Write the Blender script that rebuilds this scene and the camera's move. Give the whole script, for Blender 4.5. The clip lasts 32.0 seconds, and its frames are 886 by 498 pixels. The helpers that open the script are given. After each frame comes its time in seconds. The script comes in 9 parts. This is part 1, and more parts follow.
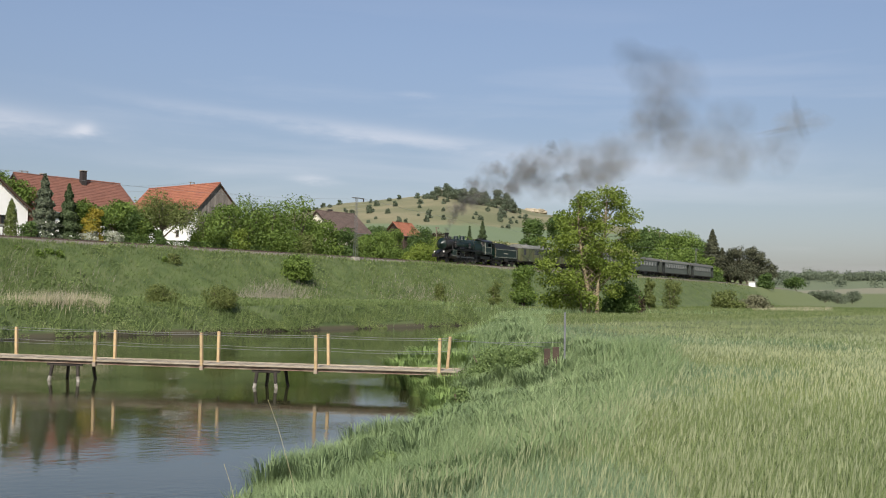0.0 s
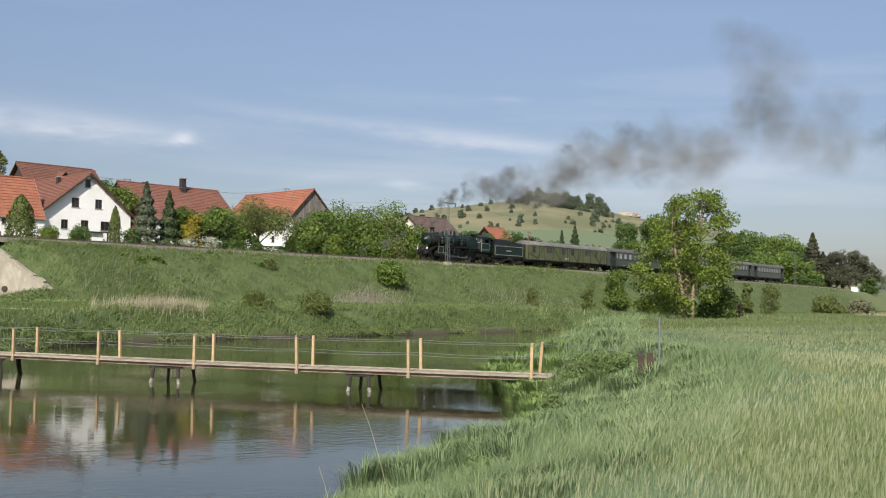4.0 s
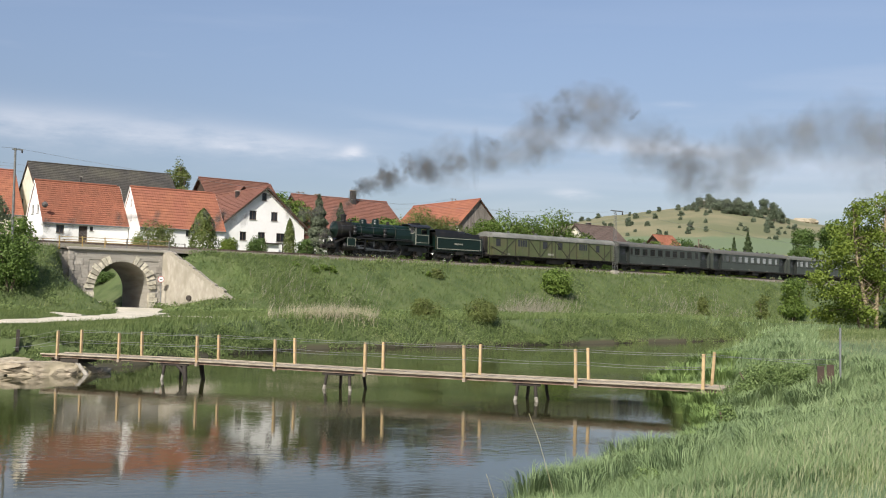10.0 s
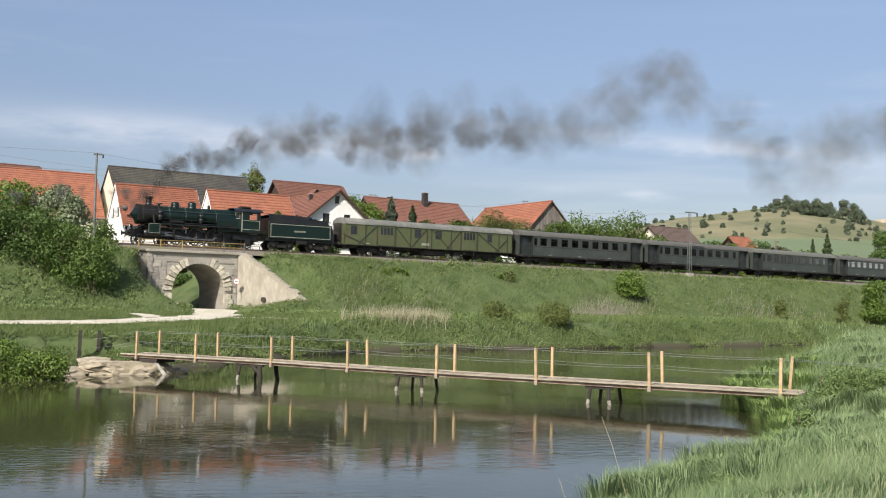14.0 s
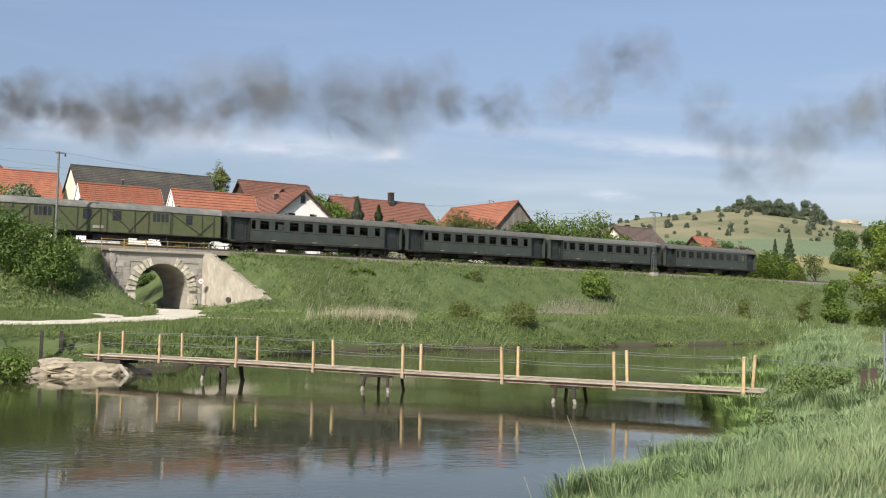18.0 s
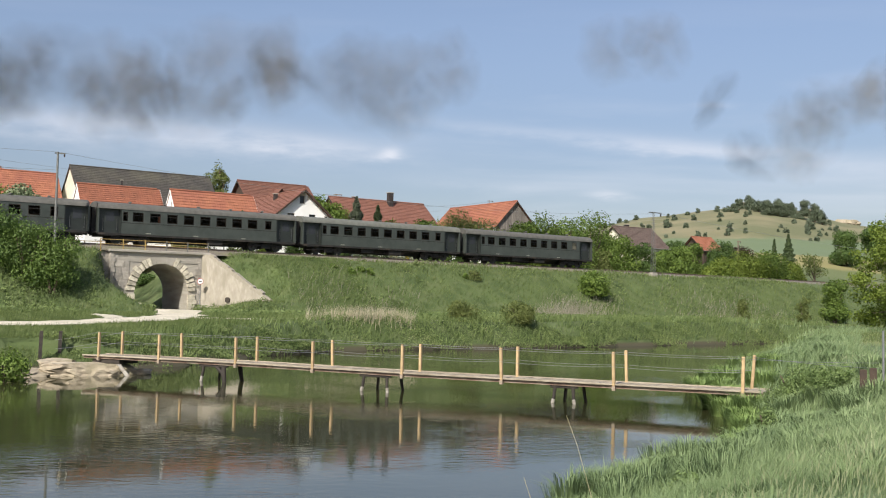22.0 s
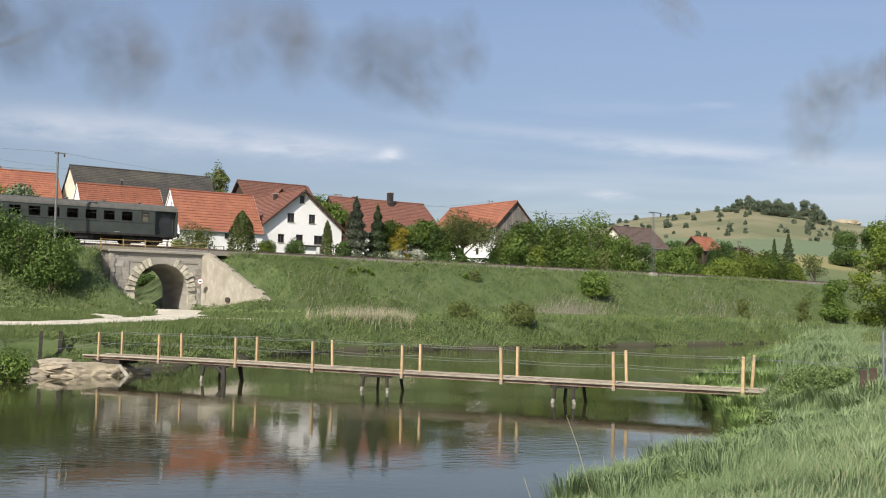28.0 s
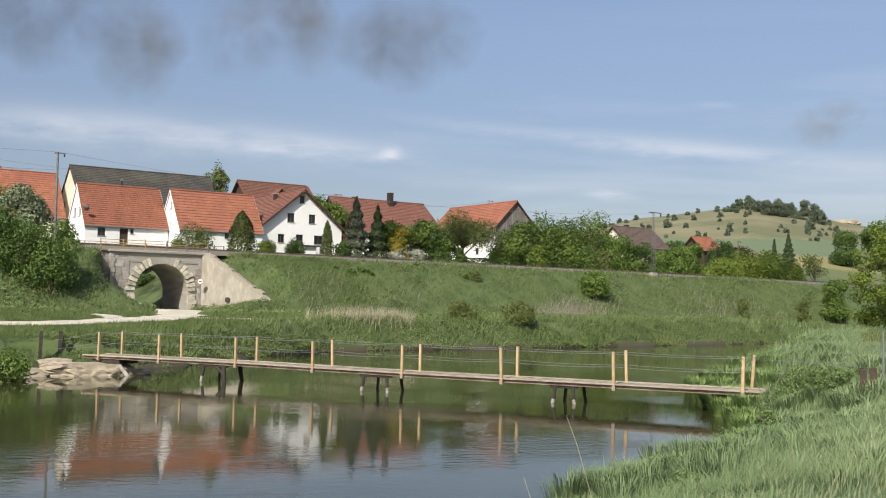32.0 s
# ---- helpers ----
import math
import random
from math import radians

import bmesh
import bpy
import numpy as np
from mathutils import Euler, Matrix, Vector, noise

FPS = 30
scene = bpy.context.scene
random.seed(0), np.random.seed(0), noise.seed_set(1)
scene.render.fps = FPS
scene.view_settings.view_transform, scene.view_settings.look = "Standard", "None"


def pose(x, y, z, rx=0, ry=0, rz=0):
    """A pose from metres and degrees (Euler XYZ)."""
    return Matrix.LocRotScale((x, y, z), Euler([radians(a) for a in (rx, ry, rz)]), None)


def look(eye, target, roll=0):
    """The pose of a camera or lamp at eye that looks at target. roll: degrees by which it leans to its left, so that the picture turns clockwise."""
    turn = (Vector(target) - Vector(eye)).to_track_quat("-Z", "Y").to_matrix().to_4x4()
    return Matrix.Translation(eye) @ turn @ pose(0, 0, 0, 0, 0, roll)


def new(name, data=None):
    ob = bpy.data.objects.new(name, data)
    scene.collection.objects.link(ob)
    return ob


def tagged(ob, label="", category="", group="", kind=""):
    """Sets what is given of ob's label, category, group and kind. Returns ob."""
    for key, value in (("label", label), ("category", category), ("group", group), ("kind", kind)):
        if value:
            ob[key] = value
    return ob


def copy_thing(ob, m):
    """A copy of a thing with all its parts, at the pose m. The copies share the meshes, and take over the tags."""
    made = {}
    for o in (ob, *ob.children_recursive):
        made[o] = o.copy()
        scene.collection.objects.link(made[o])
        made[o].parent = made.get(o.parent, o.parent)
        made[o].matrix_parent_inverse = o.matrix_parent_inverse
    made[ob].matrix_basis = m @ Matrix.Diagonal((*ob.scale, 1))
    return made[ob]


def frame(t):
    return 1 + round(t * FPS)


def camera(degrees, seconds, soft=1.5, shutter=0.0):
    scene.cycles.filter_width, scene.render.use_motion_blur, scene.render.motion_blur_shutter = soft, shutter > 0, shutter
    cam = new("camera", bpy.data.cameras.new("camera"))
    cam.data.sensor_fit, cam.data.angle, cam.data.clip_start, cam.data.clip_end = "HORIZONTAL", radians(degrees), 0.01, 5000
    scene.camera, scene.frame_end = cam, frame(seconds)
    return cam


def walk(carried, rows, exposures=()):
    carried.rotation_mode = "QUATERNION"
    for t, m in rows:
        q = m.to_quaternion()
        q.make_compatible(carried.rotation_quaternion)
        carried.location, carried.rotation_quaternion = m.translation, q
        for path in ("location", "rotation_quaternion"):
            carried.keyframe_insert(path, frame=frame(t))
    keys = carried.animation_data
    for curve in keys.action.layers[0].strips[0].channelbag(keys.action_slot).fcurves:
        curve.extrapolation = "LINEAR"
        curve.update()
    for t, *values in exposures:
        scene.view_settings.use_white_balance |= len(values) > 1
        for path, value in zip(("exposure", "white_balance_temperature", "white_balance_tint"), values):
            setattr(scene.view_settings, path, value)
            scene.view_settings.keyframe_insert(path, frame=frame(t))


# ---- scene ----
from collections import defaultdict

# ---------------------------------------------------------------- camera
EYE = (0.0, 0.0, 3.3)


def aim(yaw, pitch, roll):
    y, p = radians(yaw), radians(pitch)
    ahead = Vector((-math.sin(y) * math.cos(p), math.cos(y) * math.cos(p), math.sin(p)))
    return look(EYE, Vector(EYE) + ahead, roll)


cam = camera(45.71, 32.0, 1.1)
walk(cam, [(t, aim(y, p, r)) for t, y, p, r in
        [(0.0, -16.11, 2.49, 0.87), (0.5, -15.53, 2.49, 0.90), (1.0, -15.01, 2.51, 0.92), (1.5, -14.51, 2.53, 0.92),
         (2.0, -13.92, 2.55, 0.92), (2.5, -13.28, 2.58, 0.94), (3.0, -12.57, 2.61, 0.95), (3.5, -11.85, 2.64, 0.94),
         (5.5, -8.74, 2.77, 0.85), (6.0, -7.96, 2.80, 0.85), (6.5, -7.21, 2.83, 0.86), (7.0, -6.45, 2.85, 0.88),
         (7.5, -5.71, 2.87, 0.89), (8.0, -4.96, 2.90, 0.90), (8.5, -4.25, 2.92, 0.92), (9.0, -3.54, 2.95, 0.93),
         (9.5, -2.83, 2.98, 0.94), (10.0, -2.05, 3.02, 0.96), (10.5, -1.23, 3.05, 0.98), (11.0, -0.40, 3.07, 1.00),
         (11.5, 0.36, 3.08, 1.03), (12.0, 1.00, 3.08, 1.06), (12.5, 1.44, 3.08, 1.09), (13.0, 1.70, 3.07, 1.11),
         (13.5, 1.83, 3.07, 1.12), (14.0, 1.86, 3.07, 1.13), (14.5, 1.68, 3.08, 1.12), (15.0, 1.08, 3.08, 1.09),
         (15.5, 0.42, 3.09, 1.05), (17.5, 0.01, 3.09, 1.04), (18.0, 0.01, 3.09, 1.04), (19.0, 0.01, 3.09, 1.02),
         (20.0, 0.00, 3.09, 1.02), (21.0, -0.03, 3.10, 1.01), (24.0, -0.03, 3.10, 1.01), (28.0, -0.03, 3.10, 1.01),
         (32.0, -0.03, 3.10, 1.01)]],
     [(0.0, 0.11), (3.0, 0.16), (6.0, 0.20), (9.0, 0.24), (12.0, 0.31), (15.0, 0.34), (18.0, 0.34), (21.0, 0.30), (24.0, 0.27), (28.0, 0.22), (32.0, 0.20)])

# ---------------------------------------------------------------- sky and sun
SUN = Vector((-0.27, -0.70, 0.64)).normalized()   # towards the sun
world = bpy.data.worlds.new("sky")
scene.world = world
world.use_nodes = True
wn, wl = world.node_tree.nodes, world.node_tree.links
wn.clear()
w_out, w_bg, w_sky = wn.new("ShaderNodeOutputWorld"), wn.new("ShaderNodeBackground"), wn.new("ShaderNodeTexSky")
w_sky.sky_type, w_sky.sun_disc = "NISHITA", False
w_sky.sun_elevation = math.asin(SUN.z)
w_sky.sun_rotation = math.atan2(SUN.x, SUN.y)
w_sky.altitude, w_sky.air_density, w_sky.dust_density, w_sky.ozone_density = 400, 1.0, 2.0, 1.2
w_bg.inputs["Strength"].default_value = 0.110
# thin high cloud, drawn out sideways
w_tc, w_sep, w_map = wn.new("ShaderNodeTexCoord"), wn.new("ShaderNodeSeparateXYZ"), wn.new("ShaderNodeMapping")
w_noise, w_ramp, w_mix = wn.new("ShaderNodeTexNoise"), wn.new("ShaderNodeValToRGB"), wn.new("ShaderNodeMix")
w_map.inputs["Scale"].default_value = (1.5, 1.5, 13.0)
w_map.inputs["Location"].default_value = (0.35, 0.2, 0.55)
w_noise.inputs["Scale"].default_value, w_noise.inputs["Detail"].default_value = 1.5, 7.0
w_noise.inputs["Roughness"].default_value, w_noise.inputs["Distortion"].default_value = 0.52, 0.35
w_ramp.color_ramp.elements[0].position, w_ramp.color_ramp.elements[1].position = 0.50, 0.80
w_ramp.color_ramp.elements[0].color, w_ramp.color_ramp.elements[1].color = (0, 0, 0, 1), (0.5, 0.5, 0.5, 1)
w_mix.data_type = "RGBA"
w_mix.inputs["B"].default_value = (7.2, 7.2, 7.7, 1)
w_low, w_mul = wn.new("ShaderNodeMapRange"), wn.new("ShaderNodeMath")
w_low.inputs["From Min"].default_value, w_low.inputs["From Max"].default_value = 0.27, 0.17
w_low.inputs["To Min"].default_value = 0.18
w_mul.operation = "MULTIPLY"
w_tint = wn.new("ShaderNodeMix")
w_tint.data_type, w_tint.blend_type = "RGBA", "MULTIPLY"
w_tint.inputs["Factor"].default_value = 1.0
# thin haze takes some of the brightness out of the lowest sky
w_haze = wn.new("ShaderNodeValToRGB")
w_haze.color_ramp.interpolation = "EASE"
w_haze.color_ramp.elements[0].color, w_haze.color_ramp.elements[1].color = (0.75, 0.72, 0.81, 1), (1.10, 1.0, 0.99, 1)
w_haze.color_ramp.elements[1].position = 0.30
w_haze.color_ramp.elements.new(0.10).color = (0.80, 0.74, 0.765, 1)
wl.new(w_sep.outputs["Z"], w_haze.inputs["Fac"])
wl.new(w_haze.outputs["Color"], w_tint.inputs["B"])
wl.new(w_tc.outputs["Generated"], w_map.inputs["Vector"])
wl.new(w_tc.outputs["Generated"], w_sep.inputs["Vector"])
wl.new(w_sep.outputs["Z"], w_low.inputs["Value"])
wl.new(w_map.outputs["Vector"], w_noise.inputs["Vector"])
wl.new(w_noise.outputs["Fac"], w_ramp.inputs["Fac"])
wl.new(w_ramp.outputs["Color"], w_mul.inputs[0])
wl.new(w_low.outputs["Result"], w_mul.inputs[1])
# streaks and small heads of cloud low over the village: bearing and height, half length and half depth, slope, thickness
w_az, w_wob = wn.new("ShaderNodeMath"), wn.new("ShaderNodeTexNoise")
w_az.operation = "ARCTAN2"
wl.new(w_sep.outputs["X"], w_az.inputs[0])
wl.new(w_sep.outputs["Y"], w_az.inputs[1])
w_map2 = wn.new("ShaderNodeMapping")
w_map2.inputs["Scale"].default_value = (7.0, 7.0, 30.0)
w_wob.inputs["Scale"].default_value, w_wob.inputs["Detail"].default_value, w_wob.inputs["Roughness"].default_value = 1.6, 6.0, 0.62
wl.new(w_tc.outputs["Generated"], w_map2.inputs["Vector"])
wl.new(w_map2.outputs["Vector"], w_wob.inputs["Vector"])


def sky_math(op, a, b, c=None):
    n = wn.new("ShaderNodeMath")
    n.operation = op
    for k, v in enumerate((a, b, c)):
        if isinstance(v, (int, float)):
            n.inputs[k].default_value = v
        elif v is not None:
            wl.new(v, n.inputs[k])
    return n.outputs["Value"]


w_ragged = sky_math("MULTIPLY_ADD", w_wob.outputs["Fac"], 2.6, -0.45)
w_shift = sky_math("MULTIPLY_ADD", w_wob.outputs["Fac"], 0.020, -0.010)
w_total = sky_math("MULTIPLY", w_mul.outputs["Value"], 0.6)
for bearing, high, long, deep, slope, thick in ((-14.0, 0.152, 10.5, 0.017, -0.035, 0.29), (-7.5, 0.148, 4.5, 0.010, -0.05, 0.26), (-21.0, 0.154, 6.0, 0.014, 0.02, 0.20),
                                                (-2.95, 0.1430, 0.55, 0.0058, 0.10, 0.50), (-3.9, 0.137, 1.5, 0.0045, 0.12, 0.20), (8.0, 0.158, 9.0, 0.0070, -0.10, 0.22),
                                                (13.0, 0.150, 4.6, 0.0095, -0.10, 0.18), (18.0, 0.140, 5.0, 0.008, -0.11, 0.16), (9.0, 0.1060, 1.1, 0.0045, -0.06, 0.42),
                                                (2.0, 0.118, 5.0, 0.008, -0.04, 0.10), (30.0, 0.120, 9.0, 0.020, 0.0, 0.12), (14.6, 0.186, 1.0, 0.003, -0.1, 0.15)):
    u = sky_math("SUBTRACT", w_az.outputs["Value"], radians(bearing))
    v = sky_math("ADD", sky_math("SUBTRACT", w_sep.outputs["Z"], high), sky_math("MULTIPLY_ADD", u, -slope, w_shift))
    u, v = sky_math("DIVIDE", u, radians(long)), sky_math("DIVIDE", v, deep)
    far_off = sky_math("ADD", sky_math("MULTIPLY", u, u), sky_math("MULTIPLY", v, v))
    cloud = sky_math("MULTIPLY", sky_math("POWER", 2.718, sky_math("MULTIPLY", far_off, -1.0)), thick)
    w_total = sky_math("ADD", w_total, sky_math("MULTIPLY", cloud, w_ragged))
wl.new(sky_math("MINIMUM", sky_math("MAXIMUM", w_total, 0.0), 0.9), w_mix.inputs["Factor"])
wl.new(w_sky.outputs["Color"], w_tint.inputs["A"])
wl.new(w_tint.outputs["Result"], w_mix.inputs["A"])
wl.new(w_mix.outputs["Result"], w_bg.inputs["Color"])
wl.new(w_bg.outputs["Background"], w_out.inputs["Surface"])

sun_data = bpy.data.lights.new("sun", "SUN")
sun_data.energy, sun_data.angle, sun_data.color = 5.0, radians(0.53), (1.0, 0.94, 0.84)
sun_lamp = new("sun", sun_data)
sun_lamp.matrix_world = look((0, 0, 60), Vector((0, 0, 60)) - SUN)


# ---------------------------------------------------------------- materials
def mat(name, col, col2=None, scale=4.0, rough=0.8, bump=0.0, bscale=None, metal=0.0, vary=0.0, island=0.0,
        stain=None, sscale=0.4, spec=0.5, stretch=None, coords="Object"):
    """Two-scale procedural surface: grain between col and col2, large stains, relief, variation by object or island."""
    m = bpy.data.materials.new(name)
    m.use_nodes = True
    n, l = m.node_tree.nodes, m.node_tree.links
    b = n["Principled BSDF"]
    b.inputs["Roughness"].default_value, b.inputs["Metallic"].default_value = rough, metal
    b.inputs["Specular IOR Level"].default_value = spec
    tc = n.new("ShaderNodeTexCoord")
    src = tc.outputs[coords]
    if stretch:
        mp = n.new("ShaderNodeMapping")
        mp.inputs["Scale"].default_value = stretch
        l.new(src, mp.inputs["Vector"])
        src = mp.outputs["Vector"]
    col2 = col2 or tuple(c * 0.7 for c in col)
    nz = n.new("ShaderNodeTexNoise")
    nz.inputs["Scale"].default_value, nz.inputs["Detail"].default_value = scale, 6.0
    l.new(src, nz.inputs["Vector"])
    rp = n.new("ShaderNodeValToRGB")
    rp.color_ramp.elements[0].position, rp.color_ramp.elements[1].position = 0.34, 0.68
    rp.color_ramp.elements[0].color, rp.color_ramp.elements[1].color = (*col2, 1), (*col, 1)
    l.new(nz.outputs["Fac"], rp.inputs["Fac"])
    out = rp.outputs["Color"]
    if stain:
        n2 = n.new("ShaderNodeTexNoise")
        n2.inputs["Scale"].default_value, n2.inputs["Detail"].default_value = sscale, 5.0
        l.new(src, n2.inputs["Vector"])
        r2 = n.new("ShaderNodeValToRGB")
        r2.color_ramp.elements[0].position, r2.color_ramp.elements[1].position = 0.46, 0.66
        l.new(n2.outputs["Fac"], r2.inputs["Fac"])
        mx = n.new("ShaderNodeMix")
        mx.data_type = "RGBA"
        mx.inputs["B"].default_value = (*stain, 1)
        l.new(r2.outputs["Color"], mx.inputs["Factor"])
        l.new(out, mx.inputs["A"])
        out = mx.outputs["Result"]
    if vary or island:
        hs = n.new("ShaderNodeHueSaturation")
        mr = n.new("ShaderNodeMapRange")
        amount = vary or island
        mr.inputs["To Min"].default_value, mr.inputs["To Max"].default_value = 1 - amount, 1 + amount
        if vary:
            l.new(n.new("ShaderNodeObjectInfo").outputs["Random"], mr.inputs["Value"])
        else:
            l.new(n.new("ShaderNodeNewGeometry").outputs["Random Per Island"], mr.inputs["Value"])
        l.new(mr.outputs["Result"], hs.inputs["Value"])
        l.new(out, hs.inputs["Color"])
        out = hs.outputs["Color"]
    l.new(out, b.inputs["Base Color"])
    if bump:
        n3 = n.new("ShaderNodeTexNoise")
        n3.inputs["Scale"].default_value, n3.inputs["Detail"].default_value = bscale or scale * 4, 5.0
        l.new(src, n3.inputs["Vector"])
        bp = n.new("ShaderNodeBump")
        bp.inputs["Strength"].default_value, bp.inputs["Distance"].default_value = bump, 0.05
        l.new(n3.outputs["Fac"], bp.inputs["Height"])
        l.new(bp.outputs["Normal"], b.inputs["Normal"])
    return m


def leafmat(name, a, b, c=None, trans=0.35, zone=0.25, rough=0.55):
    """Foliage: colour by leaf and by clump, part of the light passes through."""
    m = bpy.data.materials.new(name)
    m.use_nodes = True
    n, l = m.node_tree.nodes, m.node_tree.links
    p, out = n["Principled BSDF"], n["Material Output"]
    p.inputs["Roughness"].default_value, p.inputs["Specular IOR Level"].default_value = rough, 0.3
    geo, tc = n.new("ShaderNodeNewGeometry"), n.new("ShaderNodeTexCoord")
    rp = n.new("ShaderNodeValToRGB")
    rp.color_ramp.elements[0].color, rp.color_ramp.elements[1].color = (*a, 1), (*b, 1)
    if c:
        e = rp.color_ramp.elements.new(0.86)
        e.color = (*b, 1)
        rp.color_ramp.elements[-1].color = (*c, 1)
    nz = n.new("ShaderNodeTexNoise")
    nz.inputs["Scale"].default_value, nz.inputs["Detail"].default_value = zone, 3.0
    l.new(tc.outputs["Object"], nz.inputs["Vector"])
    mr = n.new("ShaderNodeMapRange")
    mr.inputs["From Min"].default_value, mr.inputs["From Max"].default_value = 0.3, 0.7
    l.new(nz.outputs["Fac"], mr.inputs["Value"])
    mx = n.new("ShaderNodeMix")
    mx.inputs["Factor"].default_value = 0.5
    l.new(geo.outputs["Random Per Island"], mx.inputs["A"])
    l.new(mr.outputs["Result"], mx.inputs["B"])
    l.new(mx.outputs["Result"], rp.inputs["Fac"])
    l.new(rp.outputs["Color"], p.inputs["Base Color"])
    tr, ms = n.new("ShaderNodeBsdfTranslucent"), n.new("ShaderNodeMixShader")
    l.new(rp.outputs["Color"], tr.inputs["Color"])
    ms.inputs["Fac"].default_value = trans
    l.new(p.outputs["BSDF"], ms.inputs[1])
    l.new(tr.outputs["BSDF"], ms.inputs[2])
    l.new(ms.outputs["Shader"], out.inputs["Surface"])
    return m


def glassmat(name, tint=(0.9, 0.95, 0.95), clear=0.45):
    m = bpy.data.materials.new(name)
    m.use_nodes = True
    n, l = m.node_tree.nodes, m.node_tree.links
    tr, gl, ms, fr = (n.new(k) for k in ("ShaderNodeBsdfTransparent", "ShaderNodeBsdfGlossy", "ShaderNodeMixShader", "ShaderNodeFresnel"))
    tr.inputs["Color"].default_value = (*[c * clear for c in tint], 1)
    gl.inputs["Roughness"].default_value = 0.03
    fr.inputs["IOR"].default_value = 1.19
    l.new(fr.outputs["Fac"], ms.inputs["Fac"])
    l.new(tr.outputs["BSDF"], ms.inputs[1])
    l.new(gl.outputs["BSDF"], ms.inputs[2])
    l.new(ms.outputs["Shader"], n["Material Output"].inputs["Surface"])
    return m


M_GRAVEL = mat("pale_gravel_road", (0.66, 0.61, 0.50), (0.50, 0.46, 0.37), 3.0, 0.95, 0.4, 20, stain=(0.45, 0.42, 0.33), sscale=0.5)
M_BALLAST = mat("grey_ballast", (0.24, 0.21, 0.18), (0.10, 0.09, 0.08), 7.0, 0.95, 0.8, 14, stain=(0.16, 0.15, 0.09), sscale=0.3)
M_STEEL = mat("rail_steel", (0.25, 0.20, 0.17), (0.16, 0.11, 0.09), 4.0, 0.45, 0.1, metal=0.7)
M_SLEEPER = mat("sleeper_wood", (0.10, 0.075, 0.055), (0.05, 0.04, 0.03), 5.0, 0.9, 0.3, vary=0.25)
M_CONC = mat("weathered_concrete", (0.43, 0.40, 0.35), (0.31, 0.29, 0.25), 1.4, 0.92, 0.5, 10, stain=(0.27, 0.25, 0.21), sscale=0.7, stretch=(0.5, 0.5, 3.2))
M_CONC2 = mat("sunlit_render_wall", (0.445, 0.405, 0.335), (0.34, 0.31, 0.255), 2.6, 0.92, 0.7, 14, stain=(0.30, 0.275, 0.215), sscale=0.9, stretch=(1.6, 1.6, 0.6))
M_STONE = mat("pale_arch_stone", (0.60, 0.56, 0.45), (0.36, 0.33, 0.26), 3.0, 0.9, 0.9, 6, vary=0.28)
M_BLOCK = mat("grey_wall_stone", (0.40, 0.37, 0.32), (0.26, 0.24, 0.21), 3.0, 0.92, 0.6, 9, vary=0.25)
M_ROCK = mat("river_rock", (0.50, 0.43, 0.32), (0.27, 0.23, 0.17), 2.2, 0.9, 1.0, 5, stain=(0.26, 0.23, 0.15), sscale=0.8)
M_WHITE = mat("white_render", (0.91, 0.91, 0.89), (0.87, 0.87, 0.85), 2.0, 0.9, 0.15, 25, stain=(0.80, 0.80, 0.77), sscale=0.35)
M_CREAM = mat("cream_render", (0.74, 0.70, 0.58), (0.66, 0.62, 0.50), 2.0, 0.9, 0.15, 25, stain=(0.60, 0.56, 0.45), sscale=0.35)
M_TILE_O = mat("orange_clay_tile", (0.36, 0.142, 0.080), (0.275, 0.108, 0.064), 1.2, 0.85, 0.3, 20, island=0.07, stain=(0.28, 0.105, 0.068), sscale=0.35)
M_TILE_R = mat("red_clay_tile", (0.235, 0.105, 0.075), (0.180, 0.082, 0.060), 1.5, 0.85, 0.3, 20, island=0.06, stain=(0.20, 0.088, 0.06), sscale=0.35)
M_TILE_C = mat("rusty_clay_tile", (0.300, 0.112, 0.064), (0.230, 0.086, 0.052), 3.0, 0.88, 0.25, 20, island=0.07, stain=(0.215, 0.085, 0.05), sscale=0.45)
M_TILE_B = mat("brown_clay_tile", (0.185, 0.085, 0.058), (0.135, 0.064, 0.046), 2.0, 0.85, 0.3, 20, island=0.08, stain=(0.17, 0.07, 0.05), sscale=0.4)
M_TILE_GB = mat("grey_brown_tile", (0.150, 0.105, 0.088), (0.10, 0.075, 0.065), 5.0, 0.85, 0.3, 20, island=0.14, stain=(0.12, 0.09, 0.075), sscale=0.4)
M_TILE_G = mat("dark_weathered_tile", (0.074, 0.069, 0.062), (0.048, 0.045, 0.041), 4.0, 0.9, 0.3, 20, island=0.12, stain=(0.090, 0.086, 0.066), sscale=0.25)
M_BARN = mat("grey_barn_boards", (0.25, 0.225, 0.20), (0.14, 0.125, 0.11), 3.0, 0.9, 0.4, 10, vary=0.25, stretch=(6, 6, 0.4))
M_DARKWOOD = mat("dark_wood", (0.070, 0.047, 0.033), (0.042, 0.029, 0.022), 4.0, 0.85, 0.2)
M_WINDOW = mat("dark_window_pane", (0.03, 0.033, 0.04), (0.02, 0.022, 0.026), 2.0, 0.08, spec=0.6)
M_FRAMEW = mat("window_frame_paint", (0.10, 0.07, 0.05), (0.07, 0.05, 0.04), 6.0, 0.6)
M_BRICK = mat("chimney_brick", (0.045, 0.036, 0.034), (0.028, 0.024, 0.023), 8.0, 0.9, 0.3)
M_ZINC = mat("zinc_gutter", (0.30, 0.31, 0.32), (0.22, 0.23, 0.24), 5.0, 0.5, metal=0.6)
M_DISH = mat("dish_plastic", (0.075, 0.066, 0.062), None, 3.0, 0.6)
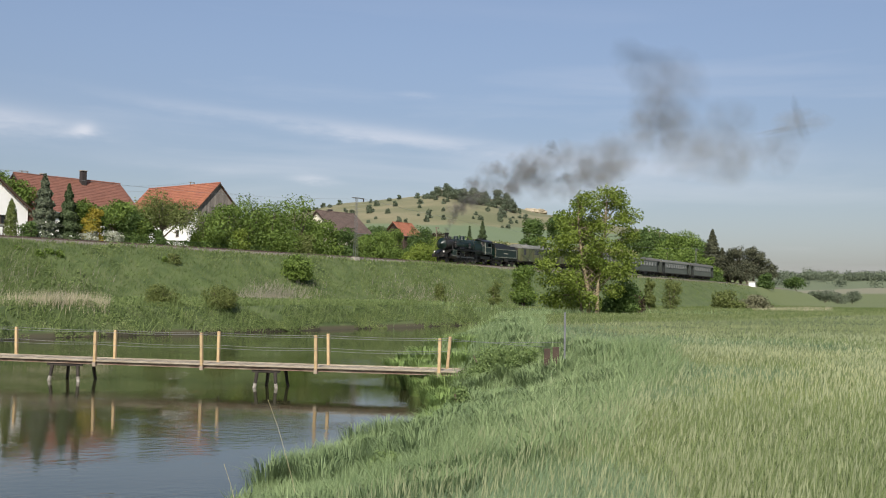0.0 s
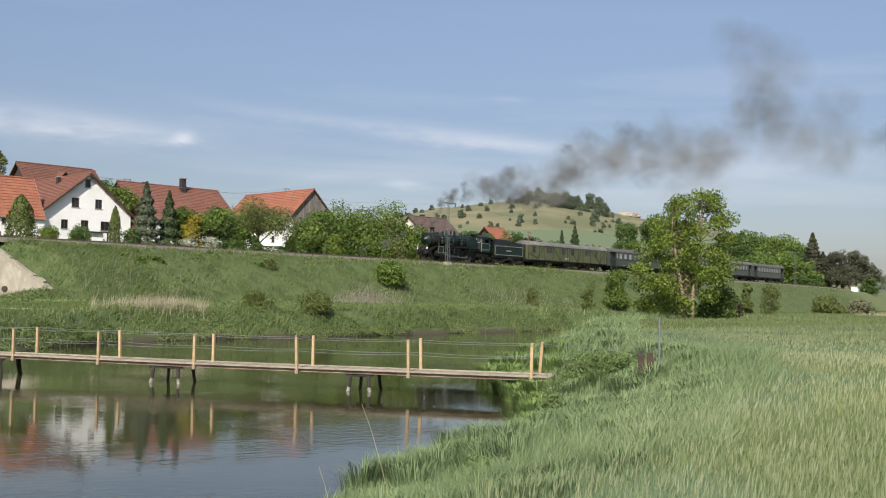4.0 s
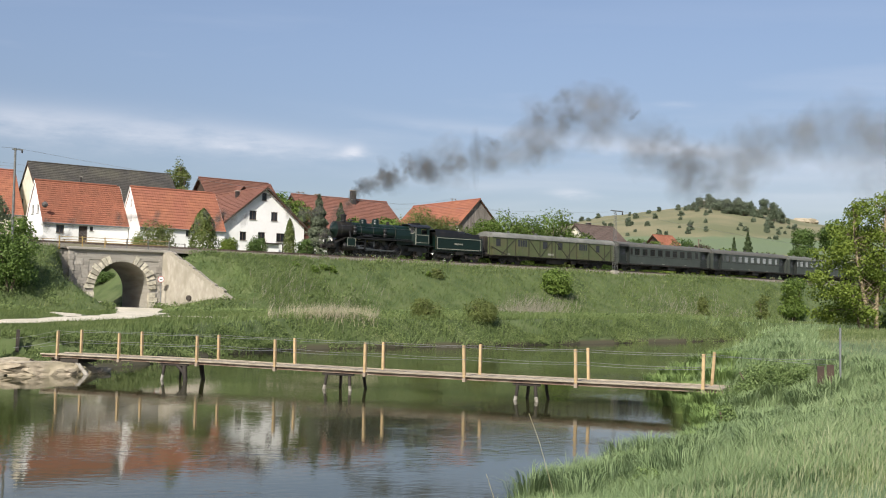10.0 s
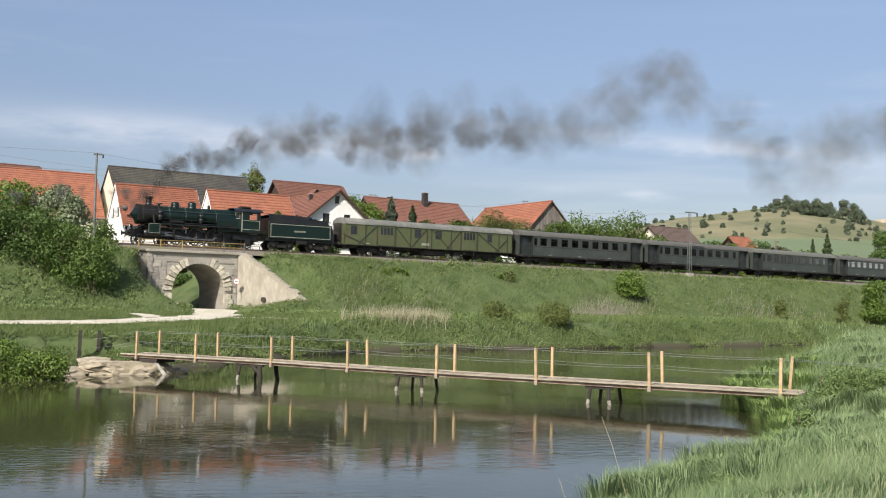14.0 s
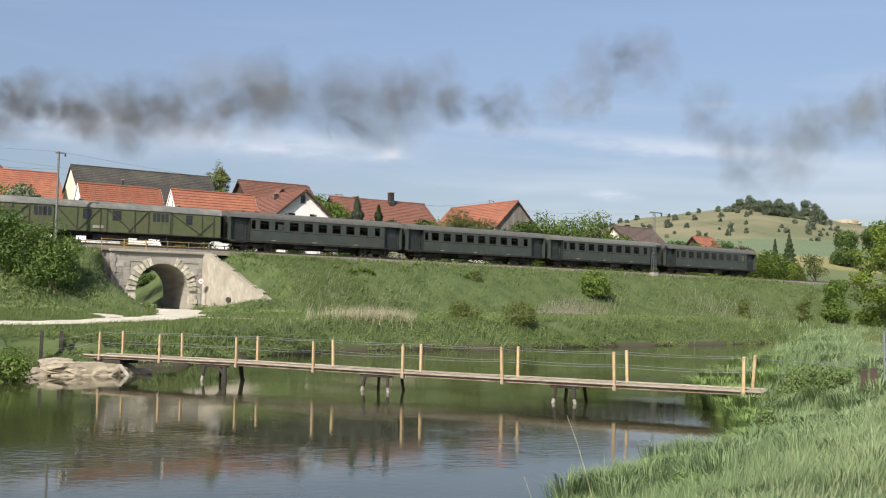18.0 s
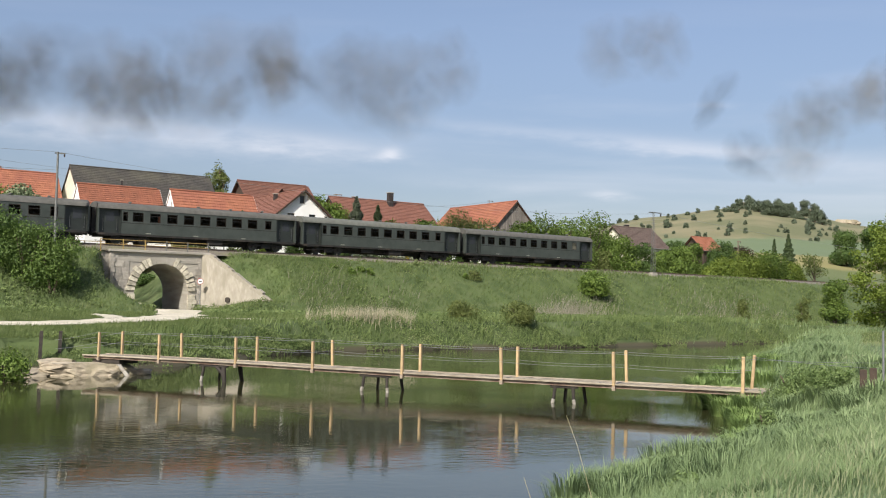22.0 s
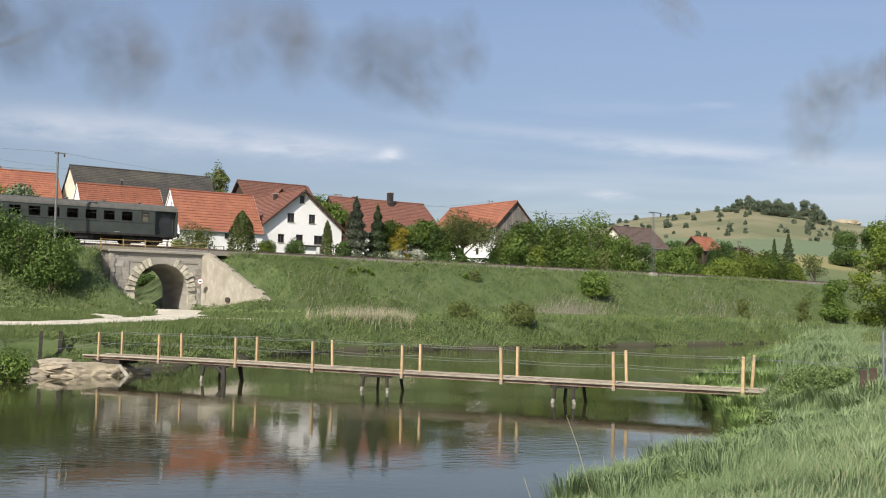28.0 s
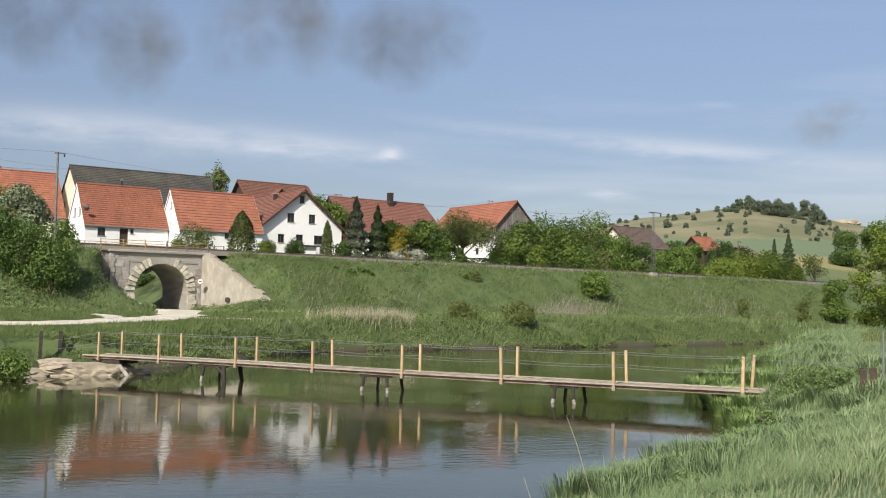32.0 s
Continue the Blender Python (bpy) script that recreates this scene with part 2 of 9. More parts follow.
M_POSTS = mat("ochre_painted_wood", (0.50, 0.37, 0.20), (0.38, 0.27, 0.145), 6.0, 0.75, 0.25, 20, vary=0.12, stain=(0.36, 0.25, 0.14), sscale=1.6)
M_RAILY = mat("yellow_rail_paint", (0.42, 0.31, 0.10), (0.27, 0.17, 0.07), 6.0, 0.6, 0.1, vary=0.1)
M_DECK = mat("weathered_deck_plank", (0.42, 0.37, 0.29), (0.27, 0.23, 0.17), 3.0, 0.9, 0.4, 12, vary=0.15, stretch=(1, 8, 4))
M_GIRDER = mat("rusty_girder", (0.25, 0.17, 0.12), (0.15, 0.10, 0.075), 5.0, 0.8, 0.3, 15, stain=(0.34, 0.29, 0.22), sscale=1.2)
M_PIER = mat("pier_timber", (0.05, 0.042, 0.034), (0.025, 0.021, 0.018), 4.0, 0.85, 0.4, 12)
M_PIERW = mat("bleached_pile_foot", (0.40, 0.38, 0.34), (0.20, 0.18, 0.15), 6.0, 0.9, 0.4, 12)
M_WIRE = mat("galvanised_wire", (0.34, 0.35, 0.35), (0.26, 0.27, 0.27), 6.0, 0.5, metal=0.5)
M_POLE = mat("grey_mast_steel", (0.19, 0.195, 0.185), (0.13, 0.135, 0.13), 4.0, 0.6, metal=0.3)
M_POLEW = mat("telegraph_pole_wood", (0.20, 0.16, 0.12), (0.13, 0.10, 0.08), 4.0, 0.9, 0.3)
M_BARK = mat("bark", (0.17, 0.135, 0.095), (0.09, 0.07, 0.05), 5.0, 0.95, 0.7, 12)
M_BARKL = mat("pale_bark", (0.36, 0.30, 0.19), (0.22, 0.18, 0.11), 5.0, 0.95, 0.6, 12)
# train
M_GREEN = mat("loco_green_paint", (0.006, 0.018, 0.014), (0.004, 0.013, 0.010), 3.0, 0.33, 0.03, 8, spec=0.45)
M_BLACK = mat("loco_black_paint", (0.014, 0.014, 0.014), (0.008, 0.008, 0.008), 4.0, 0.38, 0.05, 10, stain=(0.020, 0.018, 0.016), sscale=0.8)
M_COAL = mat("coal", (0.012, 0.012, 0.012), (0.006, 0.006, 0.006), 6.0, 0.45, 1.0, 9)
M_BRASS = mat("polished_brass", (0.55, 0.40, 0.18), (0.45, 0.32, 0.14), 6.0, 0.3, metal=1.0)
M_LINING = mat("pale_lining", (0.34, 0.34, 0.28), (0.25, 0.25, 0.21), 6.0, 0.5)
M_ROD = mat("bright_rod_steel", (0.26, 0.26, 0.26), (0.18, 0.18, 0.18), 5.0, 0.35, metal=0.9)
M_WHEEL = mat("wheel_dark", (0.046, 0.048, 0.047), (0.026, 0.027, 0.027), 5.0, 0.45, stain=(0.06, 0.045, 0.035), sscale=1.5)
M_VAN = mat("olive_van_boards", (0.092, 0.112, 0.048), (0.071, 0.088, 0.039), 2.5, 0.6, 0.1, 12, stain=(0.10, 0.10, 0.05), sscale=0.7)
M_VANT = mat("dark_van_frame", (0.050, 0.050, 0.030), (0.035, 0.035, 0.022), 4.0, 0.6)
M_VROOF = mat("grey_canvas_roof", (0.165, 0.172, 0.155), (0.125, 0.13, 0.118), 2.0, 0.8, 0.1, 10, stain=(0.22, 0.22, 0.20), sscale=0.5)
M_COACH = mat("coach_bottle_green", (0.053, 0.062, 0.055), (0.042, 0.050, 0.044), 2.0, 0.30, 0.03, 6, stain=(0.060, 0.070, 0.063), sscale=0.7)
# the coach green again, darkened to paint in shade inside the recessed doorways
M_COACH_SHADE = mat("coach_green_doorway_shade", (0.026, 0.031, 0.028), (0.020, 0.024, 0.022), 2.0, 0.4, 0.03, 6, stain=(0.034, 0.038, 0.034), sscale=0.7)
M_CROOF = mat("dark_grey_coach_roof", (0.120, 0.118, 0.106), (0.085, 0.084, 0.076), 2.0, 0.7, 0.1, 10)
M_UNDER = mat("underframe_black", (0.018, 0.017, 0.016), (0.010, 0.010, 0.009), 5.0, 0.7, stain=(0.045, 0.036, 0.028), sscale=1.2)
M_SEAT = mat("coach_interior", (0.16, 0.10, 0.055), (0.10, 0.065, 0.04), 3.0, 0.7)
M_BLIND = mat("cream_blind", (0.62, 0.58, 0.45), (0.55, 0.51, 0.40), 5.0, 0.85)
M_LAMP = mat("lamp_lens", (0.75, 0.74, 0.70), (0.65, 0.64, 0.6), 3.0, 0.15)
M_SIGNW = mat("sign_white", (0.75, 0.74, 0.73), (0.68, 0.67, 0.66), 3.0, 0.5)
M_SIGNR = mat("sign_red", (0.42, 0.10, 0.09), (0.36, 0.09, 0.08), 3.0, 0.5)
M_GLASS = glassmat("coach_glass", clear=0.30)


def smokemat(name, col, col2, dense, size):
    """Smoke that is densest in the middle of a wisp, billowing, and clear at its rim."""
    m = mat(name, col, col2, 0.5 * size, 1.0, spec=0.0)
    n, l = m.node_tree.nodes, m.node_tree.links
    mix, thick, noise, rag, dens, both, through_light = (n.new(k) for k in (
        "ShaderNodeMixShader", "ShaderNodeAttribute", "ShaderNodeTexNoise", "ShaderNodeMapRange", "ShaderNodeMath", "ShaderNodeMixShader", "ShaderNodeBsdfTranslucent"))
    thick.attribute_name = "thickness"
    noise.inputs["Scale"].default_value, noise.inputs["Detail"].default_value, noise.inputs["Roughness"].default_value = size, 4.0, 0.5
    noise.inputs["Distortion"].default_value = 0.4
    rag.interpolation_type = "SMOOTHSTEP"
    rag.inputs["From Min"].default_value, rag.inputs["From Max"].default_value = 0.30, 0.66
    rag.inputs["To Min"].default_value, rag.inputs["To Max"].default_value = 0.22 * dense, dense
    dens.operation = "MULTIPLY"
    l.new(n.new("ShaderNodeTexCoord").outputs["Object"], noise.inputs["Vector"])
    l.new(noise.outputs["Fac"], rag.inputs["Value"])
    l.new(thick.outputs["Fac"], dens.inputs[0])
    l.new(rag.outputs["Result"], dens.inputs[1])
    l.new(dens.outputs["Value"], mix.inputs["Fac"])
    through_light.inputs["Color"].default_value = (*col, 1)
    both.inputs["Fac"].default_value = 0.5
    l.new(n["Principled BSDF"].outputs["BSDF"], both.inputs[1])
    l.new(through_light.outputs["BSDF"], both.inputs[2])
    l.new(n.new("ShaderNodeBsdfTransparent").outputs["BSDF"], mix.inputs[1])
    l.new(both.outputs["Shader"], mix.inputs[2])
    l.new(mix.outputs["Shader"], n["Material Output"].inputs["Surface"])
    return m


M_SMOKE = [smokemat("smoke_" + k, (1.06 * c, 1.02 * c, 0.95 * c), (0.84 * c, 0.82 * c, 0.78 * c), dense, size) for k, c, dense, size in (
    ("jet", 0.16, 0.62, 1.0), ("fresh", 0.175, 0.58, 0.62), ("billow", 0.205, 0.45, 0.36), ("cloud", 0.25, 0.42, 0.19), ("bank", 0.26, 0.40, 0.10))]
# foliage
L_BUSH = leafmat("hedge_leaves", (0.080, 0.135, 0.028), (0.225, 0.320, 0.068))
L_DARK = leafmat("dark_leaves", (0.050, 0.094, 0.026), (0.150, 0.230, 0.062))
L_MAPLE = leafmat("maple_leaves", (0.052, 0.098, 0.026), (0.185, 0.275, 0.064))
L_NETTLE = leafmat("nettle_leaves", (0.125, 0.195, 0.065), (0.290, 0.385, 0.145))
L_LIGHT = leafmat("fresh_leaves", (0.085, 0.140, 0.022), (0.270, 0.340, 0.062))
L_CONIF = leafmat("conifer_needles", (0.045, 0.072, 0.032), (0.118, 0.162, 0.066), trans=0.18)
L_BLUE = leafmat("blue_spruce_needles", (0.078, 0.100, 0.064), (0.180, 0.212, 0.136), trans=0.15)
L_THUJA = leafmat("thuja_leaves", (0.055, 0.080, 0.018), (0.165, 0.205, 0.052), trans=0.15)
L_YELLOW = leafmat("golden_leaves", (0.242, 0.209, 0.028), (0.440, 0.363, 0.055))
L_WHITEB = leafmat("white_blossom", (0.110, 0.165, 0.055), (0.682, 0.682, 0.605), trans=0.2)
L_LILAC = leafmat("pale_blossom_tree", (0.095, 0.145, 0.050), (0.360, 0.400, 0.270), trans=0.2)
L_WILLOW = leafmat("grey_willow_twigs", (0.125, 0.130, 0.072), (0.240, 0.238, 0.145), trans=0.2)
L_OLIVE = leafmat("olive_shrub", (0.100, 0.135, 0.036), (0.215, 0.250, 0.080))
L_PURPLE = leafmat("copper_leaves", (0.050, 0.038, 0.024), (0.105, 0.078, 0.046))
L_PINE = leafmat("pine_needles", (0.064, 0.072, 0.044), (0.112, 0.120, 0.072), trans=0.12, rough=0.8)
# greens paled and greyed: distance haze is put into these two leaf colours
L_FAR = leafmat("hazed_distant_wood", (0.115, 0.145, 0.100), (0.175, 0.210, 0.140), trans=0.2, zone=0.02, rough=0.8)
L_HILL = leafmat("hazed_hill_foliage", (0.092, 0.122, 0.080), (0.150, 0.186, 0.118), trans=0.2)
G_SEED = leafmat("grass_seed_head", (0.24, 0.29, 0.15), (0.41, 0.44, 0.26), zone=0.3)
G_OAT = leafmat("golden_seed_head", (0.31, 0.34, 0.17), (0.46, 0.48, 0.27), zone=0.3)
G_FIELD = leafmat("meadow_grass", (0.105, 0.158, 0.056), (0.300, 0.362, 0.158), (0.46, 0.48, 0.29), zone=0.07)
G_BLUE = leafmat("blue_green_meadow_grass", (0.085, 0.150, 0.072), (0.245, 0.335, 0.190), (0.40, 0.46, 0.31), zone=0.12)
G_RIPE = leafmat("yellow_green_meadow_grass", (0.112, 0.162, 0.052), (0.310, 0.370, 0.145), (0.48, 0.49, 0.28), zone=0.2)
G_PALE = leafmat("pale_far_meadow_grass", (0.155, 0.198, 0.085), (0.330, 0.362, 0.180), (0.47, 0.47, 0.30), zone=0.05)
G_BANK = leafmat("bank_sedge", (0.120, 0.190, 0.078), (0.310, 0.400, 0.195), (0.48, 0.52, 0.32), zone=0.22)
G_SEDGE = leafmat("fresh_sedge", (0.125, 0.210, 0.055), (0.330, 0.440, 0.150), (0.42, 0.49, 0.22), zone=0.5)
G_BANK2 = leafmat("far_bank_growth", (0.074, 0.118, 0.036), (0.215, 0.280, 0.100), (0.28, 0.28, 0.15), zone=0.25)
G_WEED = leafmat("bank_weed_leaves", (0.062, 0.104, 0.030), (0.235, 0.300, 0.106), (0.33, 0.35, 0.17), zone=0.4)
G_SLOPE = leafmat("slope_grass", (0.060, 0.098, 0.028), (0.195, 0.246, 0.084), (0.32, 0.31, 0.19), zone=0.5)
G_REED = leafmat("dry_reed", (0.38, 0.34, 0.23), (0.58, 0.53, 0.39), zone=0.5)
G_DEAD = leafmat("grey_dead_stem", (0.27, 0.25, 0.19), (0.42, 0.39, 0.32), zone=0.5)
G_STALK = leafmat("dry_stalk", (0.495, 0.440, 0.275), (0.660, 0.594, 0.396), zone=0.5)


# ---------------------------------------------------------------- mesh helpers
class Geo:
    """Collects faces for one mesh."""

    def __init__(self):
        self.v, self.f = [], []

    def add(self, verts, faces):
        k = len(self.v)
        self.v += [tuple(p) for p in verts]
        self.f += [tuple(i + k for i in f) for f in faces]
        return self

    def box(self, x0, x1, y0, y1, z0, z1, c=0.0):
        """Box; c chamfers the four long edges along x."""
        if c:
            prof = [(y0 + c, z0), (y1 - c, z0), (y1, z0 + c), (y1, z1 - c), (y1 - c, z1), (y0 + c, z1), (y0, z1 - c), (y0, z0 + c)]
            return self.prism(prof, x0, x1)
        v = [(x, y, z) for x in (x0, x1) for y in (y0, y1) for z in (z0, z1)]
        return self.add(v, [(0, 1, 3, 2), (4, 6, 7, 5), (0, 4, 5, 1), (2, 3, 7, 6), (0, 2, 6, 4), (1, 5, 7, 3)])

    def prism(self, prof, x0, x1):
        """Profile of (y, z), counter-clockwise seen from +x, drawn out along x."""
        n = len(prof)
        v = [(x0, y, z) for y, z in prof] + [(x1, y, z) for y, z in prof]
        f = [(i, (i + 1) % n, n + (i + 1) % n, n + i) for i in range(n)]
        return self.add(v, f + [tuple(range(n - 1, -1, -1)), tuple(range(n, 2 * n))])

    def tube(self, p, q, r0, r1=None, seg=10, caps=True):
        p, q = Vector(p), Vector(q)
        r1 = r0 if r1 is None else r1
        d = (q - p).normalized()
        a = d.orthogonal().normalized()
        b = d.cross(a)
        ring = [(math.cos(2 * math.pi * i / seg), math.sin(2 * math.pi * i / seg)) for i in range(seg)]
        v = [p + (a * c + b * s) * r0 for c, s in ring] + [q + (a * c + b * s) * r1 for c, s in ring]
        f = [(i, (i + 1) % seg, seg + (i + 1) % seg, seg + i) for i in range(seg)]
        if caps:
            f += [tuple(range(seg - 1, -1, -1)), tuple(range(seg, 2 * seg))]
        return self.add(v, f)

    def path(self, pts, r, seg=5, r1=None):
        """One unbroken tube through the points, tapering to r1."""
        pts = [Vector(p) for p in pts]
        k, n = len(self.v), len(pts)
        for i, p in enumerate(pts):
            d = (pts[min(i + 1, n - 1)] - pts[max(i - 1, 0)]).normalized()
            a = d.cross(Vector((0.3, 0.2, 1))).normalized()
            b = d.cross(a)
            rr = r if r1 is None else r + (r1 - r) * i / (n - 1)
            self.v += [tuple(p + (a * math.cos(2 * math.pi * j / seg) + b * math.sin(2 * math.pi * j / seg)) * rr) for j in range(seg)]
        for i in range(n - 1):
            self.f += [(k + i * seg + j, k + i * seg + (j + 1) % seg, k + (i + 1) * seg + (j + 1) % seg, k + (i + 1) * seg + j) for j in range(seg)]
        return self

    def lathe(self, prof, base, axis="z", seg=18):
        """Profile of (radius, along) turned round an axis through base."""
        v, f, n = [], [], len(prof)
        for i in range(seg):
            c, s = math.cos(2 * math.pi * i / seg), math.sin(2 * math.pi * i / seg)
            for r, h in prof:
                p = {"z": (r * c, r * s, h), "x": (h, r * c, r * s), "y": (r * s, h, r * c)}[axis]
                v.append(tuple(a + b for a, b in zip(p, base)))
        for i in range(seg):
            j = (i + 1) % seg
            f += [(i * n + k, j * n + k, j * n + k + 1, i * n + k + 1) for k in range(n - 1)]
        return self.add(v, f)

    def mesh(self, name, material, smooth=False):
        me = bpy.data.meshes.new(name)
        me.from_pydata(self.v, [], self.f)
        me.materials.append(material)
        if smooth:
            me.polygons.foreach_set("use_smooth", [True] * len(me.polygons))
            me.set_sharp_from_angle(angle=radians(38))
        me.update()
        return me


def part(name, geo, material, parent=None, label="", m=None, smooth=False):
    me = geo if isinstance(geo, bpy.types.Mesh) else geo.mesh(name, material, smooth)
    ob = new(name, me)
    if parent:
        ob.parent = parent
    if m is not None:
        ob.matrix_basis = m
    return tagged(ob, label)


def thing(name, m, label, category, group="", kind=""):
    ob = new(name)
    ob.empty_display_size = 0.3
    ob.matrix_basis = m
    return tagged(ob, label, category, group, kind)


def bulk(name, verts, faces, material, smooth=False):
    """A mesh from numpy arrays; faces all of one size."""
    me = bpy.data.meshes.new(name)
    verts, faces = np.asarray(verts, np.float32), np.asarray(faces, np.int32)
    k = faces.shape[1]
    me.vertices.add(len(verts))
    me.vertices.foreach_set("co", verts.ravel())
    me.loops.add(faces.size)
    me.loops.foreach_set("vertex_index", faces.ravel())
    me.polygons.add(len(faces))
    me.polygons.foreach_set("loop_start", np.arange(0, faces.size, k, dtype=np.int32))
    me.materials.append(material)
    if smooth:
        me.polygons.foreach_set("use_smooth", np.ones(len(faces), bool))
    me.update(calc_edges=True)
    me.validate()
    return me


RNG = np.random.default_rng(7)


LATTICE = np.random.default_rng(77).uniform(-1, 1, (256, 256))


def fbm(x, y, s, seed=0):
    """Smooth value noise in three octaves, about -1 to 1; s is the size of its largest patches."""
    x, y = np.asarray(x, float), np.asarray(y, float)
    out = 0
    for k in range(3):
        f = 2.0 ** k / s * 1.6
        u, v = x * f + seed * 17.3 + 31.7 * k, y * f - seed * 9.1 + 11.9 * k
        i, j = np.floor(u).astype(int), np.floor(v).astype(int)
        a, b = u - i, v - j
        a, b = a * a * (3 - 2 * a), b * b * (3 - 2 * b)
        i0, i1, j0, j1 = i % 256, (i + 1) % 256, j % 256, (j + 1) % 256
        out = out + (LATTICE[i0, j0] * (1 - a) * (1 - b) + LATTICE[i1, j0] * a * (1 - b) + LATTICE[i0, j1] * (1 - a) * b + LATTICE[i1, j1] * a * b) / 1.8 ** k
    return out * 0.95


# ---------------------------------------------------------------- plan
PHI, AWAY, BEND = radians(57.66), 100.0, 0.00092
TV, NV = np.array([math.sin(PHI), math.cos(PHI)]), np.array([-math.cos(PHI), math.sin(PHI)])


def bow(a):
    """How far the curved line stands off its tangent."""
    e = np.clip(a, -260, 420)
    return 0.5 * BEND * e * e + BEND * e * (a - e)


def rail_z(q):
    return 8.5 - 0.003 * (np.clip(q, -120, 330) - 40)


def track(q):
    return q * TV + (AWAY + bow(q)) * NV


def heading(q):
    """Degrees of the line's direction (growing q)."""
    d = TV + BEND * min(max(q, -260), 420) * NV
    return math.degrees(math.atan2(d[1], d[0]))


def trackside(q, off, z=0.0):
    """A point beside the line; off is metres towards the river."""
    h = radians(heading(q))
    p = track(q)
    return (p[0] + off * math.sin(h), p[1] - off * math.cos(h), z)


RIVER = np.array([(-140, -60), (-60, 20), (-30, 40), (-19.2, 46.1), (-16.4, 48.9), (-14.5, 50.8), (-13.0, 54.1), (-10.8, 66.0), (-7.1, 73.9),
                  (-3.3, 77.4), (3.1, 82.2), (10.5, 88.2), (19.2, 96.0), (30.1, 106), (37, 111), (50, 114), (75, 116),
                  (75, 111), (52, 109), (42, 106), (33, 97), (28.5, 88.5), (18.5, 62.5), (13.6, 51), (11.0, 44), (9.9, 38),
                  (9.3, 31), (7.8, 26.5), (6.0, 23.6), (3.2, 20.2), (1.6, 16.6), (-0.3, 13.2), (-4, 10.6), (-12, 4), (-60, -40), (-90, -90)], float)


def river_distance(x, y):
    """Signed metres to the water's edge, positive on land."""
    best = np.full(x.shape, 1e9)
    inside = np.zeros(x.shape, bool)
    for (ax, ay), (bx, by) in zip(RIVER, np.roll(RIVER, -1, 0)):
        dx, dy = bx - ax, by - ay
        t = np.clip(((x - ax) * dx + (y - ay) * dy) / (dx * dx + dy * dy), 0, 1)
        best = np.minimum(best, np.hypot(x - ax - t * dx, y - ay - t * dy))
        cross = ((ay > y) != (by > y)) & (x < ax + (y - ay) * dx / (dy if dy else 1e-9))
        inside ^= cross
    return np.where(inside, -best, best)


TUNNEL_Q = 30.3
ROAD_Z = 2.55


def smooth01(t):
    t = np.clip(t, 0, 1)
    return t * t * (3 - 2 * t)


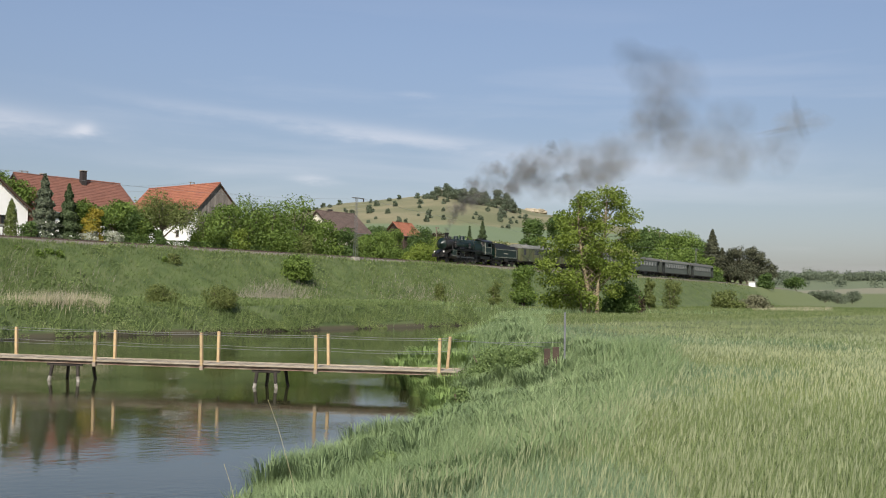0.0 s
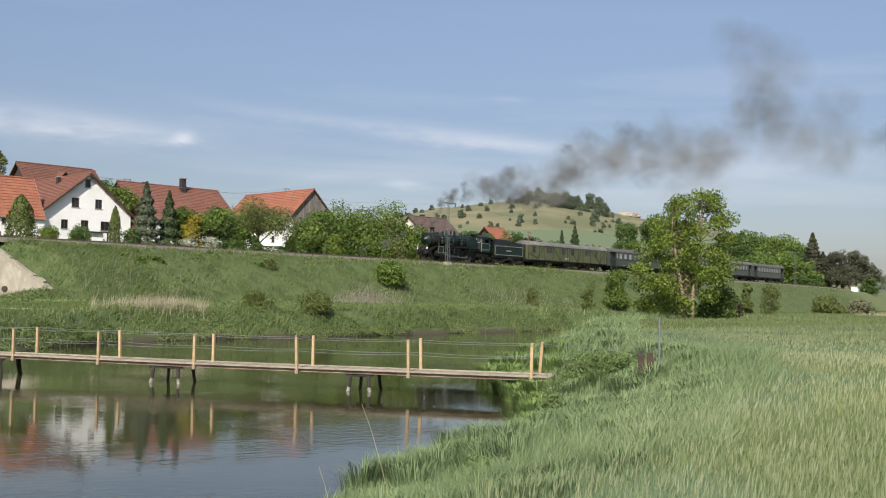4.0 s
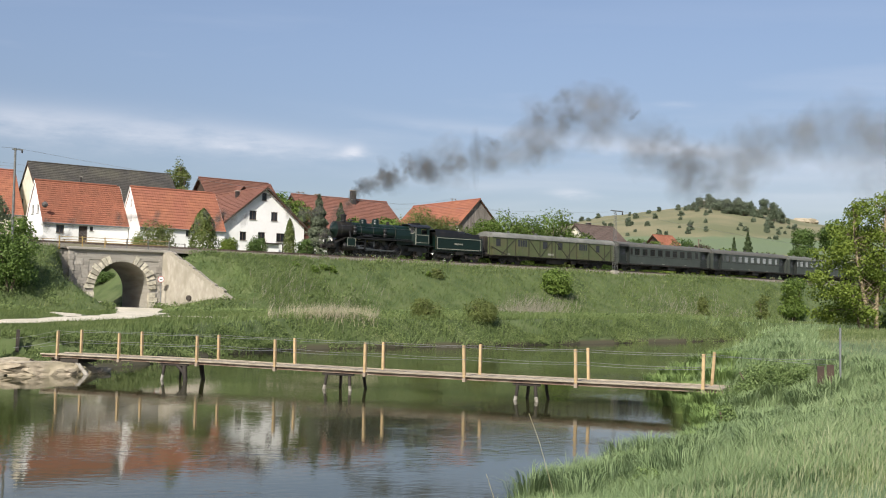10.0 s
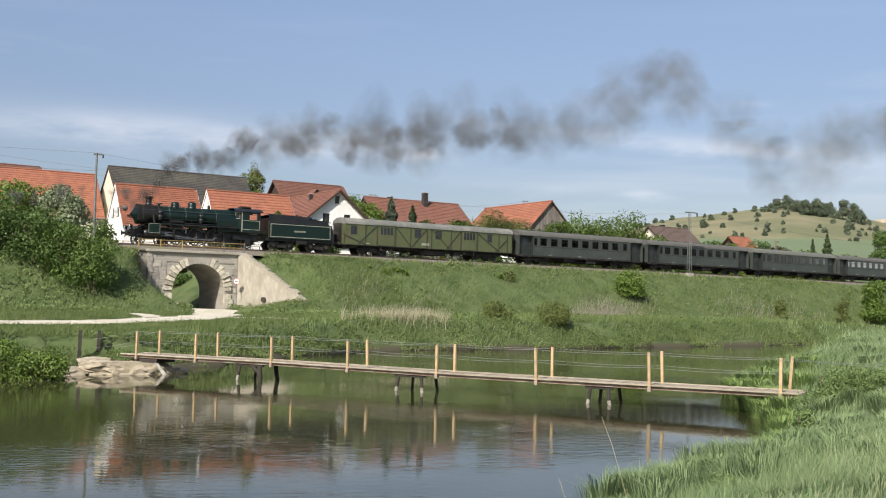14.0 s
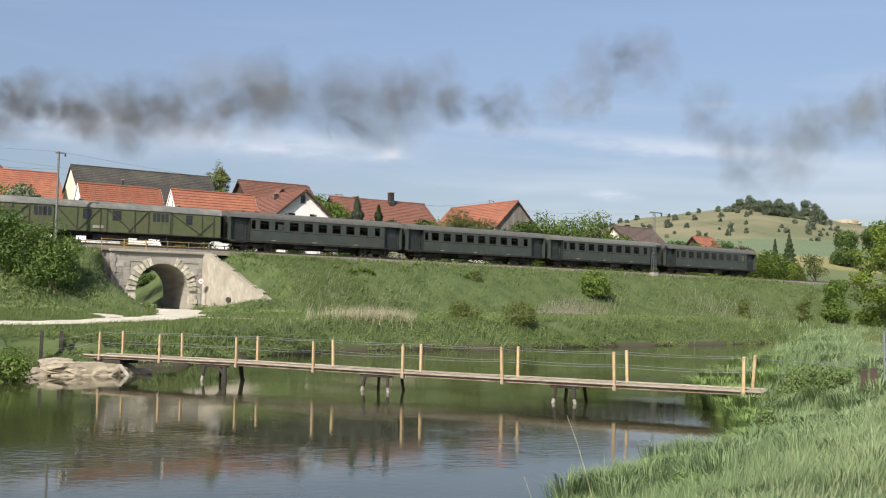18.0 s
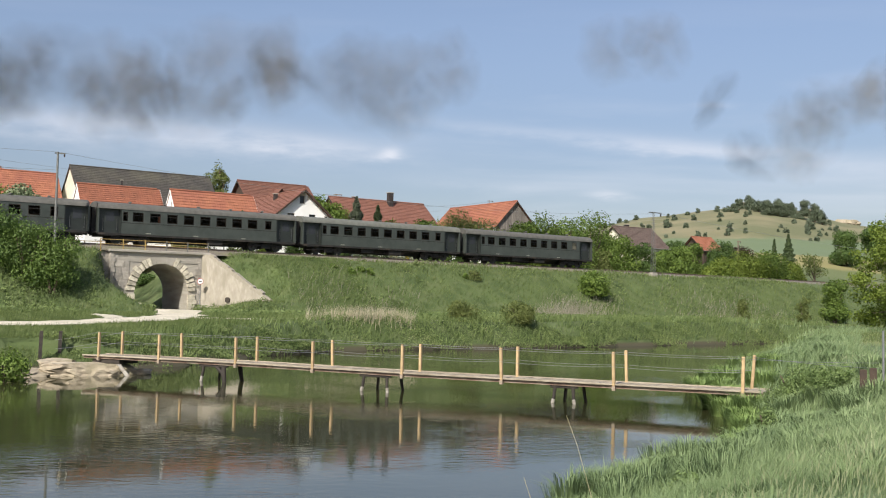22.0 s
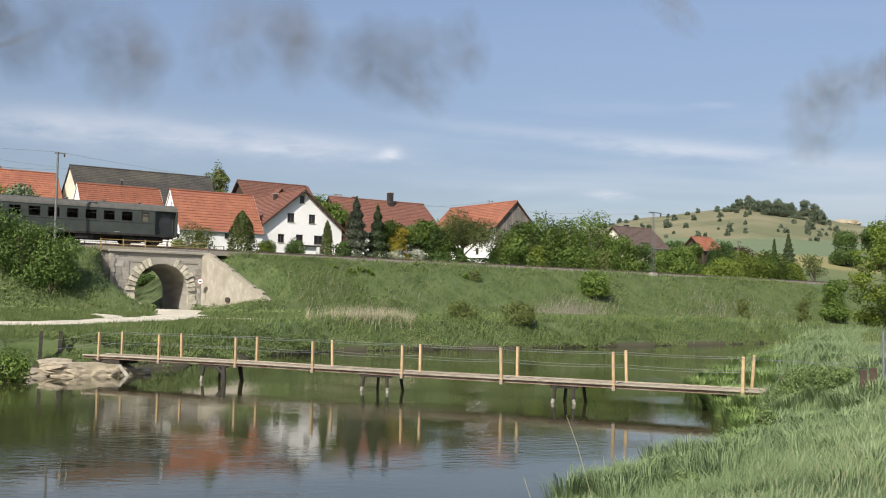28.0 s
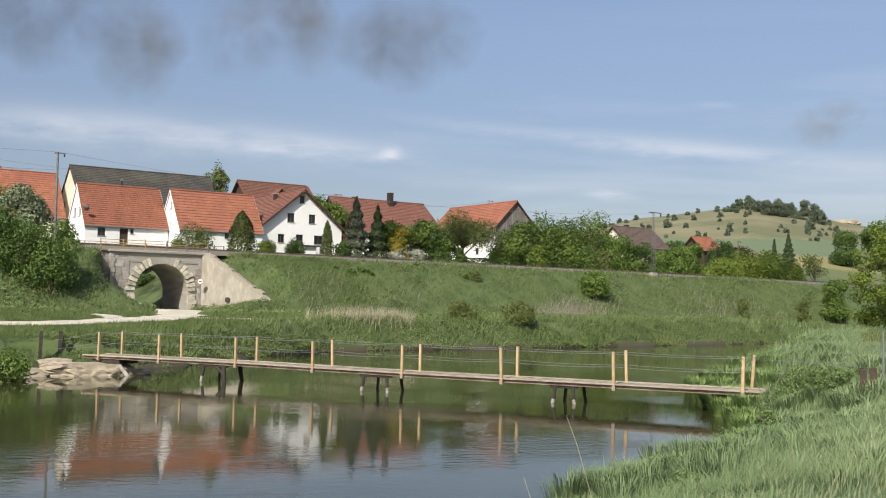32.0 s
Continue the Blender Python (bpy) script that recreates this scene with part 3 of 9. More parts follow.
def ground(x, y):
    """Height of the land."""
    x, y = np.asarray(x, float), np.asarray(y, float)
    a, b = x * TV[0] + y * TV[1], x * NV[0] + y * NV[1]
    slope = BEND * np.clip(a, -260, 420)
    o = (AWAY + bow(a) - b) / np.sqrt(1 + slope * slope)
    crest = rail_z(a) - 0.62
    dist, az = np.hypot(x, y), np.degrees(np.arctan2(x, y))
    near_side = 1.55 + 0.10 * fbm(x, y, 23, 3) * (dist > 14) + 0.65 * smooth01((o - 45) / -22) * smooth01((130 - a) / 60)
    foot = 3.4 + 1.85 * (crest - near_side)
    land = near_side + (crest - near_side) * smooth01((foot - o) / (foot - 3.4)) ** 0.9
    land = land + 0.11 * fbm(x, y, 9, 5) * smooth01((o - 4) / 3) * smooth01((foot + 3 - o) / 4)
    # village side
    top = np.interp(az, [-60, -10, 6, 11, 14, 16.5, 19, 21, 24, 28, 32, 35, 38, 60], [38, 40, 48, 60, 64.5, 67.5, 62.5, 55, 50, 43, 26, 14, 8, 6])
    rise = np.interp(dist, [165, 300, 400, 500, 600, 660, 800, 1200], [0, 0.12, 0.27, 0.54, 0.87, 1, 0.85, 0.3])
    behind = crest - 0.1 + 0.085 * np.clip(-o - 6, 0, 13) + 0.03 * np.clip(-o - 19, 0, 50)
    behind = behind + np.maximum(top - 9, 0) * rise * smooth01((-o - 10) / 60) + 1.2 * fbm(x, y, 90, 8) * smooth01((dist - 260) / 200)
    land = np.where(o < 0, np.where(o < -3.4, behind, crest), land)
    # lane through the arch and the cutting behind it
    along = a - TUNNEL_Q
    inner = ROAD_Z - 0.1 + np.clip(np.abs(along) - 3.3, 0, 9) * 30
    cut = ROAD_Z - 0.1 + 0.10 * np.clip(-o - 3, 0, 70) + np.clip(np.abs(along) - 2.5, 0, 60) * 0.8
    land = np.where((o > -4.4) & (o < 2.2), np.minimum(land, inner), land)
    land = np.where((o <= -4.4) & (o > -70), np.minimum(land, cut), land)
    right, left = 4.9 + (o - 3.4) * 0.72, -4.9 - 1.2 * smooth01((o - 3.4) / 4) + (o - 3.4) * 0.28
    gap = ROAD_Z - 0.1 + 0.95 * smooth01((along - 3.7 - 0.10 * np.clip(o - 6, 0, 40)) / 3.5) * smooth01((26 - o) / 14) + np.minimum(np.clip(along - right, 0, 9) * 8, np.maximum(np.interp(o, [0.7, 6.9, 9.0, 12.0], [7.6, 2.95, 2.45, 2.4]) - ROAD_Z - 0.1, 0) + np.clip(along - right - 0.5, 0, 30) * 1.15) + np.clip(left - along, 0, 20) * np.interp(o, [2.2, 4, 7, 12], [9, 5, 1.6, 1.2])
    land = np.where((o >= 2.2) & (o < 40), np.minimum(land, np.maximum(gap, near_side)), land)
    # far rolling country
    far = np.interp(dist, [700, 1000, 1300, 1700, 2600, 4200], [0, 12, 34, 50, 70, 95]) * (0.75 + 0.25 * fbm(x, y, 900, 4))
    land = np.where(dist > 700, np.maximum(land, far), land)
    d = river_distance(x, y)
    bank_w = np.where(o < 48, 2.6, 4.5 + 4.0 * smooth01((34 - dist) / 14))
    land = np.where(d > 0, np.minimum(land, 0.02 + land * smooth01(0.12 + 0.88 * d / bank_w)), -np.minimum(1.3, 0.05 - d * 0.55))
    return land


def gz(x, y):
    return float(ground(np.array([x]), np.array([y]))[0])


# ---------------------------------------------------------------- ground, water, road, line
def build_ground():
    az = np.radians(np.concatenate([np.arange(-180, -32, 6), np.arange(-32, 46, 0.32), np.arange(46, 180, 6)]))
    rad = np.concatenate([[0.0005, 0.5, 1.0], np.geomspace(1.5, 40, 112)[:-1], np.arange(40, 60, 0.5), np.arange(60, 172, 0.62), np.geomspace(172, 4600, 130)])
    A, R = np.meshgrid(az, rad, indexing="ij")
    x, y = R * np.sin(A) + 0.11, R * np.cos(A) - 0.13
    z = ground(x, y)
    na, nr = A.shape
    idx = np.arange(na * nr).reshape(na, nr)
    nxt = np.roll(idx, -1, 0)
    quads = np.stack([idx[:, :-1], idx[:, 1:], nxt[:, 1:], nxt[:, :-1]], -1).reshape(-1, 4)
    verts = np.stack([x, y, z], -1).reshape(-1, 3)
    me = bulk("ground", verts, quads[:, ::-1], M_LAND, True)
    return tagged(new("ground", me), "green river valley with grassy railway embankment and hill", "ground", kind="structure")


def landmat():
    """Grass near by, hay meadow on the hill, tilled strips further off: by height and place."""
    m = mat("valley_land", (0.086, 0.122, 0.038), (0.046, 0.074, 0.021), 0.45, 0.95, 0.5, 7, stain=(0.094, 0.122, 0.046), sscale=0.8)
    n, l = m.node_tree.nodes, m.node_tree.links
    b = n["Principled BSDF"]
    old = b.inputs["Base Color"].links[0].from_socket
    tc, sep = n.new("ShaderNodeTexCoord"), n.new("ShaderNodeSeparateXYZ")
    l.new(tc.outputs["Object"], sep.inputs["Vector"])

    def ramp(sock, lo, hi):
        r = n.new("ShaderNodeMapRange")
        r.inputs["From Min"].default_value, r.inputs["From Max"].default_value = lo, hi
        l.new(sock, r.inputs["Value"])
        return r.outputs["Result"]

    def blend(fac, a, colour):
        x = n.new("ShaderNodeMix")
        x.data_type = "RGBA"
        l.new(fac, x.inputs["Factor"])
        l.new(a, x.inputs["A"])
        if isinstance(colour, tuple):
            x.inputs["B"].default_value = (*colour, 1)
        else:
            l.new(colour, x.inputs["B"])
        return x.outputs["Result"]

    def times(a, c):
        x = n.new("ShaderNodeMath")
        x.operation = "MULTIPLY"
        l.new(a, x.inputs[0])
        l.new(c, x.inputs[1])
        return x.outputs["Value"]

    nz = n.new("ShaderNodeTexNoise")
    nz.inputs["Scale"].default_value, nz.inputs["Detail"].default_value = 0.035, 8.0
    l.new(tc.outputs["Object"], nz.inputs["Vector"])
    rp = n.new("ShaderNodeValToRGB")
    rp.color_ramp.elements[0].position, rp.color_ramp.elements[1].position = 0.38, 0.66
    rp.color_ramp.elements[0].color, rp.color_ramp.elements[1].color = (0.132, 0.142, 0.070, 1), (0.220, 0.200, 0.114, 1)
    l.new(nz.outputs["Fac"], rp.inputs["Fac"])
    wob = n.new("ShaderNodeMath")
    wob.operation = "MULTIPLY_ADD"
    wob.inputs[1].default_value = 6.0
    l.new(nz.outputs["Fac"], wob.inputs[0])
    l.new(sep.outputs["Z"], wob.inputs[2])
    far = ramp(sep.outputs["Y"], 235, 262)
    old = blend(ramp(sep.outputs["Z"], 0.42, 0.22), old, (0.060, 0.054, 0.030))
    old = blend(ramp(sep.outputs["Z"], 0.16, 0.06), old, (0.052, 0.048, 0.028))
    col = blend(far, old, (0.120, 0.148, 0.056))
    col = blend(times(far, ramp(wob.outputs["Value"], 18, 19)), col, (0.235, 0.215, 0.085))
    col = blend(times(far, ramp(wob.outputs["Value"], 26.5, 27)), col, (0.128, 0.172, 0.088))
    col = blend(times(far, ramp(wob.outputs["Value"], 37.5, 38.5)), col, rp.outputs["Color"])
    vor = n.new("ShaderNodeTexVoronoi")
    vor.inputs["Scale"].default_value = 0.0045
    l.new(tc.outputs["Object"], vor.inputs["Vector"])
    # field strip colours kept dull, with distance haze mixed into them
    strips = n.new("ShaderNodeValToRGB")
    strips.color_ramp.interpolation = "CONSTANT"
    strips.color_ramp.elements[0].color, strips.color_ramp.elements[1].color = (0.130, 0.160, 0.086, 1), (0.18, 0.20, 0.115, 1)
    for pos, c in ((0.3, (0.205, 0.200, 0.135, 1)), (0.45, (0.125, 0.155, 0.085, 1)), (0.75, (0.165, 0.185, 0.105, 1))):
        strips.color_ramp.elements.new(pos).color = c
    l.new(vor.outputs["Color"], strips.inputs["Fac"])
    col = blend(ramp(sep.outputs["Y"], 760, 800), col, strips.outputs["Color"])
    l.new(col, b.inputs["Base Color"])
    return m


M_LAND = landmat()
build_ground()

# water
M_WATER = bpy.data.materials.new("river_water")
M_WATER.use_nodes = True
wa, wk = M_WATER.node_tree.nodes, M_WATER.node_tree.links
wb = wa["Principled BSDF"]
wb.inputs["Base Color"].default_value = (0.036, 0.038, 0.017, 1)
wb.inputs["Roughness"].default_value, wb.inputs["IOR"].default_value = 0.03, 1.33
wtc = wa.new("ShaderNodeTexCoord")
wpatch = wa.new("ShaderNodeTexNoise")
wpatch.inputs["Scale"].default_value, wpatch.inputs["Detail"].default_value = 0.11, 4.0
wk.new(wtc.outputs["Object"], wpatch.inputs["Vector"])
wpr = wa.new("ShaderNodeMapRange")
wpr.inputs["From Min"].default_value, wpr.inputs["From Max"].default_value = 0.48, 0.62
wpr.inputs["To Min"].default_value, wpr.inputs["To Max"].default_value = 0.20, 1.5
wk.new(wpatch.outputs["Fac"], wpr.inputs["Value"])
wmap = wa.new("ShaderNodeMapping")
wmap.inputs["Scale"].default_value = (1.0, 1.9, 1.0)
wmap.inputs["Rotation"].default_value = (0, 0, radians(-24))
wk.new(wtc.outputs["Object"], wmap.inputs["Vector"])
wrip = wa.new("ShaderNodeTexNoise")
wrip.inputs["Scale"].default_value, wrip.inputs["Detail"].default_value = 2.6, 3.0
wk.new(wmap.outputs["Vector"], wrip.inputs["Vector"])
wmul = wa.new("ShaderNodeMath")
wmul.operation = "MULTIPLY"
wk.new(wrip.outputs["Fac"], wmul.inputs[0])
wk.new(wpr.outputs["Result"], wmul.inputs[1])
wfine, wadd = wa.new("ShaderNodeTexNoise"), wa.new("ShaderNodeMath")
wfine.inputs["Scale"].default_value, wfine.inputs["Detail"].default_value = 8.5, 2.0
wadd.operation = "MULTIPLY_ADD"
wadd.inputs[1].default_value = 0.035
wk.new(wmap.outputs["Vector"], wfine.inputs["Vector"])
wk.new(wfine.outputs["Fac"], wadd.inputs[0])
wk.new(wmul.outputs["Value"], wadd.inputs[2])
# the breeze reaches the open middle and right of the river, less the lee of the bushes
wsep, wlee, wair = wa.new("ShaderNodeSeparateXYZ"), wa.new("ShaderNodeMapRange"), wa.new("ShaderNodeMath")
wlee.inputs["From Min"].default_value, wlee.inputs["From Max"].default_value = -15.0, -3.0
wlee.inputs["To Min"].default_value, wlee.inputs["To Max"].default_value = 0.50, 1.6
wair.operation = "MULTIPLY"
wk.new(wtc.outputs["Object"], wsep.inputs["Vector"])
wk.new(wsep.outputs["X"], wlee.inputs["Value"])
wk.new(wadd.outputs["Value"], wair.inputs[0])
wk.new(wlee.outputs["Result"], wair.inputs[1])
wbump = wa.new("ShaderNodeBump")
wbump.inputs["Strength"].default_value, wbump.inputs["Distance"].default_value = 0.054, 0.10
wk.new(wair.outputs["Value"], wbump.inputs["Height"])
wk.new(wbump.outputs["Normal"], wb.inputs["Normal"])


def build_water():
    """One sheet inside the banks; it ends a little under them."""
    xs, ys = np.arange(-120, 80, 2.0), np.arange(-70, 122, 2.0)
    X, Y = np.meshgrid(xs, ys, indexing="ij")
    keep = river_distance(X, Y) < 3.0
    nx, ny = X.shape
    idx = np.arange(nx * ny).reshape(nx, ny)
    q = np.stack([idx[:-1, :-1], idx[1:, :-1], idx[1:, 1:], idx[:-1, 1:]], -1)
    ok = keep[:-1, :-1] | keep[1:, :-1] | keep[1:, 1:] | keep[:-1, 1:]
    q = q[ok]
    used, inv = np.unique(q, return_inverse=True)
    v = np.stack([X.ravel()[used], Y.ravel()[used], np.zeros(len(used))], -1)
    me = bulk("water", v, inv.reshape(-1, 4), M_WATER, True)
    return tagged(new("water", me), "slow dark green river with small ripples", "river", kind="structure")


build_water()


def ribbon(points, width, lift, name, material, label, category):
    """A strip that follows the ground."""
    pts = [Vector((x, y, 0)) for x, y in points]
    fine = []
    for i in range(len(pts) - 1):
        p0, p1, p2, p3 = pts[max(i - 1, 0)], pts[i], pts[i + 1], pts[min(i + 2, len(pts) - 1)]
        for k in range(10):
            t = k / 10
            fine.append(0.5 * (2 * p1 + (p2 - p0) * t + (2 * p0 - 5 * p1 + 4 * p2 - p3) * t * t + (3 * p1 - p0 - 3 * p2 + p3) * t ** 3))
    fine.append(pts[-1])
    g = Geo()
    rows = []
    for i, p in enumerate(fine):
        d = (fine[min(i + 1, len(fine) - 1)] - fine[max(i - 1, 0)]).normalized()
        s = Vector((d.y, -d.x, 0))
        w = width * (1 + 0.14 * math.sin(i * 0.9) + 0.08 * math.sin(i * 2.3))
        row = []
        for k in range(7):
            u = (k / 6 - 0.5) * w
            c = p + s * u
            row.append((c.x, c.y, gz(c.x, c.y) + lift - (0.06 if k in (0, 6) else 0) + 0.02 * math.cos(k * 2.1)))
        rows.append(row)
    for row in rows:
        g.v += row
    for i in range(len(rows) - 1):
        g.f += [(i * 7 + k, i * 7 + k + 1, i * 7 + 8 + k, i * 7 + 7 + k) for k in range(6)]
    return tagged(new(name, g.mesh(name, material, True)), label, category, kind="structure")


def lane_point(along, off):
    p = trackside(TUNNEL_Q + along, off)
    return p[0], p[1]


LANE = [lane_point(0, -40), lane_point(0, -20), lane_point(0, -4), lane_point(0, 0), lane_point(0, 4), lane_point(0.2, 8), (-22.3, 89), (-20.0, 81.5), (-18.9, 76),
        (-19.2, 71.2), (-21.2, 67.6), (-24.0, 63.8), (-28.5, 59.4), (-37, 53), (-60, 40)]
SPUR = [(-21.6, 70.0), (-23.0, 73.2), (-24.6, 76.4), (-26.0, 79.2)]
FOOTPATH = [(-19.0, 72.5), (-13.2, 74.6), (-8.6, 78.6), (-4.2, 82.0), (1.8, 86.8), (8.2, 92.2)]
ribbon(LANE, 3.5, 0.09, "road", M_GRAVEL, "pale gravel farm lane through the railway arch", "road")
ribbon(SPUR, 1.3, 0.07, "path", M_GRAVEL, "worn gravel track joining the lane", "path")
ribbon(FOOTPATH, 0.75, 0.05, "footpath", M_GRAVEL, "narrow trodden path along the far bank", "path")


def way_distance(points, x, y):
    """Metres from a way's middle line."""
    best = np.full(np.shape(x), 1e9)
    for (ax, ay), (bx, by) in zip(points, points[1:]):
        dx, dy = bx - ax, by - ay
        t = np.clip(((x - ax) * dx + (y - ay) * dy) / (dx * dx + dy * dy), 0, 1)
        best = np.minimum(best, np.hypot(x - ax - t * dx, y - ay - t * dy))
    return best


def build_line():
    qs = np.arange(-250, 430, 4.0)
    prof = [(-3.5, -0.75), (-1.75, -0.22), (1.75, -0.22), (3.5, -0.75)]
    g = Geo()
    for q in qs:
        for off, dz in prof:
            g.v.append(trackside(q, off, float(rail_z(q)) + dz))
    for i in range(len(qs) - 1):
        g.f += [(i * 4 + k, i * 4 + k + 1, i * 4 + 5 + k, i * 4 + 4 + k) for k in range(3)]
    bed = tagged(new("railway_ballast", g.mesh("railway_ballast", M_BALLAST)), "grey stone ballast bed of a single railway line", "ballast", kind="structure")
    for side in (-0.7525, 0.7525):
        g = Geo()
        prof = [(-0.06, -0.15), (0.06, -0.15), (0.06, -0.13), (0.02, -0.11), (0.02, -0.05), (0.036, -0.03), (0.036, 0), (-0.036, 0), (-0.036, -0.03), (-0.02, -0.05), (-0.02, -0.11), (-0.06, -0.13)]
        n = len(prof)
        for q in qs:
            for off, dz in prof:
                g.v.append(trackside(q, side + off, float(rail_z(q)) + dz))
        for i in range(len(qs) - 1):
            g.f += [(i * n + k, i * n + (k + 1) % n, (i + 1) * n + (k + 1) % n, (i + 1) * n + k) for k in range(n)]
        part("rail", g, M_STEEL, bed, "worn steel running rail")
    g = Geo()
    for q in np.arange(-80, 330, 0.65):
        p, h, z = track(q), radians(heading(q)), float(rail_z(q))
        u, w = Vector((math.cos(h), math.sin(h), 0)), Vector((-math.sin(h), math.cos(h), 0))
        c = Vector((p[0], p[1], z))
        v = [c + u * a + w * b + Vector((0, 0, d)) for a in (-0.13, 0.13) for b in (-1.3, 1.3) for d in (-0.26, -0.15)]
        g.add(v, [(0, 1, 3, 2), (4, 6, 7, 5), (0, 4, 5, 1), (2, 3, 7, 6), (1, 5, 7, 3)])
    part("sleepers", g, M_SLEEPER, bed)["kind"] = "stuff"


build_line()


# ---------------------------------------------------------------- railway arch
def build_arch():
    """Road arch under the line; local x along the line, local y into the bank, origin at the lane on the river face."""
    q0 = TUNNEL_Q
    p = trackside(q0, 3.6)
    root = thing("railway_arch_bridge", pose(p[0], p[1], 0, 0, 0, heading(q0)), "stone and concrete railway arch over a farm lane, with wing walls", "bridge", kind="structure")
    R, zc = 2.58, 4.22          # opening radius and centre height
    deep = 7.2
    g = Geo()
    top = 7.72
    seg = 20
    left, right = -4.75, 3.85
    ring = [(R * math.cos(math.pi * i / seg), zc + R * math.sin(math.pi * i / seg)) for i in range(seg + 1)]   # right to left over the top
    for y in (0.0, deep):
        face = [(R, 1.6)] + ring + [(-R, 1.6)]
        outer = [(right, 1.6)] + [(max(left, min(right, x * 3.0)), top if i not in (0, seg) else zc) for i, (x, z) in enumerate(ring)] + [(left, 1.6)]
        k = len(g.v)
        g.v += [(x, y, z) for x, z in face] + [(x, y, z) for x, z in outer]
        n = len(face)
        g.f += [(k + i, k + i + 1, k + n + i + 1, k + n + i) for i in range(n - 1)]
    n2 = 2 * (seg + 3)
    g.f += [(i, n2 + i, n2 + i + 1, i + 1) for i in range(seg + 2)]                  # vault
    g.f += [(seg + 3 + i, seg + 4 + i, n2 + seg + 4 + i, n2 + seg + 3 + i) for i in range(seg + 2)]
    part("wall", g, M_CONC, root, "grey concrete spandrel and vault of the arch", smooth=False)
    # voussoirs, proud of the face
    for i in range(21):
        a0, a1 = math.pi * i / 21 + 0.008, math.pi * (i + 1) / 21 - 0.008
        rough = random.Random(i * 7 + 3)
        crown_row = 8 <= i <= 12                                          # the smooth grey stones over the crown
        r1 = R + (0.62 if crown_row else rough.uniform(0.52, 0.86))
        a0, a1 = a0 + (0 if crown_row else rough.uniform(0, 0.018)), a1 - (0 if crown_row else rough.uniform(0, 0.018))
        y0 = -0.07 if crown_row else -0.08 - rough.uniform(0, 0.16)
        v = [(r * math.cos(a), y, zc + r * math.sin(a)) for y in (y0, 0.25) for r, a in ((R - 0.03, a0), (r1, a0), (r1, a1), (R - 0.03, a1))]
        part("stone", Geo().add(v, [(0, 1, 2, 3), (4, 7, 6, 5), (0, 4, 5, 1), (1, 5, 6, 2), (2, 6, 7, 3), (3, 7, 4, 0)]), M_CONC if crown_row else M_STONE, root)
    for side in (1, -1):
        for k in range(5):
            z0 = 1.7 + k * 0.45
            w = 0.80 if k % 2 else 0.62
            x0, x1 = (R - 0.03, R + w) if side > 0 else (-R - w, -R + 0.03)
            part("stone", Geo().box(x0, x1, -0.12 - 0.03 * (k % 2), 0.25, z0 + 0.01, z0 + 0.44), M_STONE, root)
    # coursed blocks beside the arch
    rnd = random.Random(4)
    for row in range(9):
        z0 = 2.3 + row * 0.58
        for x0, x1 in ((left, -3.1), (3.2, right)):
            x = x0 + (0.25 if row % 2 else 0)
            while x < x1 - 0.3:
                w = min(rnd.uniform(0.55, 0.95), x1 - x)
                if math.hypot(x + w / 2, max(z0 + 0.3 - zc, 0)) > R + 0.95 and z0 + 0.57 < top:
                    part("block", Geo().box(x + 0.012, x + w - 0.012, -0.05 - 0.02 * rnd.random(), 0.2, z0 + 0.012, z0 + 0.568), M_BLOCK, root)
                x += w
    # board-marked concrete band over the arch, coping slab, wing walls
    part("beam", Geo().box(left - 0.05, right + 0.02, -0.06, 0.3, top - 0.85, top - 0.46).box(left - 0.05, right + 0.02, -0.04, 0.3, top - 0.44, top), M_CONC, root)
    part("coping", Geo().box(left - 0.25, right + 0.75, -0.30, 0.9, top, top + 0.24, 0.03), M_CONC, root, "overhanging concrete coping")
    part("coping", Geo().box(left - 0.25, right + 0.75, deep - 0.9, deep + 0.3, top, top + 0.24, 0.03), M_CONC, root)
    part("deck", Geo().box(left, right, 0.9, deep - 0.9, top, top + 0.1), M_CONC, root)
    g = Geo()
    a, b = Vector((right - 0.05, -0.12, 0)), Vector((right + 4.7, -6.9, 0))
    d = (b - a).normalized()
    nrm = Vector((-d.y, d.x, 0)) * 0.55
    prof = [(0.0, 1.3), (0.0, top + 0.05), (0.9, top + 0.05), (8.25, 3.05), (8.25, 1.3)]
    v = [a + d * s + off + Vector((0, 0, z)) for off in (Vector(), nrm) for s, z in prof]
    g.add(v, [(4, 3, 2, 1, 0), (5, 6, 7, 8, 9)] + [(i, (i + 1) % 5, 5 + (i + 1) % 5, 5 + i) for i in range(5)])
    part("wing_wall", g, M_CONC2, root, "pale rendered sloping wing wall")
    # crumbled upper edge of the wing wall, stone by stone
    ragged = random.Random(12)
    u = 0.9
    while u < 8.0:
        w = ragged.uniform(0.25, 0.6)
        z = top + 0.05 - (u - 0.9) * (top - 3.0) / 7.35
        c = a + d * (u + w / 2) + nrm * 0.5
        part("stone", Geo().box(-w / 2, w / 2 + 0.02, -0.29, 0.29, -0.30, ragged.uniform(-0.02, 0.13), 0.03), M_CONC2, root,
             m=pose(c.x, c.y, z - 0.12, 0, math.degrees(math.atan2(top - 3.0, 7.35)), math.degrees(math.atan2(d.y, d.x))))
        u += w
    for k in range(13):
        z0 = 1.6 + k * 0.47
        w = 0.34 if k % 2 else 0.22
        part("quoin", Geo().box(left - 0.12, left + w, -0.14, 0.5, z0 + 0.01, z0 + 0.46), M_BLOCK, root)
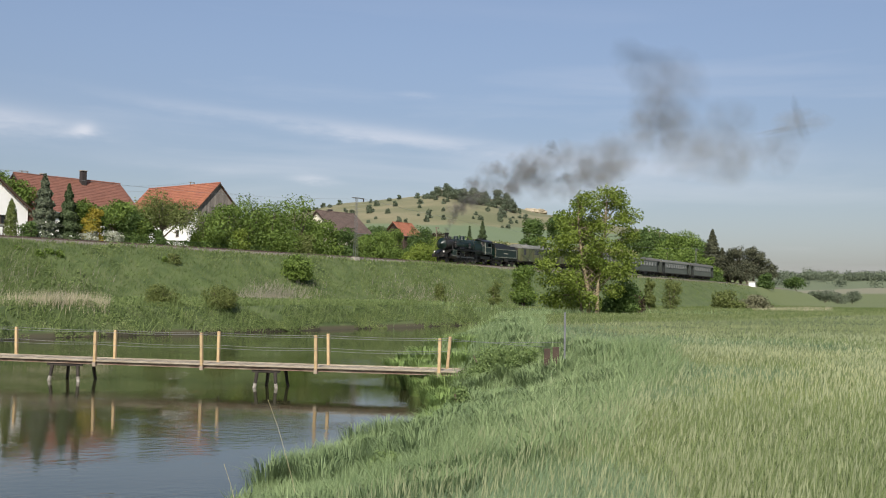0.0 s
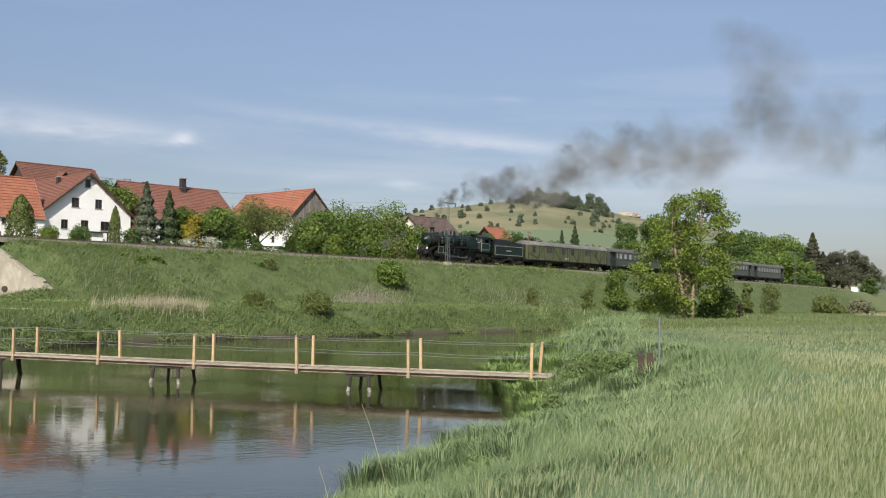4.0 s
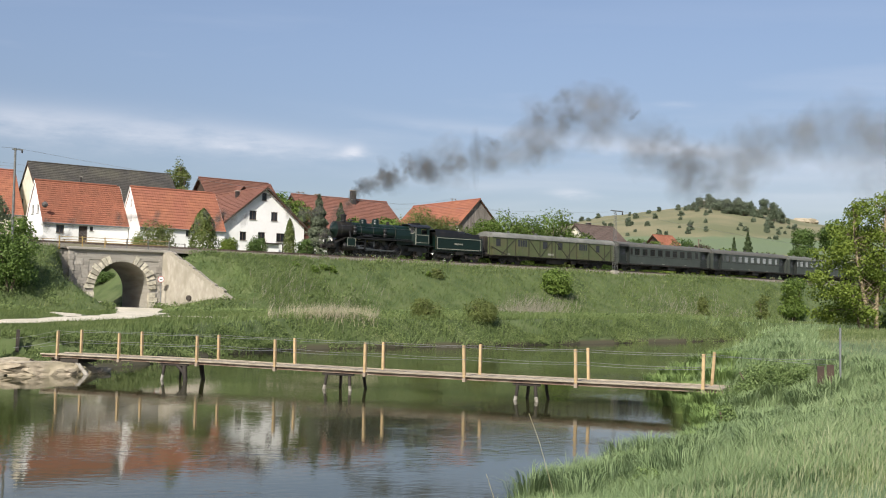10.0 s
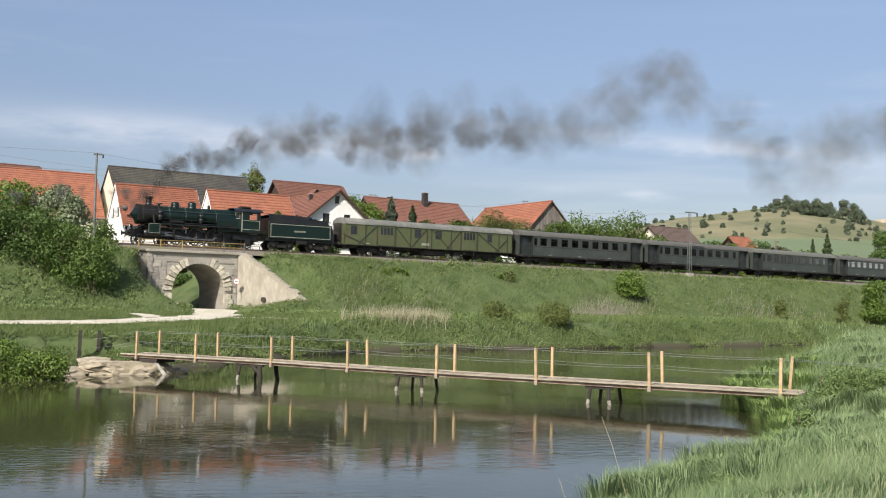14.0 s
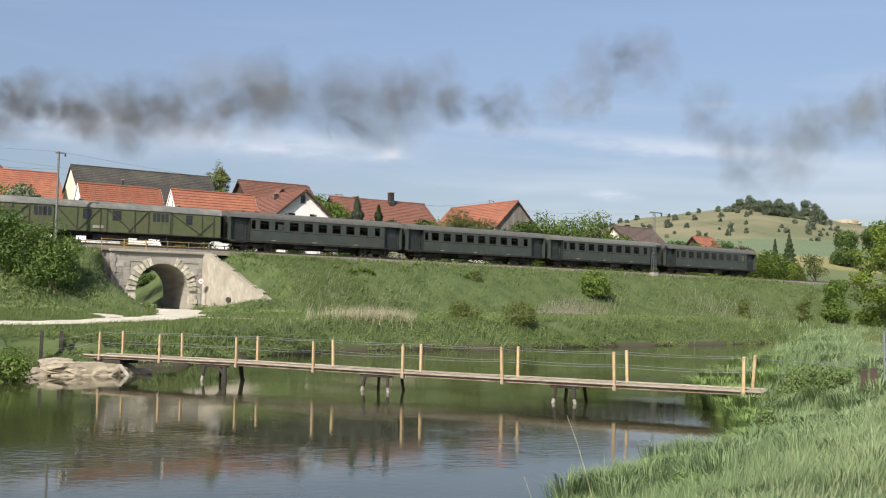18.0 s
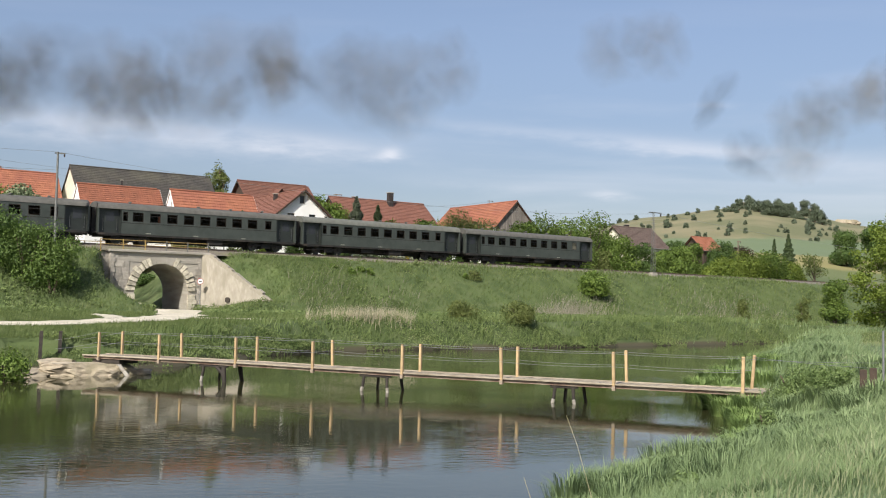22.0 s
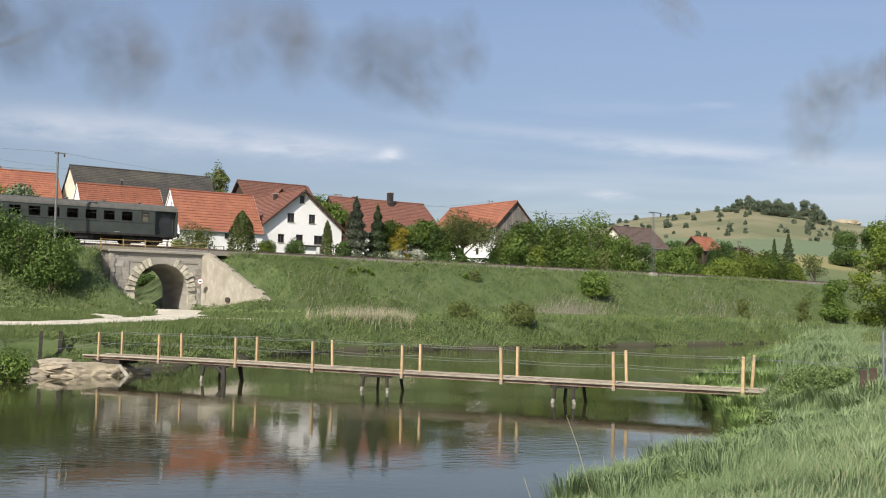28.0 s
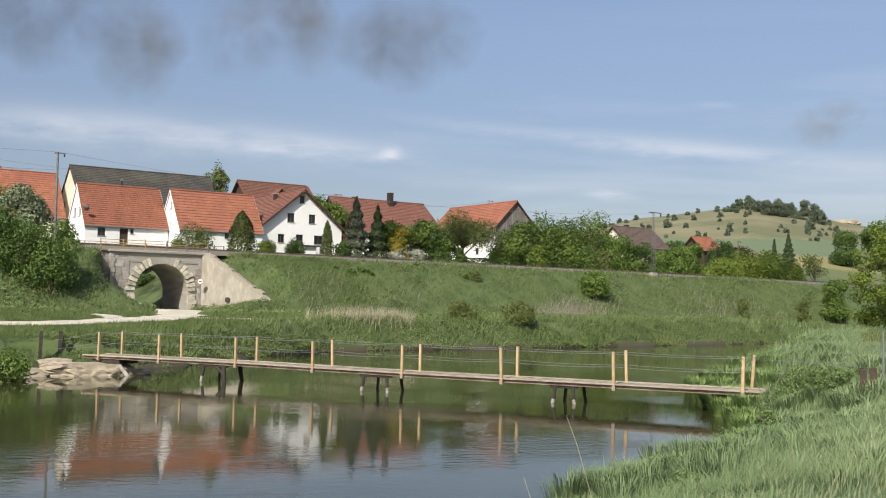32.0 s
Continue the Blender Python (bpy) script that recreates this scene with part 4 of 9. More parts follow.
    part("return_wall", Geo().box(left - 3.4, left - 0.02, 0.30, 0.95, 1.6, top - 0.02), M_BLOCK, root, "grey rubble return wall behind the bank")
    # drain mouth in the right wing
    c = a + d * 3.0 - nrm * 0.05
    part("drain", Geo().tube(c - nrm * 0.2 + Vector((0, 0, 3.5)), c + nrm * 0.1 + Vector((0, 0, 3.5)), 0.26, seg=12), M_UNDER, root, "dark drain opening")
    # railing on the coping
    for z in (8.40, 8.82):
        part("rail", Geo().box(left - 1.0, right + 0.6, -0.02, 0.03, z - 0.026, z + 0.026), M_RAILY, root, "yellow painted handrail")
    for k in range(6):
        x = left - 1.0 + k * (right - left + 1.6) / 5
        part("post", Geo().box(x - 0.040, x + 0.040, -0.04, 0.04, top, 8.90), M_RAILY if k < 3 else M_POLE, root)
    # far side railing
    for z in (8.5, 8.95):
        part("rail", Geo().box(left - 2.5, right + 1.0, deep - 0.05, deep + 0.02, z - 0.03, z + 0.03), M_POSTS, root)
    for k in range(7):
        x = left - 2.5 + k * (right - left + 3.5) / 6
        part("post", Geo().box(x - 0.05, x + 0.05, deep - 0.05, deep + 0.05, top, 9.0), M_POSTS, root)
    # height limit sign on a post
    s = trackside(q0 + 3.35, 4.6)
    sign = thing("traffic_sign", pose(s[0], s[1], gz(s[0], s[1]) - 0.1, 0, 0, heading(q0) - 25), "round white traffic sign with red rim on a grey post", "sign")
    part("post", Geo().tube((0, 0, 0), (0, 0, 3.0), 0.03), M_ZINC, sign)
    part("rim", Geo().lathe([(0.0, 0), (0.29, 0), (0.29, 0.02), (0.0, 0.02)], (0, -0.06, 2.85), "y", 20), M_SIGNR, sign, "red rim")
    part("disc", Geo().lathe([(0.0, 0), (0.24, 0), (0.24, 0.02), (0.0, 0.02)], (0, -0.08, 2.85), "y", 20), M_SIGNW, sign)
    part("bar", Geo().box(-0.13, 0.13, -0.09, -0.07, 2.81, 2.89), M_BLACK, sign)


build_arch()


# ---------------------------------------------------------------- village houses
def wall_face(g, place, u0, u1, z0, top, holes, depth=0.28):
    """A wall with openings through it. place(u, z, d) gives the point d metres inside the outer face; top(u) is its upper edge."""
    cuts = sorted({u0, u1, 0.0 if u0 < 0 < u1 else u0, *[h[0] for h in holes], *[h[1] for h in holes]})

    def quad(a, b, c, d):
        k = len(g.v)
        g.v += [a, b, c, d]
        g.f.append((k, k + 1, k + 2, k + 3))

    for a, b in zip(cuts, cuts[1:]):
        if b - a < 1e-6:
            continue
        mid, low = (a + b) / 2, z0
        for h in sorted([h for h in holes if h[0] <= mid <= h[1]], key=lambda h: h[2]):
            for d in (0, depth):
                quad(place(a, low, d), place(b, low, d), place(b, h[2], d), place(a, h[2], d))
            low = h[3]
        for d in (0, depth):
            quad(place(a, low, d), place(b, low, d), place(b, top(b), d), place(a, top(a), d))
    for a, b, c, e in holes:
        quad(place(a, c, 0), place(b, c, 0), place(b, c, depth), place(a, c, depth))
        quad(place(a, e, 0), place(a, e, depth), place(b, e, depth), place(b, e, 0))
        quad(place(a, c, 0), place(a, c, depth), place(a, e, depth), place(a, e, 0))
        quad(place(b, c, 0), place(b, e, 0), place(b, e, depth), place(b, c, depth))


def opening(root, place, a, b, c, e, door=False):
    """Window or door set into its opening."""
    w = 0.07

    def bar(g, ua, ub, za, zb, d0, d1):
        v = [place(u, z, d) for d in (d0, d1) for u, z in ((ua, za), (ub, za), (ub, zb), (ua, zb))]
        g.add(v, [(0, 1, 2, 3), (7, 6, 5, 4), (0, 4, 5, 1), (1, 5, 6, 2), (2, 6, 7, 3), (3, 7, 4, 0)])

    g = Geo()
    bar(g, a, a + w, c, e, 0.10, 0.18)
    bar(g, b - w, b, c, e, 0.10, 0.18)
    bar(g, a + w, b - w, c, c + w, 0.10, 0.18)
    bar(g, a + w, b - w, e - w, e, 0.10, 0.18)
    if b - a > 0.7 and not door:
        bar(g, (a + b) / 2 - 0.035, (a + b) / 2 + 0.035, c + w, e - w, 0.11, 0.17)
    win = part("door" if door else "window", g, M_FRAMEW, root)
    g = Geo()
    bar(g, a + w, b - w, c + w, e - w, 0.14, 0.155)
    part("leaf" if door else "pane", g, M_DARKWOOD if door else M_WINDOW, win)
    if not door:
        g = Geo()
        bar(g, a - 0.06, b + 0.06, c - 0.06, c, -0.07, 0.12)
        part("sill", g, M_CONC, win)


def tiles(g, place, length, run, rnd, course=0.36, width=0.30):
    """Overlapping tile courses on a slope. place(u, s, lift): u along the eave, s down from the ridge."""
    rows, cols = max(1, round(run / course)), max(1, round(length / width))
    dc, dw = run / rows, length / cols
    for i in range(rows):
        shift = 0.0
        for j in range(cols):
            u0, u1 = j * dw + shift, (j + 1) * dw - 0.004
            l = 0.050 + rnd.uniform(-0.008, 0.012)
            s0, s1 = i * dc - 0.02, (i + 1) * dc + 0.03
            v = [place(u0, s0, 0.0), place(u1, s0, 0.0), place(u1, s1, l), place(u0, s1, l), place(u0, s1, l - 0.03), place(u1, s1, l - 0.03),
                 place((u0 + u1) / 2, s1, l + 0.012), place((u0 + u1) / 2, s0, 0.012)]
            g.add(v, [(0, 3, 6, 7), (7, 6, 2, 1), (3, 4, 5, 2, 6)])


def house(name, x, y, turn, length, half, zb, ze, zr, wall, roof, label, front=(), back=(), gable_l=(), gable_r=(), over=0.35, gover=0.25,
          chimneys=(), gable_mat=None, course=0.36, category="house"):
    """Gabled house; local x along the ridge from its first gable, local y away from the front. Openings: (u0, u1, z0, z1, is_door)."""
    root = thing(name, pose(x, y, zb, 0, 0, turn), label, category)
    H, E = zr - zb, ze - zb
    rnd = random.Random(name + str(length))
    base = -1.2

    def lev(hs):
        return [(a, b, c - zb, e - zb) for a, b, c, e, *_ in hs]

    sides = [("front", lambda u, z, d: (u, -half + d, z), 0, length, lambda u: E, front, wall),
             ("back", lambda u, z, d: (length - u, half - d, z), 0, length, lambda u: E, back, wall),
             ("gable", lambda u, z, d: (d, -u, z), -half, half, lambda u: H - (H - E) * abs(u) / half, gable_l, gable_mat or wall),
             ("gable", lambda u, z, d: (length - d, u, z), -half, half, lambda u: H - (H - E) * abs(u) / half, gable_r, gable_mat or wall)]
    for kind, place, u0, u1, top, holes, material in sides:
        g = Geo()
        wall_face(g, place, u0, u1, base, top, lev(holes))
        part(kind + "_wall", g, material, root)
        for h, (a, b, c, e) in zip(holes, lev(holes)):
            opening(root, place, a, b, c, e, len(h) > 4 and h[4])
    run0 = math.hypot(half, H - E)
    dy, dz = half / run0, (H - E) / run0
    run = run0 + over / dy * 1.0
    for side in (-1, 1):
        g = Geo()

        def place(u, s, l, side=side):
            return (u - gover if side < 0 else length + gover - u, side * (s * dy + l * dz), H + 0.10 - s * dz + l * dy)

        tiles(g, place, length + 2 * gover, run, rnd, course)
        slab = [place(u, s, l) for l in (-0.10, -0.005) for u, s in ((0, 0), (length + 2 * gover, 0), (length + 2 * gover, run), (0, run))]
        g.add(slab, [(0, 1, 2, 3), (7, 6, 5, 4), (0, 4, 5, 1), (1, 5, 6, 2), (2, 6, 7, 3), (3, 7, 4, 0)])
        r = part("roof", g, roof, root)
        g = Geo()
        y0, z0 = side * (run * dy + 0.03), H + 0.1 - run * dz - 0.02
        g.tube((-gover, y0, z0), (length + gover, y0, z0), 0.065, seg=8)
        part("gutter", g, M_ZINC, r)
    g = Geo()
    for k in range(int((length + 2 * gover) / 0.4)):
        u = -gover + k * 0.4
        g.tube((u, 0, H + 0.12), (u + 0.43, 0, H + 0.135), 0.13, 0.115, 8)
    part("ridge", g, roof, root)
    for side in (-gover - 0.03, length + gover - 0.02):
        g = Geo()
        for s in (-1, 1):
            e = (side, s * run * dy, H + 0.02 - run * dz)
            t = (side, 0, H + 0.04)
            v = [(a[0] + dx, a[1], a[2] + dzz) for a in (t, e) for dx in (0, 0.05) for dzz in (-0.17, 0.06)]
            g.add(v, [(0, 1, 3, 2), (4, 6, 7, 5), (0, 4, 5, 1), (2, 3, 7, 6), (0, 2, 6, 4), (1, 5, 7, 3)])
        part("verge_board", g, M_DARKWOOD if wall is not M_WHITE or gover > 0.3 else M_WHITE, root)
    for u, v, w, h in chimneys:
        zc = H - (H - E) * abs(v) / half
        ch = part("chimney", Geo().box(u - w / 2, u + w / 2, v - w / 2, v + w / 2, zc - 0.6, zc + h), M_BRICK, root, "dark brick chimney")
        part("cap", Geo().box(u - w / 2 - 0.08, u + w / 2 + 0.08, v - w / 2 - 0.08, v + w / 2 + 0.08, zc + h, zc + h + 0.09), M_CONC, ch)
    return root


P = 35.0      # the houses stand square to the line
house("cottage", -41.14, 117.61, P, 9.4, 3.35, 8.9, 11.62, 16.25, M_WHITE, M_TILE_C, "small white cottage with steep worn red tile roof",
      front=[(1.42, 2.27, 10.4, 11.3), (3.87, 4.82, 9.1, 11.3, True), (5.08, 5.45, 10.8, 11.28)], gable_l=[(0.9, 1.6, 12.6, 13.6), (-1.0, -0.3, 12.6, 13.6), (-2.4, -1.7, 9.8, 10.9)], over=0.2, gover=0.1, course=0.30)
house("cottage", -31.34, 120.28, P, 10.2, 3.2, 8.9, 11.5, 16.0, M_WHITE, M_TILE_O, "small white cottage with steep banded orange tile roof",
      front=[(5.40, 5.95, 10.6, 11.35), (2.0, 2.8, 10.3, 11.2)], gable_l=[(0.1, 0.5, 13.9, 14.7), (0.3, 0.55, 12.2, 12.9)], over=0.2, gover=0.1, course=0.42)
house("farmhouse", -17.09, 127.76, P + 90, 14.5, 5.45, 8.8, 12.6, 17.05, M_WHITE, M_TILE_R, "large white farmhouse with dark windows and broad red roof",
      gable_l=[(-0.45, 0.2, 15.5, 16.45), (-2.06, -1.11, 13.1, 14.2), (0.85, 1.74, 13.1, 14.2), (-3.26, -2.41, 10.56, 11.6), (-0.85, 0.1, 10.6, 11.66), (1.62, 2.83, 10.6, 11.66)],
      front=[(3, 4, 10.4, 11.5), (7, 8, 10.4, 11.5)], over=0.6, gover=0.55, chimneys=[(5.6, 1.0, 0.42, 0.75)])
TALL = house("farmhouse", -29.59, 152.15, P, 10.6, 5.2, 9.5, 16.2, 20.9, M_WHITE, M_TILE_B, "tall house with brown tile roof and timbered gable", gable_mat=M_DARKWOOD, over=0.5, gover=0.5,
      gable_l=[(-1.6, -0.7, 15.6, 16.9), (0.7, 1.6, 15.6, 16.9)])
dm = part("dormer", Geo().prism([(-1.15, 9.0), (1.15, 9.0), (0.0, 10.35)], 0.0, 2.6), M_DARKWOOD, TALL, "dark boarded dormer gable", pose(5.0, -3.3, 0, 0, 0, 90))
for s in (-1, 1):
    v = [(5.0 + s * x, y, z + l) for l in (0.02, 0.10) for x, z in ((0.0, 10.38), (1.4, 8.74)) for y in (-3.55, -0.5)]
    part("dormer_roof", Geo().add(v, [(0, 2, 3, 1), (4, 5, 7, 6), (0, 4, 6, 2), (1, 3, 7, 5), (0, 1, 5, 4), (2, 6, 7, 3)]), M_TILE_B, TALL, "brown dormer roof slope")
house("barn", -50.43, 141.27, P, 19.6, 6.6, 9.4, 15.0, 21.3, M_CREAM, M_TILE_G, "long cream barn with huge dark weathered tile roof", gable_l=[(-2.8, -2.1, 15.4, 16.6), (-0.3, 0.4, 13.2, 14.3)], over=0.3, gover=0.15,
      chimneys=[(6.0, -3.2, 0.18, 1.3)], category="barn")
house("farmhouse", -65.3, 133.6, P, 15.3, 4.9, 9.4, 14.2, 20.2, M_CREAM, M_TILE_O, "cream house with long bright orange tile roof", front=[(9.5, 10.4, 11.6, 12.8), (12.2, 13.1, 11.6, 12.8)], over=0.3, gover=0.2, course=0.42, chimneys=[(8.2, 0.6, 0.5, 0.8)])
house("farmhouse", -86.0, 160.0, P, 17.0, 5.0, 10.2, 18.5, 24.6, M_WHITE, M_TILE_B, "distant house with dark red roof behind others", over=0.3, chimneys=[(10, 0, 0.6, 0.9)])
house("farmhouse", -14.9, 139.0, P, 14.4, 5.6, 9.2, 12.9, 17.4, M_WHITE, M_TILE_R, "house with wide red tile roof and dark chimney", over=0.5, gover=0.4, chimneys=[(8.8, -0.7, 0.66, 1.75), (3.6, 0.2, 0.4, 0.5)], gable_mat=M_TILE_B,
      front=[(5, 6, 10.4, 11.6), (9, 10, 10.4, 11.6)])
barn = house("barn", 11.1, 159.6, P + 90, 17.0, 3.8, 9.4, 15.55, 19.35, M_WHITE, M_TILE_O, "barn with orange tile roof and weathered grey board gable", gable_mat=M_BARN, over=0.5, gover=0.35, category="barn", course=0.4)
for k in range(26):
    u = -3.72 + k * 0.29
    h = 19.35 - 9.4 - 3.8 * abs(u + 0.14) / 3.8
    part("board", Geo().box(-0.05 - 0.015 * (k % 2), 0.0, -u - 0.28, -u, 1.5, h - 0.12), M_BARN, barn)
house("shed", 7.9, 157.5, P + 90, 9.0, 1.45, 9.4, 13.2, 15.5, M_WHITE, M_TILE_GB, "white lean-to with steep brown tile roof against barn", back=[(6.0, 6.8, 11.2, 12.2)], over=0.12, gover=0.06, category="shed")
house("house", 30.4, 186.4, P, 9.2, 4.2, 10.4, 14.4, 17.9, M_CREAM, M_TILE_GB, "house with grey-brown roof half hidden by bushes", front=[(3, 4, 12.4, 13.6), (6, 7, 12.4, 13.6)], over=0.5, gover=0.4, chimneys=[(3.6, 0.4, 0.6, 0.9)])
house("house", 53.3, 223.6, P, 5.6, 3.1, 13.2, 16.2, 18.9, M_DARKWOOD, M_TILE_O, "small timber house with red roof among trees", over=0.5, gover=0.5)

# garden shelter before the white farmhouse
SH = thing("garden_shelter", pose(-16.35, 125.9, 8.95, 0, 0, P), "small white garden shelter with flat dark roof", "shelter")
part("wall", Geo().box(-0.2, 1.4, 0, 0.1, -0.5, 1.2), M_WHITE, SH)
part("wall", Geo().box(-0.2, -0.1, 0.1, 1.3, -0.5, 1.2), M_CREAM, SH)
part("roof", Geo().box(-1.6, 1.9, -0.35, 1.5, 1.24, 1.34), M_DARKWOOD, SH)
for ux in (-1.5, 1.75):
    part("post", Geo().box(ux, ux + 0.09, -0.25, -0.16, -0.5, 1.24), M_DARKWOOD, SH)
# porch on the lane side of the white farmhouse
PO = thing("porch", pose(-22.6, 124.6, 8.9, 0, 0, P), "white porch with flat roof against farmhouse", "porch")
part("wall", Geo().box(0, 1.2, 0, 2.4, -0.8, 2.5), M_WHITE, PO)
part("roof", Geo().box(-0.7, 1.5, -0.5, 2.6, 2.5, 2.62), M_DARKWOOD, PO)
# dish on the cottage
DI = thing("satellite_dish", pose(-41.14 + 2.0, 117.61 - 2.3, 13.4, 0, 0, P - 30), "dark round satellite dish on cottage roof", "dish")
part("reflector", Geo().lathe([(0.02, 0.10), (0.17, 0.12), (0.31, 0.19), (0.33, 0.19), (0.18, 0.09), (0.0, 0.07)], (0, -0.55, 0), "y", 18), M_DISH, DI, smooth=True)
part("arm", Geo().tube((0, -0.4, 0), (0, 0.2, 0.1), 0.03).tube((0, -0.45, -0.1), (0, -1.0, 0.0), 0.02), M_ZINC, DI)
# white garden fence stretch and mound by the line
FE = thing("garden_fence", pose(*trackside(36.2, -9.5, 8.55), 0, 0, heading(36)), "low pale mesh garden fence beside the line", "fence")
for k in range(6):
    part("post", Geo().box(k * 1.1, k * 1.1 + 0.08, 0, 0.08, -0.7, 0.9), M_FRAMEW, FE)
for zz in (0.15, 0.45, 0.8):
    part("rail", Geo().box(0, 5.6, 0.02, 0.05, zz, zz + 0.05), M_FRAMEW, FE)
# low wall beside the line, left of the arch
WA = thing("garden_wall", pose(*trackside(15, -8.5, 8.3), 0, 0, heading(15)), "low white garden wall behind the line", "wall")
part("body", Geo().box(0, 10.5, 0, 0.3, -0.6, 0.75), M_WHITE, WA)
part("coping", Geo().box(-0.1, 10.6, -0.07, 0.37, 0.75, 0.85), M_CONC, WA)
# line-side cabinet far along the line
c = trackside(279, 4.6)
HU = thing("lineside_hut", pose(c[0], c[1], gz(c[0], c[1]) - 0.1, 0, 0, heading(282)), "small white lineside hut beside the rails", "hut")
part("body", Geo().box(-1.3, 1.3, -0.8, 0.8, -0.1, 1.4), M_WHITE, HU)
part("roof", Geo().box(-1.6, 1.6, -1.1, 1.1, 1.4, 1.54), M_CONC, HU)
part("door", Geo().box(0.3, 0.9, -0.84, -0.78, 0.1, 1.3), M_DARKWOOD, HU)


# ---------------------------------------------------------------- poles and wires
def lattice_mast(q, off, height, group="lattice masts"):
    p = trackside(q, off)
    z = float(rail_z(q)) - 0.6
    root = thing("lattice_mast", pose(p[0], p[1], z, 0, 0, heading(q)), "tall grey steel lattice mast with cross arm beside line", "mast", group)
    part("base", Geo().box(-0.45, 0.45, -0.35, 0.35, -0.8, 0.35), M_CONC, root, "concrete footing")
    for sx in (-1, 1):
        for sy in (-1, 1):
            part("leg", Geo().tube((0.24 * sx, 0.2 * sy, 0.2), (0.12 * sx, 0.1 * sy, height), 0.024, 0.020, 5), M_POLE, root)
    n = int(height / 0.55)
    for k in range(n):
        z0, z1 = 0.4 + k * (height - 0.5) / n, 0.4 + (k + 1) * (height - 0.5) / n
        w0, w1 = 0.24 - 0.12 * z0 / height, 0.24 - 0.12 * z1 / height
        s = 1 if k % 2 else -1
        g = Geo()
        for y in (-1, 1):
            g.tube((-w0 * s, y * w0 * 0.83, z0), (w1 * s, y * w1 * 0.83, z1), 0.011, seg=4)
            g.tube((y * w0, -w0 * 0.83 * s, z0), (y * w1, w1 * 0.83 * s, z1), 0.011, seg=4)
        part("brace", g, M_POLE, root)
    part("arm", Geo().box(-0.9, 1.5, -0.05, 0.05, height - 0.12, height), M_POLE, root)
    part("insulator", Geo().lathe([(0.0, -0.38), (0.08, -0.38), (0.10, -0.24), (0.06, -0.2), (0.10, -0.1), (0.05, 0), (0, 0)], (1.4, 0, height - 0.12), "z", 8), M_BRICK, root)
    return (p[0], p[1], z + height)


MASTS = [lattice_mast(95.4, 4.0, 8.2), lattice_mast(258, -6, 9.5), lattice_mast(345, -6, 9.5)]


def plain_pole(x, y, z0, z1, name="telegraph_pole", arm=1.2, material=None, label="slim grey pole with short cross arm", turn=30):
    root = thing(name, pose(x, y, z0, 0, 0, turn), label, "pole")
    h = z1 - z0
    part("shaft", Geo().tube((0, 0, -0.5), (0, 0, h), 0.13, 0.09, 10), material or M_POLE, root)
    part("arm", Geo().box(-arm * 0.3, arm * 0.7, -0.05, 0.05, h - 0.18, h - 0.06), material or M_POLE, root)
    part("insulator", Geo().tube((arm * 0.62, 0, h - 0.4), (arm * 0.62, 0, h - 0.18), 0.07, seg=8), M_BRICK, root)
    return (x, y, z1)


LP = trackside(20.5, 3.9)
POLE_L = plain_pole(LP[0], LP[1], gz(LP[0], LP[1]), 16.3, arm=0.9)
plain_pole(-20.9, 203.9, 13, 24.7, "power_pole", 1.6, M_POLEW, "far wooden power pole above roofs", 5)
plain_pole(10.5, 239.8, 13, 27.6, "power_pole", 1.3, M_POLEW, "far wooden power pole above roofs", 5)
plain_pole(47.9, 170.0, 8.6, 14.7, "telegraph_pole", 0.6, M_POLEW, "short wooden pole among lineside bushes", 5)
plain_pole(-96.0, 150.0, 11, 28.0, "power_pole", 3.0, M_POLEW, "far wooden power pole above roofs", 5)


def wire(a, b, sag, r=0.016):
    g = Geo()
    a, b = Vector(a), Vector(b)
    g.path([a.lerp(b, k / 14) - Vector((0, 0, sag * 4 * (k / 14) * (1 - k / 14))) for k in range(15)], r, 4)
    return tagged(new("overhead_wire", g.mesh("overhead_wire", M_WIRE)), "thin dark overhead wire between poles", "wire", "overhead wires", "structure")


wire(POLE_L, (MASTS[0][0], MASTS[0][1], MASTS[0][2] - 0.2), 1.7, 0.011)
wire(POLE_L, (*trackside(-60, 3.9)[:2], 17.2), 0.8, 0.011)
wire((*trackside(-60, 3.9)[:2], 15.4), (POLE_L[0], POLE_L[1], POLE_L[2] - 1.6), 0.9, 0.012)
wire((MASTS[0][0], MASTS[0][1], MASTS[0][2]), (MASTS[1][0], MASTS[1][1], MASTS[1][2]), 2.0)
wire((MASTS[1][0], MASTS[1][1], MASTS[1][2]), (MASTS[2][0], MASTS[2][1], MASTS[2][2]), 1.0)
for dz in (0.0, -1.1):
    wire((-96.0, 150.0, 27.8 + dz), (-20.9, 203.9, 24.5 + dz), 1.4, 0.018)
    wire((-20.9, 203.9, 24.5 + dz), (10.5, 239.8, 27.4 + dz), 1.6, 0.02)
    wire((10.5, 239.8, 27.4 + dz), (70, 330, 32 + dz), 2.5, 0.022)


